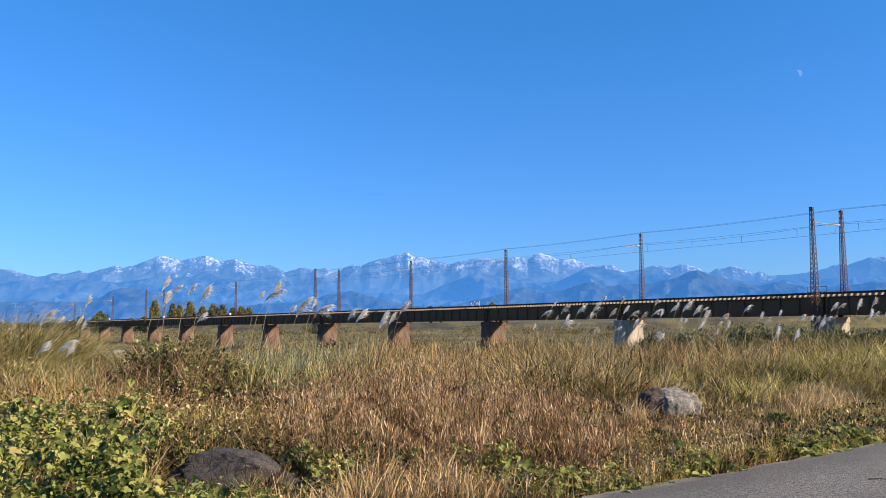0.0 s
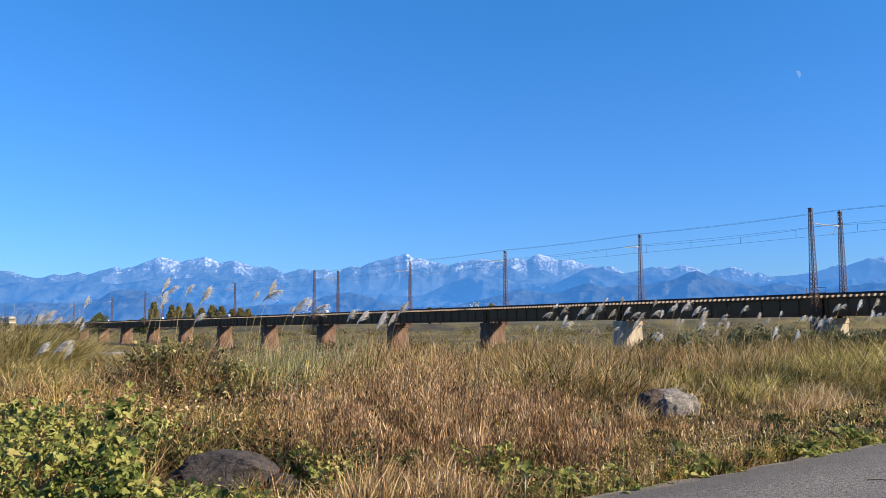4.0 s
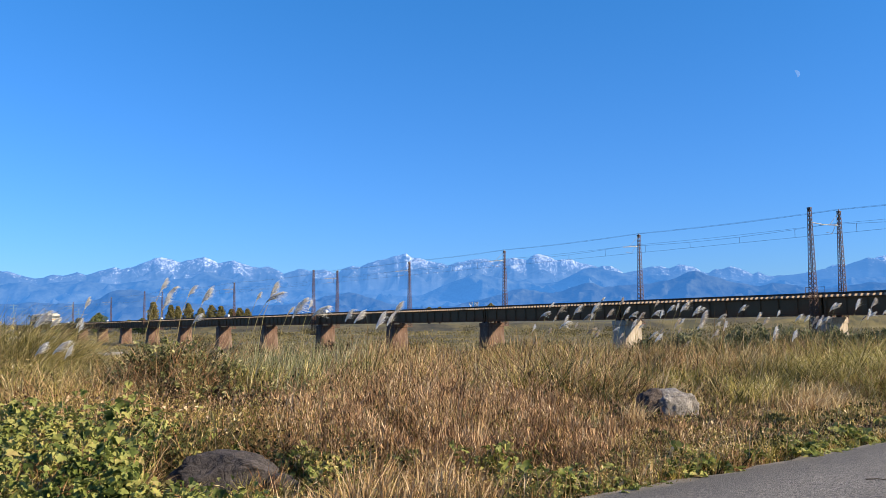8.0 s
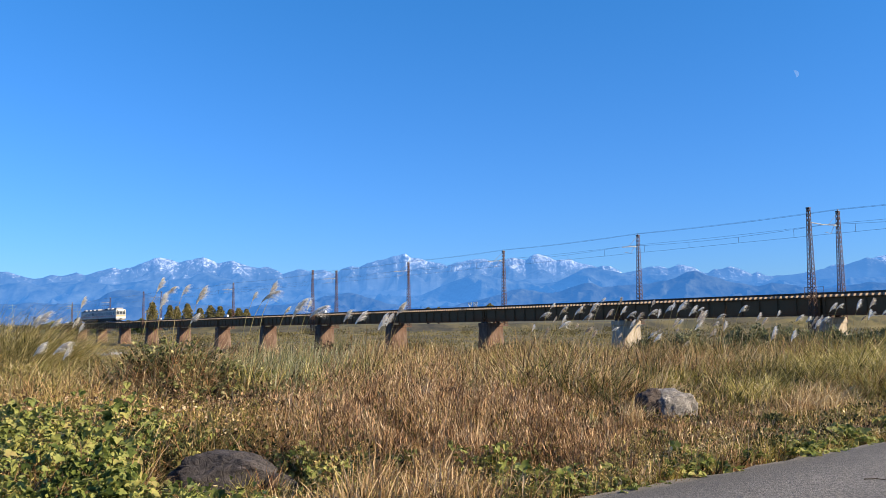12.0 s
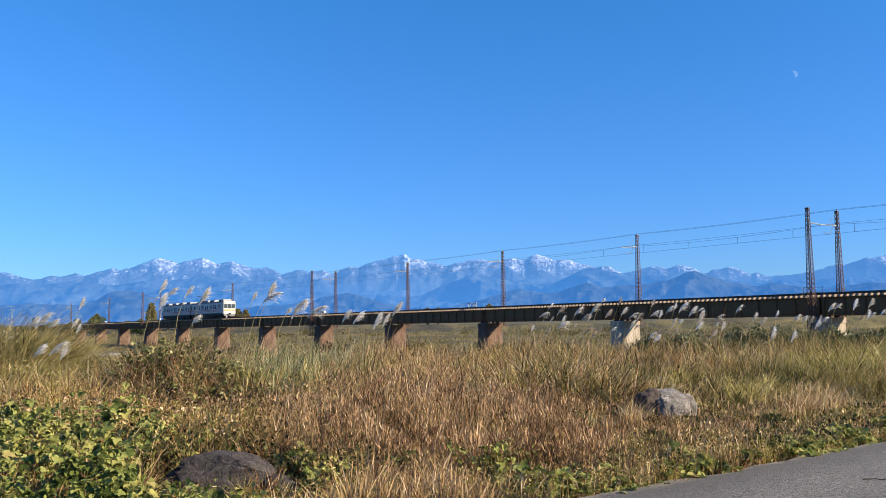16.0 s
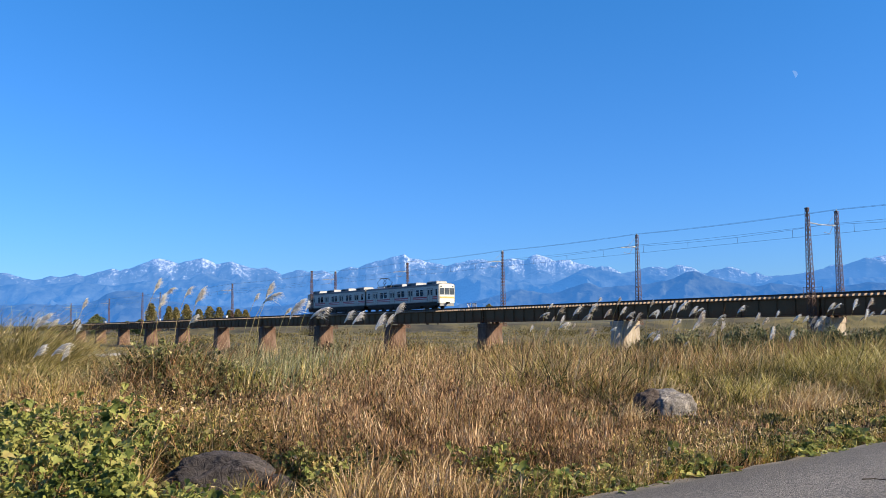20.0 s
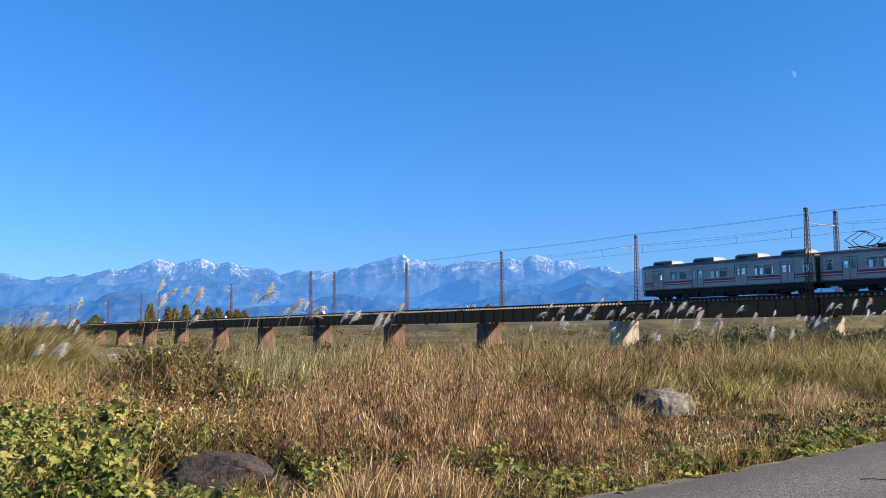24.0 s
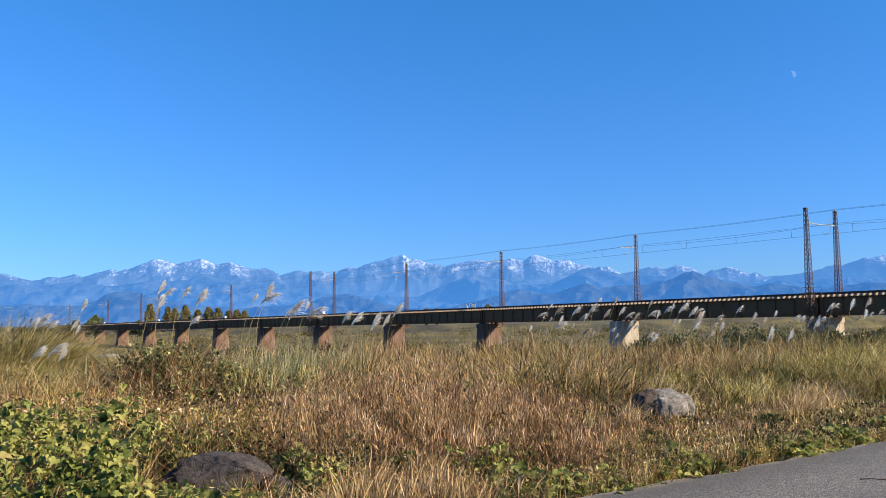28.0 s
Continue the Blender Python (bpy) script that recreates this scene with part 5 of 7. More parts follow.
def among_weeds(x, y):
    """Within a leafy clump or a bush, where little grass grows."""
    hit = np.zeros(len(x), dtype=bool)
    for cx, cy, w, _ in CLUMPS + ((-0.82, 9.9, 0.5, 0), (0.28, 10.2, 0.4, 0), (-5.5, 17.3, 2.0, 0), (-6.4, 18.2, 1.2, 0), (-4.7, 17.6, 1.3, 0), (-4.0, 17.0, 1.0, 0), (-2.65, 15.2, 1.0, 0)):
        hit |= ((x - cx) / (w * 0.5)) ** 2 + ((y - cy) / (w * 0.45)) ** 2 < 1
        hit |= (np.abs(x - cx * y / cy) < w * 0.35) & (y < cy) & (y > cy - 0.9)
    hit &= rng.random(len(x)) < 0.8
    for cx, cy, w in EDGE_SPOTS:
        hit |= (np.abs(x - cx * y / cy) < w * 0.8) & (y < cy + 0.1) & (y > cy - 0.8) & (rng.random(len(x)) < 0.7)
    for cx, cy, w in VINE_SPOTS:
        hit |= (np.abs(x - cx * y / cy) < w * 0.8) & (y < cy + 0.1) & (y > cy - 1.9) & (rng.random(len(x)) < 0.75)
    return hit


def leaf_mesh(name, centre, size, mat, lobes=3):
    """Broad vine leaves, in threes on a stalk: lobed, folded along the midrib and tilted towards the light."""
    n = len(centre)
    outline = np.array([(0, -0.30, 0.02), (0.22, -0.46, 0.06), (0.46, -0.34, 0.14), (0.60, -0.02, 0.10), (0.33, 0.07, 0.10), (0.30, 0.34, 0.06), (0, 0.68, -0.16), (-0.27, 0.36, 0.05), (-0.35, 0.10, 0.10), (-0.58, 0.02, 0.06), (-0.48, -0.32, 0.13), (-0.20, -0.47, 0.06)], dtype=np.float32)
    if lobes == 1:
        outline = outline * np.array([0.55, 1.2, 0.7], dtype=np.float32)
    trio = np.arange(n) % 3
    lead = np.repeat(rng.uniform(0, TAU, n // 3 + 1), 3)[:n]
    lean = np.repeat(rng.normal(0.5, 0.55, n // 3 + 1), 3)[:n]
    yaw = lead + (trio - 1) * 1.9 + rng.normal(0, 0.25, n)
    tilt, roll = -lean + rng.normal(0, 0.35, n), rng.normal(0, 0.5, n)
    k = len(outline)
    verts = np.zeros((n, k + 1, 3), dtype=np.float32)
    cy, sy, ct, st, cr, sr = np.cos(yaw), np.sin(yaw), np.cos(tilt), np.sin(tilt), np.cos(roll), np.sin(roll)
    for i in range(k + 1):
        p = outline[i] + np.array([0, 0.42, 0]) if i < k else np.array([0, 0.40, -0.03])
        a, b, c = p[0] * size, p[1] * size, p[2] * size
        a, c = a * cr + c * sr, -a * sr + c * cr
        b, c = b * ct - c * st, b * st + c * ct
        verts[:, i, 0], verts[:, i, 1], verts[:, i, 2] = centre[:, 0] + a * cy - b * sy, centre[:, 1] + a * sy + b * cy, centre[:, 2] + c
    tri = []
    for i in range(k):
        tri += [k, i, (i + 1) % k]
    loops = (np.array(tri)[None] + (np.arange(n) * (k + 1))[:, None]).ravel()
    me = mesh_from_arrays(name, verts.reshape(-1, 3), loops, np.arange(0, len(loops), 3), mat)
    me.shade_smooth()
    return me


def fleck_mesh(name, centre, size, mat, droop=0.7, wide=0.13):
    """Small leaves and seed husks: a folded pair of triangles each."""
    n = len(centre)
    a, b = rng.normal(size=(n, 3)), rng.normal(size=(n, 3))
    a[:, 2] += droop
    a /= np.linalg.norm(a, axis=1)[:, None]
    b -= a * (a * b).sum(1)[:, None]
    b /= np.linalg.norm(b, axis=1)[:, None]
    c = np.cross(a, b)
    s = size[:, None]
    verts = np.stack([centre, centre + (a * 0.55 + b * wide + c * 0.08) * s, centre + a * 1.1 * s, centre + (a * 0.5 - b * wide + c * 0.08) * s], 1)
    base = (np.arange(n) * 4)[:, None]
    loops = (np.array([0, 1, 2, 0, 2, 3])[None] + base).ravel()
    return mesh_from_arrays(name, verts.reshape(-1, 3), loops, np.arange(0, len(loops), 3), mat)


def scatter(name, label, n, zone, low, high, size, mat, d0, d1, u0=-0.6, u1=0.62, even=0.7, grow=0.03, droop=0.7, wide=0.13):
    x, y, u = field_points(n, d0, d1, u0, u1, even)
    q = beyond_path(x, y)
    keep = (q > 0.02) & (rng.random(n) < zone(x, y, u, q)) & ~on_rock(x, y)
    x, y, u, q = x[keep], y[keep], u[keep], q[keep]
    h = under_sight(x, y, (low + (high - low) * rng.random(len(x)) ** 0.8) * stature(x, y, u, q))
    c = np.stack([x, y, ground_z(x, y) + h], -1)
    thing(name, label, "weeds", kind="stuff", data=fleck_mesh(name, c, size * rng.uniform(0.5, 1.5, len(x)) * (1 + grow * y), mat, droop, wide))


def grass():
    left = lambda u, edge, soft: smooth01((edge - u) / soft)
    right = lambda u, edge, soft: smooth01((u - edge) / soft)
    vines_at = lambda x, y, u, q: np.clip(left(u, -0.17, 0.14) * smooth01((11.3 - 8 * np.maximum(u + 0.35, 0) - y) / 3.0) * np.clip(3.4 * patches(x, y, 1.6, 3.3) - 0.85, 0.16, 1) * np.clip(5.0 * patches(x, y, 4.7, 1.3) - 1.7, 0.12, 1), 0, 1)
    dry = lambda x, y, u, q: np.clip((0.15 + left(-u, 0.24, 0.16)) * (1 - 0.80 * right(u, 0.22, 0.2)) * np.clip(3.0 * patches(x, y, 1.5, 1.0) - 0.75 + 0.5 * patches(x, y, 4.0, 2.0), 0.12, 1) * (1 - 0.9 * vines_at(x, y, u, q)), 0.05, 1)
    green = lambda x, y, u, q: (1 - 0.85 * smooth01((11.8 - y) / 1.5) * left(u, 0.10, 0.05)) * np.clip(0.26 + 0.75 * left(u, -0.12, 0.12) * smooth01((y - 11) / 5) + 0.75 * right(u, 0.20, 0.2) + 0.55 * smooth01((y - 24) / 12), 0, 1) * np.clip(1.7 * patches(x, y, 0.8, 7.0) - 0.2, 0.05, 1) * (1 - 0.85 * vines_at(x, y, u, q))
    everywhere = lambda x, y, u, q: 0.9 - 0.8 * vines_at(x, y, u, q)
    sow("dry_grass", "dense dry reddish-tan autumn grass", "grass", 170000, dry, (0.35, 1.05), 0.0042, M_DRY, bend=(0.05, 0.85), spread=1.9, tussock=20)
    sow("undergrowth", "green shoots under the dry grass", "grass", 95000, lambda x, y, u, q: np.clip(2.6 * patches(x, y, 2.3, 11.0) - 0.7, 0.1, 0.9) * (1 - 0.85 * vines_at(x, y, u, q)) * (1 - 0.8 * smooth01((11.8 - y) / 1.5) * left(u, 0.10, 0.05)), (0.3, 0.9), 0.006, M_GREEN, d1=40.0, bend=(0.1, 0.9), spread=1.9, tussock=16)
    sow("undergrowth", "dark green weeds under the dry grass", "grass", 80000, lambda x, y, u, q: np.clip(4.0 * patches(x, y, 1.9, 15.0) - 1.7, 0.04, 0.95), (0.3, 0.85), 0.013, M_WEED, d1=40.0, bend=(0.2, 1.1), spread=1.9, tussock=20)
    sow("dry_grass", "dry tan seed stalks standing above the grass", "grass", 46000, dry, (0.60, 1.20), 0.0050, M_STRAW, bend=(0.03, 0.55), profile=(0.55, 0.6, 1.5), spread=1.6)
    sow("green_grass", "yellowing green autumn grass", "grass", 180000, green, (0.35, 1.0), 0.0062, M_GREEN, bend=(0.15, 0.95), spread=1.8, tussock=18)
    sow("straw_litter", "bleached fallen straw and dead leaves", "dead grass", 46000, everywhere, (0.2, 0.55), 0.0065, M_STRAW, d1=32.0, bend=(0.5, 1.25), even=0.9, spread=1.8)
    front = lambda x, y, u, q: np.clip(1.3 - vines_at(x, y, u, q) - 0.35 * right(u, 0.2, 0.1), 0, 1) * np.clip(3.4 * patches(x, y, 2.6, 8.0) - 1.0, 0.1, 1)
    sow("straw_litter", "curled bleached straw at the foot of the grass", "dead grass", 110000, front, (0.10, 0.34), 0.0060, M_CURL, d0=8.0, d1=14.5, u0=-0.40, u1=0.5, bend=(0.6, 1.5), even=0.5, spread=3.0, tussock=3)
    sow("straw_litter", "reddish curled straw and stems at the path end of the field", "dead grass", 16000, lambda x, y, u, q: np.clip(3.0 * patches(x, y, 2.9, 3.0) - 0.7, 0.15, 1), (0.15, 0.55), 0.0062, M_CURL, d0=8.3, d1=10.6, u0=-0.24, u1=0.10, bend=(0.3, 1.45), spread=2.6, tussock=4)
    verge = lambda x, y, u, q: right(u, 0.16, 0.06) * np.clip(2.6 * patches(x, y, 1.7, 6.0) - 0.5, 0.15, 1)
    sow("green_grass", "short tangled olive grass along the path", "grass", 22000, verge, (0.30, 0.75), 0.0062, M_FRESH, d0=10.0, d1=18.5, u0=0.14, u1=0.56, bend=(0.3, 1.4), spread=2.2, tussock=5)
    sow("straw_litter", "golden straw through the verge grass", "dead grass", 34000, lambda x, y, u, q: right(u, 0.04, 0.06) * np.clip(2.6 * patches(x, y, 1.9, 2.0) - 0.4, 0.2, 1), (0.30, 0.85), 0.0052, M_CURL, d0=8.6, d1=18.5, u0=0.04, u1=0.56, bend=(0.2, 1.4), spread=2.2, tussock=4)
    sow("broken_stalks", "tangled broken stalks among the grass", "dead grass", 30000, everywhere, (0.35, 0.8), 0.0075, M_DRY, d1=40.0, bend=(0.8, 1.3), even=0.8, spread=2.5)
    sow("reeds", "tall green and straw-coloured reed clump", "reeds", 12000, lambda x, y, u, q: np.exp(-((u + 0.19) / 0.045) ** 2 - ((y - 24) / 4.0) ** 2), (0.85, 1.35), 0.015, M_SEDGE, d0=15, d1=34, u0=-0.33, u1=-0.05, bend=(0.05, 0.6), spread=1.3)
    sow("reeds", "tall swaying yellow-green pampas leaves", "reeds", 70000, lambda x, y, u, q: left(u, -0.33, 0.08) * smooth01((y - 14) / 4) * np.clip(1.8 * patches(x, y, 1.2, 4.4) - 0.3, 0.1, 1), (0.45, 1.45), 0.0068, M_REED, d0=13, d1=40, u0=-0.62, u1=-0.25, bend=(0.35, 1.3), spread=0.8, tussock=3)
    sow("reeds", "thick bank of arching straw-yellow pampas leaves", "reeds", 17000, lambda x, y, u, q: left(u, -0.455, 0.03) * np.clip(2.6 * patches(x, y, 1.3, 4.0) - 0.6, 0.1, 1), (1.1, 2.0), 0.0095, M_REED, d0=18, d1=28, u0=-0.62, u1=-0.43, bend=(0.4, 1.5), spread=1.0, tussock=5)
    sow("dry_grass", "withered brown stalks tangled in the pampas bank", "reeds", 9000, lambda x, y, u, q: left(u, -0.455, 0.03), (0.9, 1.8), 0.0085, M_DRY, d0=18, d1=27, u0=-0.62, u1=-0.43, bend=(0.4, 1.4), spread=2.2, tussock=4)
    sow("reeds", "olive grass over the near river bank", "reeds", 9000, lambda x, y, u, q: np.full(len(x), 0.9), (0.95, 1.35), 0.009, M_REED, d0=18, d1=25, u0=-0.455, u1=-0.404, bend=(0.5, 1.4), spread=1.4, tussock=4)
    sow("reeds", "arching olive reeds along the river bank", "reeds", 11000, lambda x, y, u, q: np.full(len(x), 0.9), (0.85, 1.3), 0.009, M_REED, d0=17, d1=26, u0=-0.50, u1=-0.395, bend=(0.3, 1.3), spread=1.3)
    sow("dry_grass", "bleached broken reed stems lying across the bank", "reeds", 5000, lambda x, y, u, q: left(u, -0.40, 0.1), (0.9, 1.7), 0.009, M_CURL, d0=15, d1=27, u0=-0.62, u1=-0.33, bend=(0.5, 1.35), spread=1.5)
    sow("dry_grass", "withered red-brown stalks between the reeds", "grass", 9000, lambda x, y, u, q: left(u, -0.30, 0.05) * np.clip(2.6 * patches(x, y, 1.1, 8.4) - 0.9, 0, 1), (0.6, 1.25), 0.009, M_DRY, d0=12.5, d1=22, u0=-0.56, u1=-0.25, bend=(0.1, 0.8), spread=1.8)
    sow("reeds", "tall yellow-green pampas leaves", "reeds", 30000, lambda x, y, u, q: np.clip(right(u, 0.05, 0.25) * smooth01((y - 20) / 6) * (2.6 * patches(x, y, 0.9, 2.0) - 0.75), 0, 1), (0.35, 0.95), 0.010, M_FRESH, d0=18, d1=48, u0=0.02, u1=0.62, bend=(0.25, 1.25), spread=1.4, tussock=22)
    bank = lambda x, y, u, q: right(u, -0.17, 0.06) * smooth01((y - 21) / 4) * np.clip(2.0 * patches(x, y, 0.7, 5.5) - 0.35, 0.15, 1)
    sow("dry_grass", "tall pink-brown seed grass along the top of the bank", "grass", 30000, bank, (0.95, 1.5), 0.0052, M_DRY, d0=20, d1=38, u0=-0.2, u1=0.62, bend=(0.05, 0.6), profile=(0.6, 0.8, 1.3), spread=1.7, tussock=12)
    sow("green_grass", "tall yellow-green grass along the top of the bank", "grass", 16000, bank, (0.85, 1.4), 0.0062, M_GREEN, d0=20, d1=38, u0=-0.2, u1=0.62, bend=(0.15, 0.9), spread=1.7, tussock=14)
    deep = lambda x, y, u, q: np.clip(0.35 + 0.5 * right(u, 0.0, 0.2), 0, 1)
    # dark tussocks here stand in for shade between the upper clumps
    sow("undergrowth", "dark green tussocks in the upper field", "grass", 42000, deep, (0.85, 1.4), 0.012, M_WEED, d0=16.5, d1=40.0, bend=(0.25, 1.3), spread=2.0, tussock=26)
    sow("undergrowth", "near-black tussocks standing in for shaded gaps in the upper field", "grass", 22000, lambda x, y, u, q: np.full(len(x), 0.6), (0.85, 1.35), 0.012, M_LEAF_AND_SHADE, d0=16.5, d1=40.0, bend=(0.25, 1.2), spread=2.0, tussock=22)
    sow("dry_grass", "pale golden tussocks in the upper field", "grass", 20000, lambda x, y, u, q: np.full(len(x), 0.6), (0.85, 1.4), 0.009, M_GOLD, d0=16.5, d1=40.0, u0=-0.3, bend=(0.1, 0.9), spread=2.0, tussock=16)
    sow("green_grass", "bright yellow-green tussocks in the upper field", "grass", 20000, lambda x, y, u, q: right(u, -0.05, 0.2), (0.85, 1.4), 0.012, M_FRESH, d0=16.5, d1=36.0, u0=-0.1, bend=(0.3, 1.4), spread=2.0, tussock=18)
    scatter("seed_heads", "wispy pink-brown seed heads and shreds of dry leaf", 220000, lambda x, y, u, q: np.clip(0.04 + 1.1 * dry(x, y, u, q), 0, 1) * (1 - 0.85 * left(u, -0.16, 0.1)) * (1 - 0.8 * right(u, 0.12, 0.12)) * (1 - vines_at(x, y, u, q)), 0.12, 1.05, 0.068, M_HUSK, 9.5, 42, grow=0.020, droop=3.0, wide=0.036)
    scatter("dry_weeds", "dry reddish seed heads and dead leaves in the grass", 60000, lambda x, y, u, q: np.clip(0.25 + dry(x, y, u, q), 0, 1), 0.1, 0.95, 0.020, M_DRY, 7, 46, grow=0.055)
    scatter("olive_weeds", "tangled yellow-olive weeds in the grass", 130000, lambda x, y, u, q: np.clip(0.18 + green(x, y, u, q) + 0.5 * right(u, 0.1, 0.15) * patches(x, y, 1.2, 6.0), 0, 1), 0.05, 0.85, 0.024, M_OLIVE, 7, 46, grow=0.055)
    def mounds(name, label, n, zone, mat, size, wide, tall, d0=9.0, d1=36.0, each=190, blunt=0.30):
        x, y, u = field_points(n, d0, d1, -0.60, 0.62, 0.5)
        q = beyond_path(x, y)
        keep = (q > 0.25) & (rng.random(n) < zone(x, y, u, q)) & ~on_rock(x, y)
        x, y, u, q = x[keep], y[keep], u[keep], q[keep]
        w, t = rng.uniform(*wide, len(x)) * (0.7 + y / 40), rng.uniform(*tall, len(x)) * stature(x, y, u, q)
        x, y, w, t = (np.repeat(v, each) for v in (x, y, w, t))
        v = rng.normal(size=(len(x), 3))
        v /= np.linalg.norm(v, axis=1)[:, None]
        k = rng.uniform(0.55, 1.05, len(x))
        x, y = x + v[:, 0] * k * w / 2, y + v[:, 1] * k * w / 2
        h = under_sight(x, y, np.abs(v[:, 2]) * k * t)
        c = np.stack([x, y, ground_z(x, y) + h], -1)[beyond_path(x, y) > 0]
        thing(name, label, "weeds", kind="stuff", data=fleck_mesh(name, c, size * rng.uniform(0.5, 1.5, len(c)) * (0.7 + 0.03 * c[:, 1]), mat, 0.4, blunt))
    mounds("weed_mounds", "low leafy yellow-olive weed mounds", 520, lambda x, y, u, q: np.clip(0.10 + 0.8 * right(u, 0.06, 0.16), 0, 1), M_OLIVE, 0.042, (0.35, 0.9), (0.45, 0.95))
    # dark weeds, sown thicker to double as shaded gaps
    mounds("weed_mounds", "low dark green weed mounds", 900, lambda x, y, u, q: np.clip(0.32 + 0.22 * right(u, 0.06, 0.16) + 0.3 * left(u, -0.2, 0.1), 0, 1), M_WEED, 0.050, (0.3, 0.8), (0.45, 1.0))
    mounds("weed_mounds", "tangled olive mounds in the pampas bank", 130, lambda x, y, u, q: left(u, -0.36, 0.05), M_OLIVE, 0.045, (0.5, 1.1), (0.9, 1.5), d0=14.0, d1=27.0, each=330, blunt=0.10)
    # near-black leaf colour painted in where the bank has shaded hollows
    mounds("weed_mounds", "near-black leaf mounds standing in for shaded hollows in the pampas bank", 150, lambda x, y, u, q: left(u, -0.36, 0.05), M_LEAF_AND_SHADE, 0.05, (0.3, 0.7), (0.8, 1.35), d0=15.0, d1=27.0, each=160, blunt=0.12)
    # the same near-black colour as shade between grass clumps
    mounds("weed_mounds", "near-black mounds standing in for shaded gaps in the grass", 760, lambda x, y, u, q: np.full(len(x), 0.5), M_LEAF_AND_SHADE, 0.045, (0.25, 0.6), (0.55, 1.05), d0=12.0, each=120, blunt=0.2)
    mounds("weed_mounds", "withered brown leaf mounds in the grass", 420, lambda x, y, u, q: np.clip(0.25 + 0.65 * left(u, -0.12, 0.12), 0, 1), M_DRY, 0.050, (0.35, 0.9), (0.5, 1.0), each=150, blunt=0.2)
    # verges on either side and behind
    n = 60000
    x, y = rng.uniform(-38, 38, n), rng.uniform(-22, 45, n)
    q = beyond_path(x, y)
    keep = ((q > 0.1) | (q < -8.2)) & (np.abs(x) > 0.58 * y)
    x, y = x[keep], y[keep]
    root = np.stack([x, y, ground_z(x, y) - 0.03], -1)
    m = len(x)
    me = blade_mesh("verge_grass", root, rng.uniform(0.25, 0.75, m), rng.uniform(0.012, 0.03, m), rng.uniform(0, math.pi, m), rng.normal(0, 1.6, m), rng.uniform(0.1, 0.9, m), (0.8, 1.0, 0.7), M_DRY)
    thing("verge_grass", "rough dry grass on the verges of the path", "grass", kind="stuff", data=me)
    # flood plain under and beyond the bridge
    x, y, u = field_points(56000, 50, 470, -0.62, 0.64, 0.45)
    x, y = x[~in_river(x, y)], y[~in_river(x, y)]
    m = len(x)
    root = np.stack([x, y, ground_z(x, y) - 0.05], -1)
    tall = rng.uniform(0.25, 1.1, m) * (0.25 + 1.3 * patches(x, y, 0.10, 9.0) ** 2)
    me = blade_mesh("plain_grass", root, tall, 0.024 * (0.6 + y / 60.0), rng.uniform(0, math.pi, m), rng.normal(0, 1.6, m), rng.uniform(0.2, 0.9, m), (1.2, 1.0, 0.6), M_PLAIN)
    thing("plain_grass", "green and tan grass over the river flats", "grass", kind="stuff", data=me)
    cx, cy, cu = field_points(520, 58, 460, -0.62, 0.64, 0.35)
    keep = (patches(cx, cy, 0.06, 12.0) > 0.44) & ~in_river(cx, cy)
    cx, cy = cx[keep], cy[keep]
    cw = rng.uniform(0.9, 3.2, len(cx)) * (0.7 + cy / 300)
    n = 170
    x, y, w = (np.repeat(v, n) for v in (cx, cy, cw))
    x, y, r2 = x + rng.normal(0, 0.6, len(x)) * w, y + rng.normal(0, 0.4, len(x)) * w, rng.random(len(x))
    c = np.stack([x, y, ground_z(x, y) + r2 * w * 0.55], -1)
    thing("plain_scrub", "low olive-brown shrubs over the river flats", "bushes", kind="stuff", data=fleck_mesh("plain_scrub", c, rng.uniform(0.12, 0.3, len(x)) * (0.6 + y / 180), M_SCRUB, 0.7, 0.24))
    x, y, u = field_points(95000, 50, 420, -0.62, 0.64, 0.5)
    x, y = x[~in_river(x, y)], y[~in_river(x, y)]
    c = np.stack([x, y, ground_z(x, y) + rng.random(len(x)) * 0.9 * patches(x, y, 0.21, 1.0)], -1)
    thing("plain_tufts", "yellow-green grass tufts over the river flats", "grass", kind="stuff", data=fleck_mesh("plain_tufts", c, rng.uniform(0.08, 0.22, len(x)) * (0.6 + y / 110), M_PLAIN, 0.9, 0.13))
    # vines
    def leaves(name, label, n, zone, z0, z1, size, mat, d0, d1, u0, u1, lobes=3):
        x, y, u = field_points(n, d0, d1, u0, u1, 0.6)
        q = beyond_path(x, y)
        rx, ry, wide, _ = ROCKS[0]
        bare = (np.abs(x - rx * y / ry) < wide) & (y < ry) & (rng.random(n) < 0.7)
        keep = (q > -0.12) & (rng.random(n) < zone(x, y, u, q)) & ~on_rock(x, y) & ~bare
        x, y, q = (np.repeat(v[keep][:-1], 3) for v in (x, y, q))
        layer = np.repeat(np.where(rng.random(len(x) // 3) < 0.72, rng.uniform(0.80, 1.05, len(x) // 3), rng.uniform(0.1, 0.8, len(x) // 3)), 3)
        mound = np.clip(0.5 * patches(x, y, 1.7, 2.0) + 0.35 * patches(x, y, 5.3, 6.0) + 0.55 * patches(x, y, 9.1, 3.0) - 0.20, 0.06, 1.2)
        h = (z0 + (z1 - z0) * 1.25 * mound * layer) * (0.45 + 0.55 * smooth01(q / 1.2))
        h = under_sight(x, y, h)
        c = np.stack([x, y, ground_z(x, y) + h], -1)
        thing(name, label, "vine", kind="stuff", data=leaf_mesh(name, c, size * rng.uniform(0.35, 1.0, len(x)) * np.repeat(rng.uniform(0.7, 1.55, len(x) // 3), 3), mat, lobes))
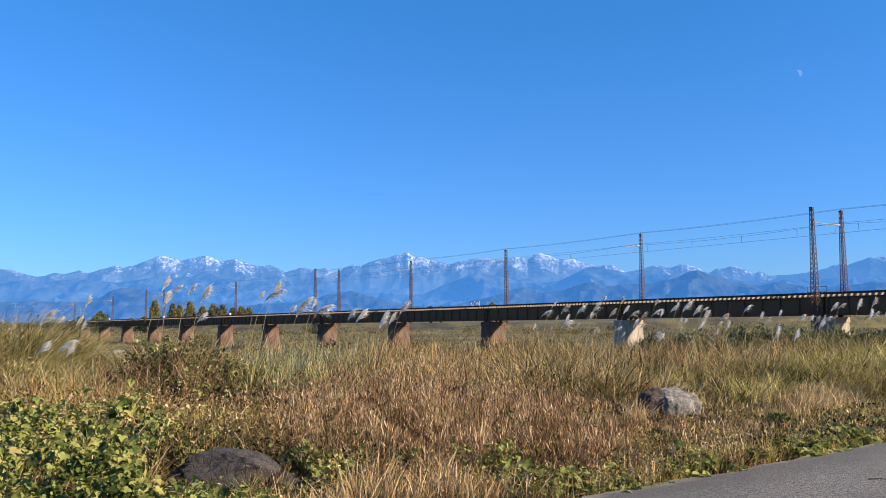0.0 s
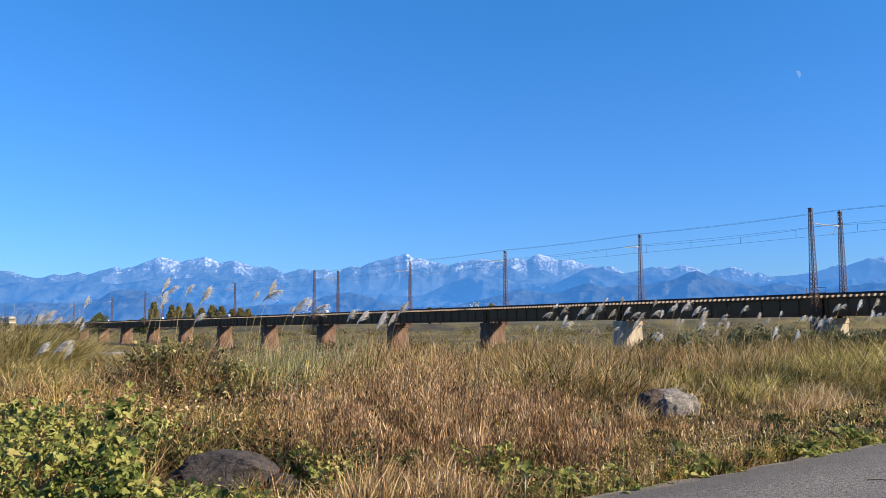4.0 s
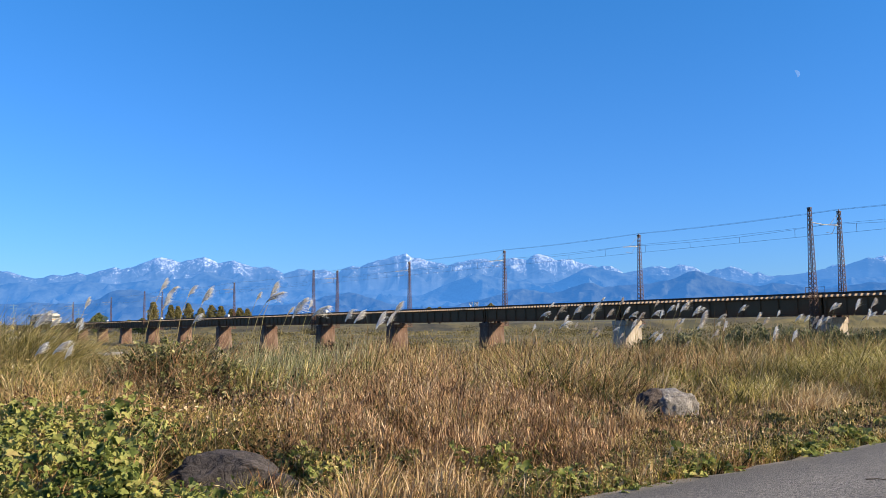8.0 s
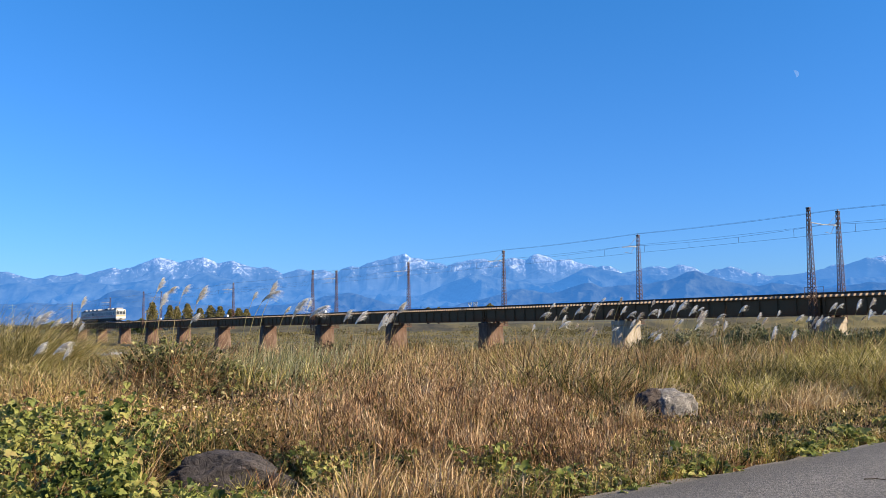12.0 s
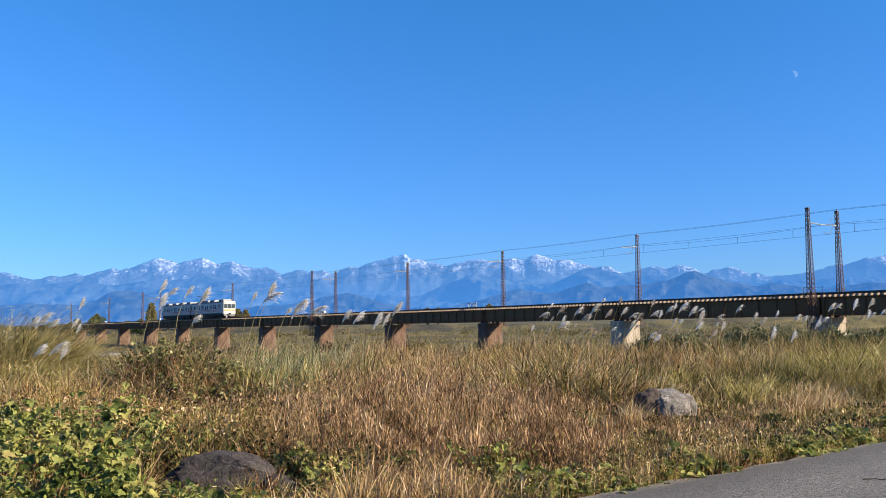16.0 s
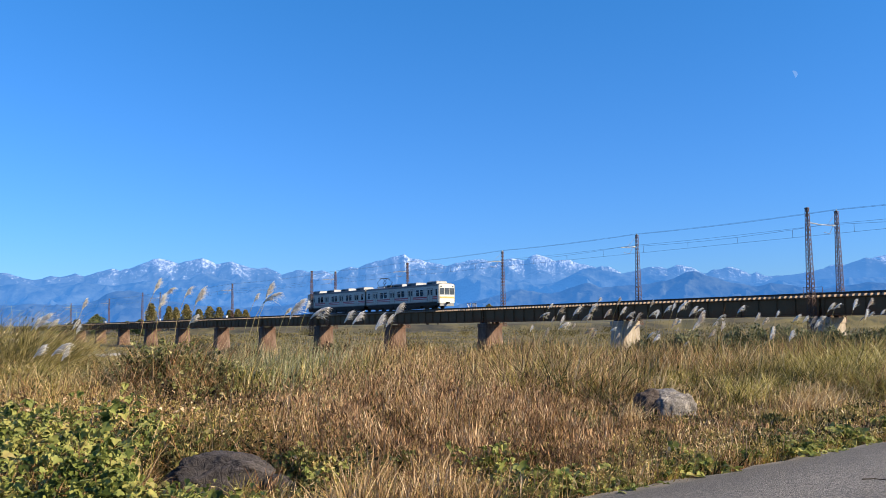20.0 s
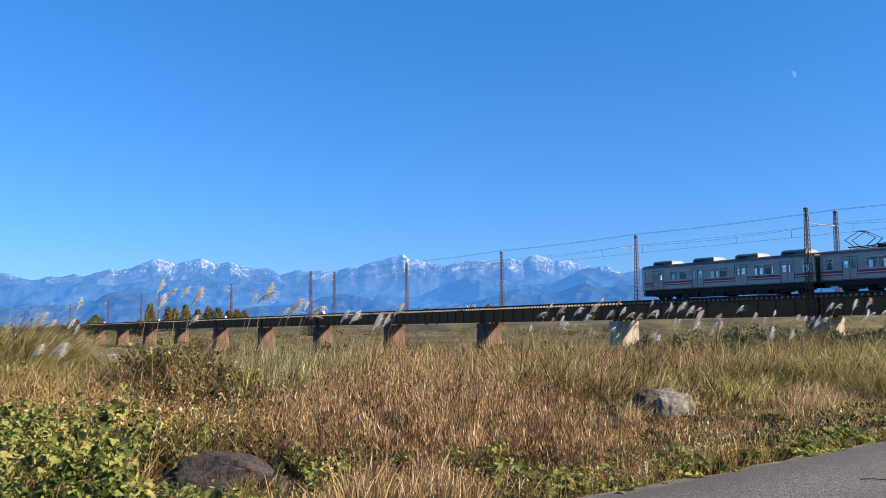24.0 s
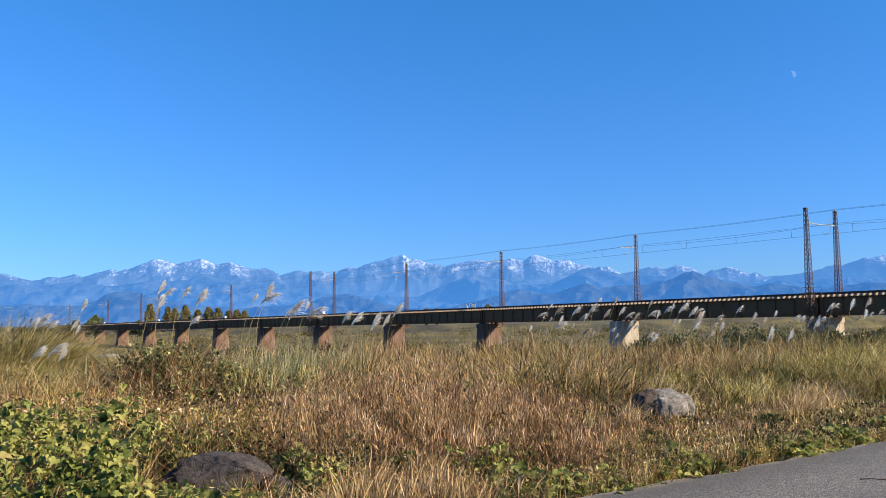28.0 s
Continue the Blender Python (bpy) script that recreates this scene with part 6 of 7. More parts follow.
    leaves("vine_leaves", "broad green and yellowing creeping vine leaves", 36000, vines_at, 0.05, 0.95, 0.068, M_VINE, 6.5, 16, -0.60, -0.02)
    sow("dry_grass", "thin dry stems standing through the vines", "grass", 14000, vines_at, (0.35, 1.0), 0.0055, M_CURL, d0=8, d1=14, u0=-0.58, u1=-0.1, bend=(0.1, 1.2), spread=2.0)
    leaves("withered_leaves", "curled brown dead leaves over the vines", 8000, lambda x, y, u, q: np.clip(left(u, -0.12, 0.2) * (2.6 * patches(x, y, 2.4, 1.0) - 0.8), 0, 0.8), 0.05, 0.95, 0.030, M_HUSK, 10, 18, -0.60, 0.0)
    leaves("vine_leaves", "small creeping leaves along the path edge", 9000, lambda x, y, u, q: np.clip(smooth01((0.7 - q) / 0.6) * (3.4 * patches(x, y, 1.9, 5.0) - 1.6), 0, 0.7), 0.03, 0.30, 0.06, M_VINE, 7, 24, -0.12, 0.62)
    near_spot = lambda spots, top: lambda x, y, u, q: np.clip(sum(np.exp(-((x - a) ** 2 + (y - b) ** 2) / (c * c)) for a, b, c in spots) * top, 0, top)
    leaves("vine_leaves", "clumps of broad yellow-green vine leaves creeping onto the path", 34000, near_spot(EDGE_SPOTS, 0.40), 0.03, 0.46, 0.094, M_VINE, 7.5, 14, 0.02, 0.56)
    leaves("vine_leaves", "patches of green vine leaves climbing through dry grass", 15000, near_spot(VINE_SPOTS, 0.9), 0.05, 0.55, 0.060, M_VINE, 8, 16, -0.22, 0.55)


def bush(name, label, x, y, wide, deep, tall, leaves, size, mat, stalks, stalk_mat, seed, bend=(0.05, 0.5), blade=0.008, broad=0):
    """A leafy clump: leaves on a ragged dome and stalks through it."""
    r = np.random.default_rng(seed)
    o = thing(name, label, "bush" if leaves else "grass", pose(x, y, float(ground_z(x, y)) - 0.03), "clumps in the field")
    if leaves:
        v = r.normal(size=(leaves, 3))
        v /= np.linalg.norm(v, axis=1)[:, None]
        k = r.random(leaves) ** 0.4 * (0.75 + 0.3 * np.sin(v[:, 0] * 5 + seed) * np.sin(v[:, 2] * 6 + v[:, 1] * 4))
        c = v * k[:, None] * np.array([wide / 2, deep / 2, tall * 0.62])
        c[:, 2] = np.abs(c[:, 2] + tall * 0.33)
        tagged(put("foliage", fleck_mesh("foliage", c, size * r.uniform(0.5, 1.5, leaves), mat, 0.5, 0.30), o), kind="stuff")
    if broad:
        v = r.normal(size=(broad // 3, 3))
        v[:, 2] = np.abs(v[:, 2]) - 0.15
        v /= np.linalg.norm(v, axis=1)[:, None]
        k = 0.88 + 0.22 * np.sin(v[:, 0] * 7 + seed) * np.sin(v[:, 2] * 6 + v[:, 1] * 5)
        c = np.repeat(v * k[:, None] * np.array([wide / 2, deep / 2, tall * 0.62]), 3, axis=0)
        c[:, 2] = np.abs(c[:, 2] + tall * 0.33)
        tagged(put("broad_leaves", leaf_mesh("broad_leaves", c, r.uniform(0.03, 0.075, len(c)), M_BRAMBLE), o), kind="stuff")
    if stalks:
        loose = 3.0 if not leaves and stalks > 200 else 5.0
        root = np.stack([r.normal(0, wide / loose, stalks), r.normal(0, deep / loose, stalks), np.zeros(stalks)], -1)
        tagged(put("grass_mass", blade_mesh("grass_mass", root, tall * r.uniform(0.35, 1.15, stalks), np.full(stalks, blade + 0.0003 * y), r.uniform(0, math.pi, stalks), r.normal(0, 1.5, stalks), r.uniform(*bend, stalks), (0.8, 1.0, 0.7), stalk_mat), o), kind="stuff")
    return o


def bushes():
    made = []
    dark, tuft = "dark green bramble bush in the dry grass", "upright tuft of bleached straw-coloured grass"
    leafy_mound = "tangled bramble mound of green and yellowing leaves"
    for k, (x, y, w, t, n, mat) in enumerate(((-5.55, 17.4, 2.2, 1.62, 5000, M_WEED), (-5.40, 17.0, 2.3, 1.72, 11000, M_OLIVE), (-6.1, 18.0, 1.4, 1.25, 4600, M_OLIVE), (-4.6, 17.4, 1.6, 1.50, 6500, M_OLIVE), (-4.9, 16.6, 1.3, 0.95, 3000, M_WEED))):
        bush("bramble", leafy_mound, x, y, w, w * 0.65, t, int(n * 0.9), 0.065, (mat, M_WEED)[k % 2], 1300, (M_SEDGE, M_CURL, M_REED)[k % 3], 1 + k, (0.3, 1.45), 0.008, 1100)
    for k, (x, y, w, t, n, mat) in enumerate(((-4.0, 16.9, 1.2, 1.30, 3000, M_WEED), (-3.4, 16.6, 1.1, 1.12, 2600, M_WEED), (-2.8, 16.3, 1.0, 1.02, 2200, M_WEED), (-3.2, 16.2, 1.1, 0.95, 2200, M_OLIVE), (-4.2, 16.2, 1.0, 0.9, 1800, M_DRY), (-2.6, 15.9, 0.8, 0.85, 1600, M_DRY), (-3.9, 15.9, 0.9, 0.98, 2200, M_LEAF_AND_SHADE), (-3.2, 15.7, 0.8, 0.92, 1900, M_LEAF_AND_SHADE), (-5.0, 16.0, 1.0, 1.05, 2200, M_LEAF_AND_SHADE))):
        bush("bramble", "dark withered bush in the dry grass", x, y, w, 0.8, t, n, 0.06, mat, 160, M_DRY, 300 + k, (0.2, 0.9), 0.006, 500)
    for k, (x, y, w, t) in enumerate(((-3.25, 17.2, 0.8, 1.2), (-2.85, 17.6, 0.8, 1.3), (-2.5, 18.2, 0.8, 1.25), (-2.1, 19.6, 0.9, 1.25), (-3.4, 18.6, 0.9, 1.35), (-3.55, 16.3, 0.7, 1.25), (-2.9, 16.0, 0.6, 1.1))):
        made.append(bush("reed_tuft", "upright grey-green broad-bladed reed tuft", x, y, w, w * 0.8, t, 0, 0.05, M_SEDGE, 240, (M_SEDGE, M_FRESH)[k % 2], 260 + k, (0.08, 0.8), 0.014))
    for k, (x, y, w, t) in enumerate(((6.15, 18.0, 1.0, 0.95), (6.6, 18.6, 0.8, 0.9), (9.6, 21.0, 1.3, 1.65), (10.6, 21.3, 1.3, 1.75), (10.1, 20.2, 1.1, 1.5), (8.7, 21.5, 0.9, 1.35), (5.0, 20.2, 0.9, 0.8), (3.9, 19.0, 0.8, 0.8), (7.6, 18.6, 0.9, 0.6), (-6.6, 14.6, 1.1, 1.0), (-7.6, 16.4, 1.3, 1.3))):
        made.append(bush("grass_clump", "arching yellow-green pampas leaves in a clump", x, y, w, w * 0.8, t, 0, 0.05, M_FRESH, int(420 * w), M_FRESH, 200 + k, (0.3, 1.25), 0.012))
    for k, (x, y, w, t) in enumerate(((9.3, 20.6, 1.1, 0.95), (10.4, 20.8, 1.2, 1.0), (8.4, 20.9, 1.0, 0.85), (5.6, 19.8, 0.7, 0.7), (7.2, 20.4, 0.8, 0.75))):
        made.append(bush("grass_clump", "dark green tangled grass at the foot of the pampas", x, y, w, w * 0.7, t, 0, 0.05, M_WEED, int(360 * w), M_WEED, 560 + k, (0.3, 1.4), 0.010))
    for k, (x, y, w, t) in enumerate(((6.35, 16.5, 0.9, 0.70), (6.9, 17.0, 1.1, 0.80), (7.4, 17.6, 1.0, 0.72), (3.0, 14.6, 0.6, 0.6), (9.2, 18.9, 0.6, 0.38))):
        made.append(bush("grass_clump", "golden dry grass clump", x, y, w, w * 0.8, t, 0, 0.05, M_GOLD, int(300 * w), M_GOLD, 240 + k, (0.1, 1.1), 0.0055))
    for k, (x, y, w, t) in enumerate(((-5.9, 16.5, 0.9, 1.45), (-5.2, 16.3, 1.0, 1.5), (-4.6, 16.2, 0.9, 1.4), (-4.0, 16.0, 0.9, 1.2), (-3.0, 15.8, 0.8, 1.05), (-5.6, 15.8, 1.0, 1.0))):
        made.append(bush("grass_clump", "pale arching dead grass through the bramble", x, y, w, w * 0.6, t, 0, 0.05, M_CURL, 210, (M_CURL, M_STRAW, M_REED)[k % 3], 440 + k, (0.2, 1.4), 0.007))
    made.append(bush("reed_tuft", "tall green reed tuft", -3.9, 20.6, 1.7, 1.0, 1.55, 0, 0.05, M_SEDGE, 800, M_SEDGE, 5))
    made.append(bush("reed_tuft", "tall green reed tuft", -2.7, 22.6, 1.3, 1.0, 1.5, 0, 0.05, M_SEDGE, 550, M_SEDGE, 6))
    for i, (x, y, t, n) in enumerate(((-0.82, 9.9, 0.78, 90), (-0.72, 9.85, 0.6, 50), (0.28, 10.2, 0.85, 60), (0.05, 10.9, 0.7, 60), (0.62, 12.6, 0.8, 80), (2.3, 12.9, 0.5, 90), (1.6, 14.2, 0.85, 90), (-0.4, 13.5, 0.85, 90), (-4.9, 13.2, 0.9, 70))):
        made.append(bush("grass_tuft", tuft, x, y, 0.16 if n < 200 else 0.9, 0.16 if n < 200 else 0.3, t, 0, 0.05, M_STRAW, n, M_STRAW, 30 + i, (0.02, 0.3)))
    for i, (x, y, w, t) in enumerate(((-2.02, 8.88, 0.28, 0.36), (-1.82, 8.86, 0.24, 0.40), (-1.66, 8.9, 0.26, 0.34), (-2.75, 8.9, 0.24, 0.26))):
        made.append(bush("grass_tuft", "thin green and straw grass before the dark boulder", x, y, w, 0.2, t, 0, 0.05, M_FRESH, 70, (M_FRESH, M_CURL)[i % 2], 340 + i, (0.2, 1.2), 0.005))
    for i, (x, y, w, t) in enumerate(((-1.85, 15.0, 0.6, 0.85), (-1.0, 15.3, 0.5, 0.80), (-0.35, 14.4, 0.6, 0.75), (0.35, 15.6, 0.5, 0.85), (1.2, 17.0, 0.7, 0.85), (2.5, 19.0, 0.8, 0.90), (4.1, 20.2, 0.9, 0.85), (5.3, 21.0, 0.9, 0.95), (3.2, 23.0, 1.0, 1.05), (0.4, 22.0, 0.9, 1.0), (-0.6, 18.6, 0.7, 0.95), (6.9, 19.6, 0.9, 0.75), (2.0, 13.6, 0.5, 0.50), (-2.2, 12.6, 0.5, 0.62), (0.9, 12.2, 0.5, 0.60))):
        made.append(bush("grass_clump", "fresh green shoots standing in the dry grass", x, y, w, w * 0.7, t, 0, 0.05, M_SEDGE, 230, (M_SEDGE, M_GREEN, M_FRESH)[i % 3], 400 + i, (0.05, 0.8), 0.0065))
    for i, (u, y, w, t) in enumerate(((0.150, 33.0, 1.3, 1.1), (0.163, 34.0, 1.4, 1.2), (0.176, 33.0, 1.3, 1.05), (0.413, 33.0, 1.4, 0.85), (0.462, 33.0, 1.5, 0.95))):
        made.append(bush("grass_clump", "tangled grey-green grass before the bridge pier", u * y, y, w, w * 0.7, t, 0, 0.05, M_SEDGE, 380, (M_SEDGE, M_FRESH, M_REED)[i % 3], 470 + i, (0.15, 1.2), 0.012))
    for i, (x, y, w, t) in enumerate(CLUMPS):
        bush("weed_clump", "leafy green weed clump in the grass", x, y, w, w * 0.8, t, int(1100 + 1100 * w), 0.06, M_VINE if i < 6 else (M_WEED, M_OLIVE)[i % 2], 90, M_GREEN, 60 + i, (0.1, 1.0))
    for i, (x, y, w, t) in enumerate(((11.4, 35.0, 2.4, 1.75), (12.6, 35.6, 2.6, 1.85), (13.9, 36.0, 2.6, 1.9), (15.0, 36.5, 2.4, 1.75), (18.2, 38.0, 2.4, 1.7), (9.9, 36.5, 2.2, 1.75), (8.4, 37.0, 2.0, 1.5), (16.4, 37.5, 2.4, 1.9), (19.6, 38.5, 2.6, 1.9), (4.6, 37.0, 1.8, 1.3), (2.6, 37.5, 1.8, 1.3))):
        bush("bramble", "grey-green bush on the slope below the bridge", x, y, w, w * 0.7, t, 8000, 0.105, M_SAGE, 90, M_REED, 80 + i, (0.2, 0.9))
    for i, (x, y, w, t, mat) in enumerate(((-10.8, 21.6, 2.0, 2.5, M_OLIVE), (-10.15, 21.2, 1.3, 2.25, M_REED), (-11.6, 22.2, 2.2, 2.65, M_REED), (-10.2, 19.8, 1.7, 1.75, M_OLIVE), (-9.2, 18.8, 1.5, 1.30, M_REED), (-9.9, 22.6, 1.1, 1.95, M_OLIVE), (-8.6, 17.6, 1.3, 1.05, M_OLIVE))):
        bush("bramble", "tangled olive mound of bent reeds and weeds", x, y, w, w * 0.7, t, 1400, 0.05, mat, 2900, (M_REED, M_FRESH, M_OLIVE)[i % 3], 140 + i, (0.5, 1.6), 0.006)
    for i in range(30):
        u, y, w = 0.14 + 0.37 * ((i * 0.618) % 1), 17.5 + 9.0 * ((i * 0.381 + 0.1) % 1), 0.7 + 0.6 * ((i * 0.27) % 1)
        made.append(bush("grass_clump", "tangled grey-green weeds in the olive grass", u * y, y, w, w * 0.7, 0.40 + 0.028 * y + 0.22 * ((i * 0.71) % 1), 0, 0.05, M_WEED, 420, (M_CURL, M_FRESH, M_REED, M_DRY, M_OLIVE)[i % 5], 500 + i, (0.3, 1.5), 0.009))
    for i, (x, y, w, t) in enumerate(((11.3, 24.5, 1.5, 1.35), (12.3, 25.3, 1.6, 1.45), (10.3, 25.4, 1.2, 1.15), (11.9, 23.4, 1.3, 1.2), (6.9, 22.6, 1.0, 0.95), (8.0, 24.0, 1.0, 0.95), (4.7, 23.4, 0.9, 0.9))):
        made.append(bush("grass_clump", "yellow-green arching pampas leaves in a clump", x, y, w, w * 0.8, t, 0, 0.05, M_FRESH, int(330 * w), M_FRESH, 540 + i, (0.4, 1.5), 0.017))
    for i, (x, y, w, t) in enumerate(((-4.6, 34.0, 1.5, 1.55), (-3.7, 33.5, 1.3, 1.40), (-7.8, 36.0, 1.2, 1.2), (-12.2, 28.6, 1.1, 2.15), (-11.7, 27.6, 0.8, 1.75))):
        bush("bramble", "dark withered bush on the slope below the bridge", x, y, w, w * 0.7, t, 4500, 0.09, M_LEAF_AND_SHADE, 60, M_DRY, 120 + i, (0.2, 0.9))
    return made


# ---------------------------------------------------------------- pampas plumes
def plume_meshes(seed, mat):
    """A plume: fine strands off a nodding axis, combed to one side by the wind."""
    r = np.random.default_rng(seed)
    n = 230
    t = r.random(n) ** 0.85
    nod = (0.05, 0.10, 0.16, 0.20, 0.08)[seed % 5]
    length = 0.24 + 0.05 * r.random()
    root = np.stack([nod * t ** 1.6 + r.normal(0, 0.005, n), r.normal(0, 0.005, n), length * t * (1 - 0.35 * nod * t)], -1)
    low, high = ((0.35, 0.9), (0.6, 1.15), (0.75, 1.3), (0.9, 1.4), (0.5, 1.1))[seed % 5]
    return blade_mesh("plume", root, r.uniform(0.12, 0.26, n) * (1.15 - 0.5 * t), np.full(n, 0.0115), r.uniform(0, math.pi, n), r.normal(0.0, 0.35, n), r.uniform(low, high, n), (0.7, 1.2, 1.1), mat)


def pampas():
    """Plumes on long stems: sideways over forwards, forwards, height, lean."""
    plumes = [plume_meshes(20 + i, M_PLUME) for i in range(5)]
    ripe = [plume_meshes(20 + i, M_RIPE) for i in range(5)]
    stems = []
    for i in range(5):
        s = Solid()
        s.tube([(0, 0, 0), (0.02, 0, 0.5), (0.06, 0.01, 0.85), (0.12, 0.0, 1.0)], [0.0042, 0.0036, 0.0028, 0.0020], 5)
        stems.append(s.mesh("stem", M_STEM))
    leaf = blade_mesh("leaf", np.array([[0, 0, 0.1], [0, 0, 0.2], [0, 0, 0.35], [0, 0, 0.02]]), np.array([0.9, 0.8, 0.6, 1.0]), np.full(4, 0.013), np.array([0.3, 1.9, 1.0, 2.5]), np.array([0.2, 3.4, 1.2, 5.0]), np.array([0.6, 0.7, 0.8, 0.5]), (0.8, 1.0, 0.7), M_REED)
    made = []
    # sideways over forwards, height over forwards seen from the eye
    left_heads = ((-0.323, 0.0487), (-0.315, 0.0422), (-0.320, 0.0275), (-0.294, 0.0413), (-0.278, 0.0328), (-0.284, 0.0136), (-0.199, 0.0396), (-0.214, 0.0372), (-0.205, 0.0377), (-0.179, 0.0207), (-0.171, 0.0174), (-0.155, 0.0256), (-0.151, 0.0191), (-0.409, 0.0299), (-0.462, 0.0106), (-0.414, 0.0017), (-0.443, -0.0217), (-0.430, -0.0269), (-0.112, 0.0109), (-0.101, 0.0140), (-0.054, 0.0192), (-0.076, 0.0073), (-0.065, 0.0072))
    middle_heads = ((0.108, 0.0148), (0.120, 0.0255), (0.129, 0.0158), (0.122, 0.0095), (0.130, 0.0017), (0.099, -0.0012), (0.148, 0.0175), (0.147, 0.0008), (0.156, 0.0103), (0.164, 0.0102), (0.166, 0.0166), (0.177, 0.0312), (0.184, 0.0138), (0.198, 0.0278), (0.201, 0.0162), (0.208, 0.0129), (0.210, 0.0001), (0.219, 0.0083), (0.235, 0.0235), (0.233, 0.0139), (0.243, 0.0119), (0.251, 0.0188), (0.196, -0.0107), (0.158, -0.0057))
    right_heads = ((0.260, 0.0206), (0.267, 0.0186), (0.264, 0.0058), (0.258, -0.0005), (0.262, -0.0063), (0.278, 0.0140), (0.289, 0.0203), (0.289, 0.0107), (0.269, -0.0212), (0.287, 0.0043), (0.308, 0.0092), (0.315, -0.0037), (0.333, 0.0166), (0.351, 0.0067), (0.360, 0.0021), (0.375, 0.0116), (0.396, 0.0062), (0.407, 0.0061), (0.414, 0.0015), (0.426, 0.0071), (0.435, 0.0166), (0.443, 0.0197), (0.465, 0.0182), (0.470, 0.0066), (0.482, 0.0212), (0.482, 0.0097), (0.478, 0.0071), (0.496, 0.0127), (0.502, 0.0081), (0.369, -0.0159), (0.392, -0.0162))
    r = random.Random(44)
    banks = []
    for heads, d0, d1 in ((left_heads, 17, 23), (middle_heads, 25, 33), (right_heads, 25, 33)):
        for u, rise in heads:
            d = min(r.uniform(d0, d1), 0.98 / max(rise, 0.001))
            banks.append((u, d, EYE + rise * d, r.choice((1, 2, 4, 6, 8, 10))))
    strewn = [(r.choice((r.uniform(0.10, 0.30), r.uniform(0.22, 0.52))), r.uniform(24, 34), r.uniform(1.15, 1.75), r.uniform(0, 14)) for _ in range(16)]
    strewn += [(r.uniform(-0.50, -0.40), r.uniform(18, 25), r.uniform(1.0, 1.8), r.uniform(8, 22)) for _ in range(6)]
    for i, (u, d, top, lean) in enumerate(banks + strewn):
        y = d
        length = top - float(ground_z(u * d, d)) - 0.03
        x = u * d - length * (0.096 + math.sin(radians(lean))) - 0.08
        z = float(ground_z(x, y))
        home = pose(x, y, z - 0.05, 0, lean, 0) @ pose(0, 0, 0, 0, 0, 15 * math.sin(i * 2.4))
        o = thing("pampas_grass", "feathery cream pampas plume on a thin bent stem", "pampas grass", home, "pampas plumes")
        st = put("stem", stems[i % 5], o, "", Matrix.Diagonal((length * 0.8, 1, length, 1)))
        browned = u > 0 and i % 5 < 2
        put("plume", (ripe if browned else plumes)[(i * 7 // 3) % 5], o, "browned feathery seed plume" if browned else "cream feathery seed plume", pose(0.12 * length * 0.8, 0, length) @ pose(0, 0, 0, 0, 3 + 8 * math.sin(i * 1.7), 0) @ Matrix.Scale((0.95 if u < 0 else 0.84) * (1 + 0.3 * math.sin(i * 3.3)), 4))
        put("leaf", leaf, o, "", Matrix.Diagonal((1, 1, length / 1.6, 1)))
        made.append((o, home, i))
    return made


# ---------------------------------------------------------------- rocks
def boulder(name, label, mat, x, y, size, sink, seed, squash, turn=0.0, faces=11):
    bm = bmesh.new()
    bmesh.ops.create_icosphere(bm, subdivisions=5, radius=1.0)
    r = random.Random(seed * 31)
    cuts = [(Vector((r.gauss(0, 1), r.gauss(0, 1), r.gauss(0.25, 0.8))).normalized(), r.uniform(0.62, 0.86)) for _ in range(faces)]
    for v in bm.verts:
        p = v.co.copy()
        k = 1.0 + 0.06 * (abs(noise.noise(p * 3.3 + Vector((seed, seed, 0)))) - 0.3) + 0.22 * noise.noise(p * 1.1 + Vector((seed, 0, 0))) + 0.10 * noise.noise(p * 2.6 + Vector((0, seed, 0))) + 0.06 * noise.noise(p * 7 + Vector((0, 0, seed))) + 0.03 * noise.noise(p * 19) - 0.045 * max(0.0, 0.10 - abs(noise.noise(p * 2.2 + Vector((seed, 5, seed))))) / 0.10
        for n, d in cuts:
            over = p.dot(n) - d
            if over > 0:
                p -= n * over * 0.93
        q = Vector((math.copysign(abs(p.x) ** squash, p.x), math.copysign(abs(p.y) ** squash, p.y), math.copysign(abs(p.z) ** squash, p.z))) * k
        v.co = Vector((q.x * size[0], q.y * size[1], q.z * size[2]))
    me = bpy.data.meshes.new(name)
    bm.to_mesh(me)
    bm.free()
    me.materials.append(mat)
    me.shade_smooth()
    thing(name, label, "rock", pose(x, y, float(ground_z(x, y)) + sink, 0, 0, turn), "boulders in the grass", data=me)


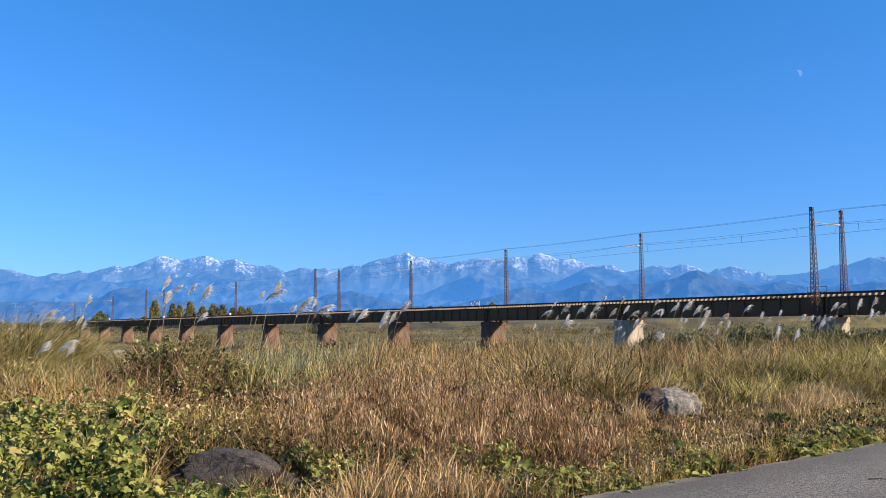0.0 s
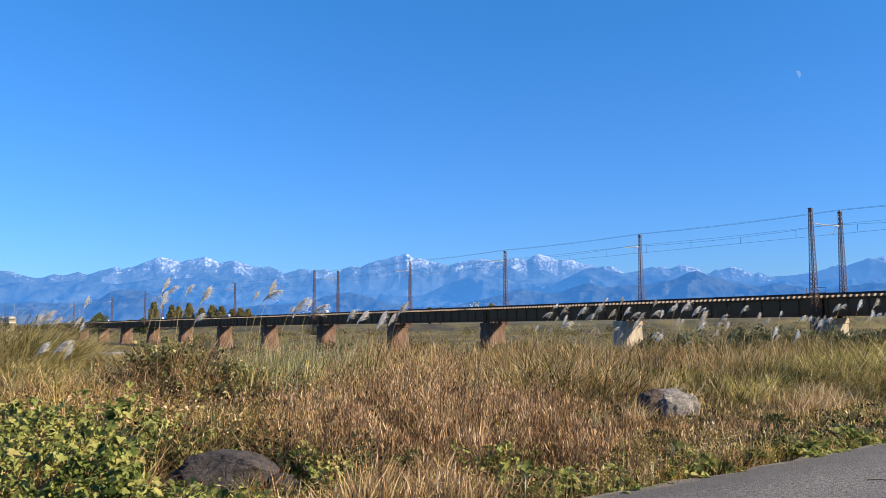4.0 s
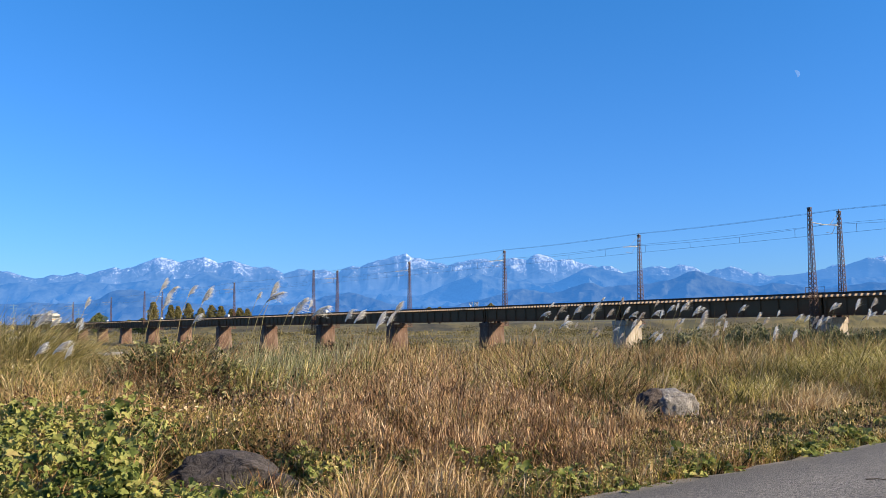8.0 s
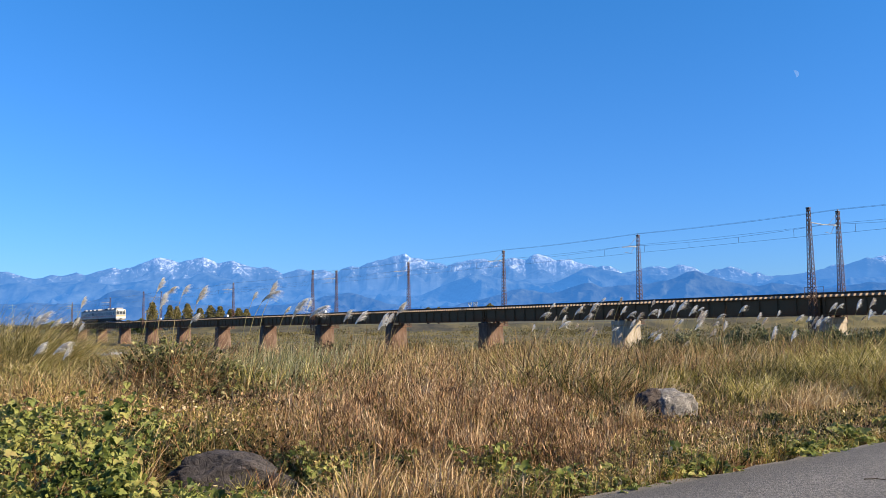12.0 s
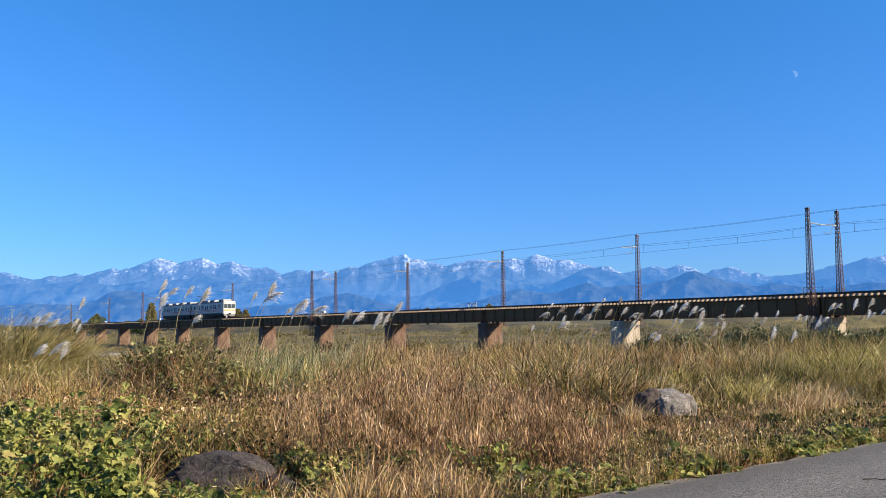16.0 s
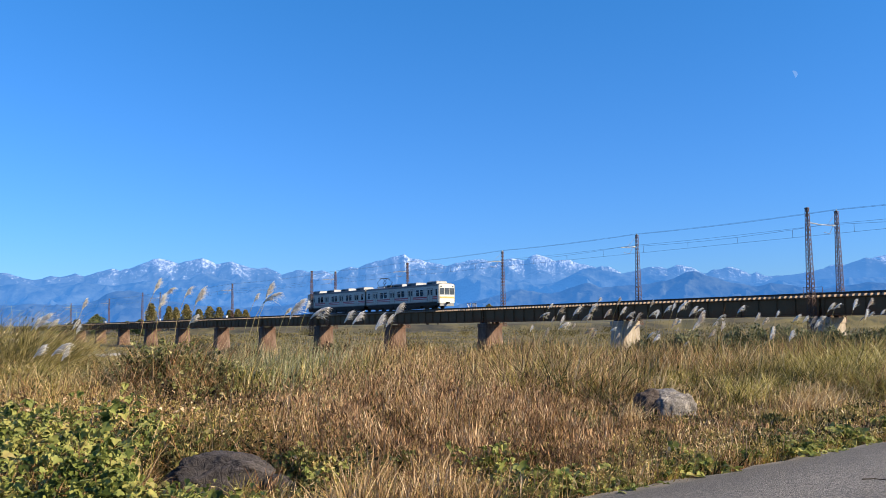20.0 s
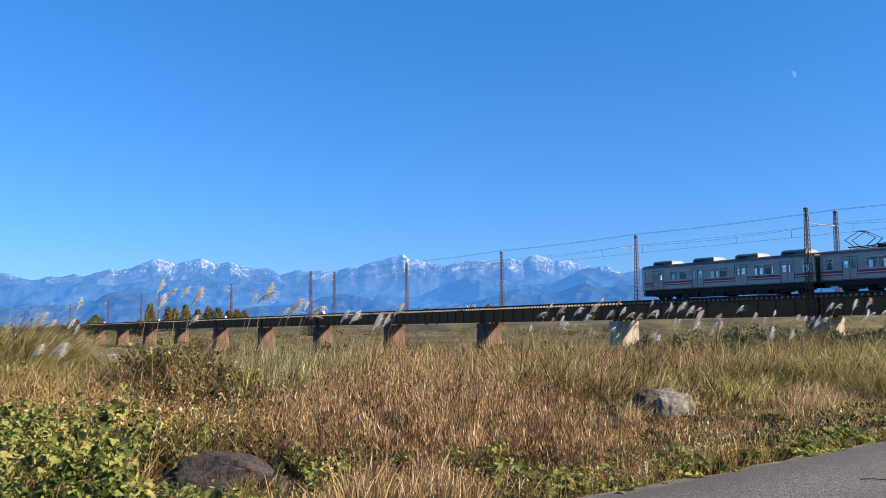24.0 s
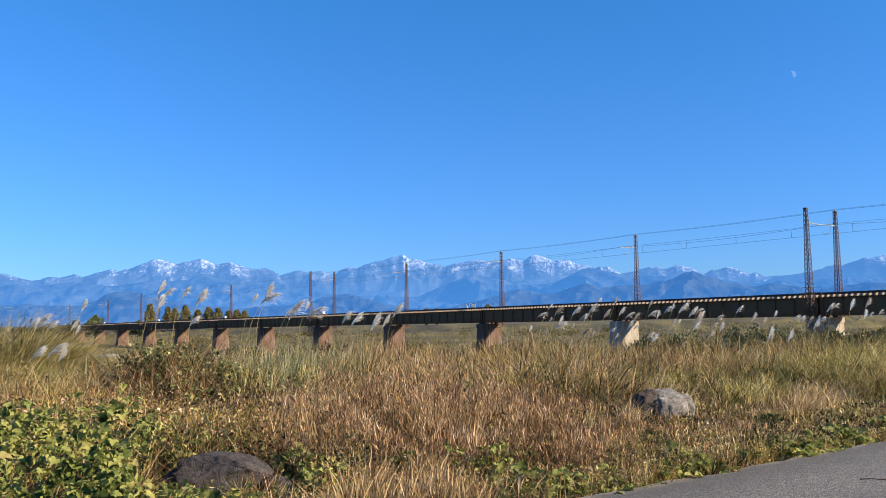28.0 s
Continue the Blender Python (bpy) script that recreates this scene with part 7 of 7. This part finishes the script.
def rocks():
    boulder("boulder", "dark grey-brown volcanic boulder half buried in vines", M_DARKROCK, -2.30, 9.35, (0.66, 0.42, 0.32), 0.15, 2.0, 0.92, 8)
    boulder("boulder", "small dark rock beside the volcanic boulder", M_DARKROCK, -1.72, 9.15, (0.17, 0.14, 0.13), 0.12, 6.0, 0.9)
    boulder("boulder", "pale grey granite boulder lying in dry grass", M_GREYROCK, 3.94, 15.80, (0.45, 0.42, 0.33), 0.25, 4.0, 0.66, 20, 2)
    # added dark rock in place of the granite boulder's shaded flank
    boulder("boulder", "dark brown stand-in for the shaded left side of the pale boulder", M_SHADEDROCK, 3.58, 15.70, (0.36, 0.30, 0.36), 0.24, 7.0, 0.8, 10, 4)
    boulder("boulder", "reddish-grey boulder in tall grass", M_REDROCK, 10.02, 19.5, (0.66, 0.5, 0.22), 0.24, 9.0, 0.8, 35, 0)
    # thin dark tubes laid down as a cast shadow streak on the path
    o = thing("twig", "thin dark twig shape standing in for a shadow streak on the asphalt", "twig", pose(4.25, 8.85, 0.02, 0, 0, -14))
    part("shadow_streak", Solid().tube([(-0.16, 0, 0), (-0.05, 0.015, 0.006), (0.06, 0.0, 0.0), (0.15, 0.012, 0.004)], [0.006, 0.005, 0.005, 0.003], 5), M_BARK, o)
    part("streak_fork", Solid().tube([(0.03, 0.0, 0.002), (0.08, -0.03, 0.012)], [0.004, 0.002], 5), M_BARK, o)
    o = thing("yellow_flower", "tiny yellow wild flower in the grass", "flower", pose(-1.95, 11.6, float(ground_z(-1.95, 11.6)) + 0.2))
    part("stem", Solid().tube([(0, 0, -0.2), (0.01, 0, 0.3)], 0.003, 4), M_STEM, o)
    for k in range(6):
        a = TAU * k / 6
        part("petal", Solid().add([(0.01, 0, 0.3), (0.01 + 0.03 * math.cos(a - 0.4), 0.03 * math.sin(a - 0.4), 0.31), (0.01 + 0.045 * math.cos(a), 0.045 * math.sin(a), 0.315), (0.01 + 0.03 * math.cos(a + 0.4), 0.03 * math.sin(a + 0.4), 0.31)], [(0, 1, 2, 3)]), M_FLOWER, o)


# ---------------------------------------------------------------- trees, masts and houses across the river
def tree(x, y, height, width, label, mat, seed, cone=True, clumps=900):
    r = np.random.default_rng(seed)
    z = float(ground_z(x, y))
    o = thing("tree", label, "tree", pose(x, y, z - 0.2), "trees beyond the bridge")
    s = Solid().tube([(0, 0, 0), (0.1, 0, height * 0.3), (0.0, 0.1, height * 0.65), (0, 0, height * 0.95)], [width * 0.07, width * 0.05, width * 0.03, 0.02], 7)
    for k in range(9):
        a, h0 = r.uniform(0, TAU), r.uniform(0.2, 0.75) * height
        e = width * 0.38 * r.uniform(0.6, 1)
        s.tube([(0, 0, h0), (e * 0.5 * math.cos(a), e * 0.5 * math.sin(a), h0 + height * 0.07), (e * math.cos(a), e * math.sin(a), h0 + height * 0.17)], [width * 0.025, width * 0.016, 0.01], 5)
    part("trunk", s, M_BARK, o)
    t = r.random(clumps) ** 0.8
    a = r.uniform(0, TAU, clumps)
    lump = 0.75 + 0.35 * np.sin(a * 3 + seed) * np.sin(t * 9 + seed)
    if cone:
        rad = width / 2 * np.sin(np.clip(0.12 + 0.95 * (1 - t), 0, 1) * math.pi * 0.62) * lump
    else:
        rad = width / 2 * np.sqrt(np.clip(1 - (2 * t - 0.9) ** 2, 0.02, 1)) * lump
    rr = rad * np.sqrt(r.uniform(0.25, 1.0, clumps))
    c = np.stack([rr * np.cos(a), rr * np.sin(a), height * (0.12 + 0.88 * t)], -1)
    put("crown", fleck_mesh("crown", c, np.full(clumps, 0.35 + height * 0.03) * r.uniform(0.6, 1.3, clumps), mat, 0.8, 0.34), o)


def far_things():
    for i, (u, d, h, w) in enumerate(((-0.333, 395, 15.5, 6.5), (-0.313, 400, 14.0, 5.0), (-0.305, 402, 13.5, 5.0), (-0.293, 405, 15.0, 6.0), (-0.279, 405, 12.5, 6.0), (-0.267, 410, 14.0, 7.0), (-0.256, 410, 13.5, 6.0), (-0.244, 415, 12.0, 6.0), (-0.235, 415, 12.5, 6.5), (-0.226, 415, 12.0, 5.0))):
        top = float(ground_z(u * d, d)) + h * 0.86
        back = 1.3
        top = EYE + (top - EYE + 1.4) * back - float(ground_z(u * d * back, d * back))
        tree(u * d * back, d * back, top, w * back, "conical yellow-green poplar on the far river bank", M_AUTUMN, 40 + i, True, 2600)
    for i, (u, d, h, w) in enumerate(((-0.395, 430, 10.5, 11.0), (-0.445, 440, 7.0, 12.0), (-0.425, 450, 6.5, 11.0), (-0.36, 440, 7.0, 14.0), (-0.345, 440, 8.0, 9.0))):
        tree(u * d, d, h, w, "round dark green tree on the far river bank", M_TREE, 70 + i, False, 3000)
    for i, (u, d, h, w) in enumerate(((-0.02, 520, 9.6, 12.0), (-0.008, 520, 9.6, 9.0), (0.05, 520, 11.6, 10.0))):
        tree(u * d, d, h, w, "orange autumn tree showing above the bridge deck", M_AUTUMN, 90 + i, False, 2200)
    for i, (u, d, h) in enumerate(((-0.492, 600, 16), (-0.482, 620, 14), (-0.455, 520, 14), (-0.425, 560, 15), (-0.418, 540, 12))):
        x, y = u * d, d
        o = thing("utility_pole", "distant pale utility pole with crossarms", "utility pole", pose(x, y, float(ground_z(x, y)) - 0.3, 0, 0, 25), "distant utility poles")
        part("pole", Solid().tube([(0, 0, 0), (0, 0, h)], [0.18, 0.12], 6), M_POLE, o)
        for z in (h - 1.0, h - 3.0):
            part("crossarm", Solid().box(-2.4, 2.4, -0.06, 0.06, z, z + 0.16), M_POLE, o)
    for u, d, w in ((-0.487, 480, 6.0), (-0.405, 430, 5.0)):
        x, y = u * d, d
        o = thing("shed", "small pale shed on the far bank", "shed", pose(x, y, float(ground_z(x, y)) - 0.3, 0, 0, 12), "sheds on the far bank")
        part("wall", Solid().box(-w / 2, w / 2, -2, 2, 0, 2.2), M_ROOF, o)
        part("roof", Solid().loft([[(xx, -2.4, 2.2), (xx, 0, 3.0), (xx, 2.4, 2.2)] for xx in (-w / 2 - 0.3, w / 2 + 0.3)]), M_ROOF, o)


def moon():
    """The half moon in the day sky: the lit half alone."""
    way = Vector((math.tan(radians(22.15)), 1.0, 0.0)).normalized()
    at = Vector((0, 0, EYE)) + (way + Vector((0, 0, 0.2675))).normalized() * 4700
    s = Solid()
    rad = 18.5
    n = 24
    outer = [(rad * math.sin(math.pi * k / n), rad * math.cos(math.pi * k / n)) for k in range(n + 1)]
    inner = [(rad * 0.12 * math.sin(math.pi * k / n), rad * math.cos(math.pi * k / n)) for k in range(n, -1, -1)]
    ring = outer + inner[1:-1]
    s.loft([[(a, d, b) for a, b in ring] for d in (-1.0, 1.0)])
    facing = Matrix.Translation(at) @ Matrix.Rotation(-radians(21.6), 4, "Z") @ Matrix.Rotation(radians(-19), 4, "Y")
    thing("moon", "pale half moon in the blue daytime sky", "moon", facing, data=s.mesh("moon", M_MOON))


# ---------------------------------------------------------------- the place
ground_sheet()
path_sheet()
river()
gravel_banks()
mountains()
moon()
far_things()
the_bridge = bridge()
masts()
wires()
track_side()
front_car = rail_car("stainless steel front car with red stripes, cream cab and orange band", 1, True)
rear_car = rail_car("stainless steel rear car with red stripes and rooftop units", -1, False)
rocks()
grass()
tufts_made = bushes()
plumes_made = pampas()
sleepers(the_bridge)


# ---------------------------------------------------------------- what moves
def motions():
    times = [0.0, 4.0, 7.0] + [8.0 + i for i in range(21)]
    for car, behind in ((front_car, CAR / 2), (rear_car, CAR * 1.5 + 0.5)):
        walk(car, [(t, TRACK @ pose(front_at(t) - behind, 0, 0)) for t in times])
    for o, home, i in plumes_made:
        rows = []
        for k in range(0, 57):
            t = k * 0.5
            gust = 0.6 * math.sin(t * 0.9 + i * 0.15) + 0.5 * math.sin(t * 2.1 + i * 1.3) + 0.3 * math.sin(t * 3.4 + i * 2.9)
            rows.append((t, home @ pose(0, 0, 0, 0.8 * math.sin(t * 1.7 + i), 1.25 * gust, 0)))
        walk(o, rows)
    for i, o in enumerate(tufts_made):
        home = o.matrix_basis.copy()
        walk(o, [(k * 0.7, home @ pose(0, 0, 0, 0.3 * math.sin(k + i), 0.9 * math.sin(k * 0.8 + i * 0.9) + 0.5 * math.sin(k * 1.9 + i), 0)) for k in range(41)])


motions()
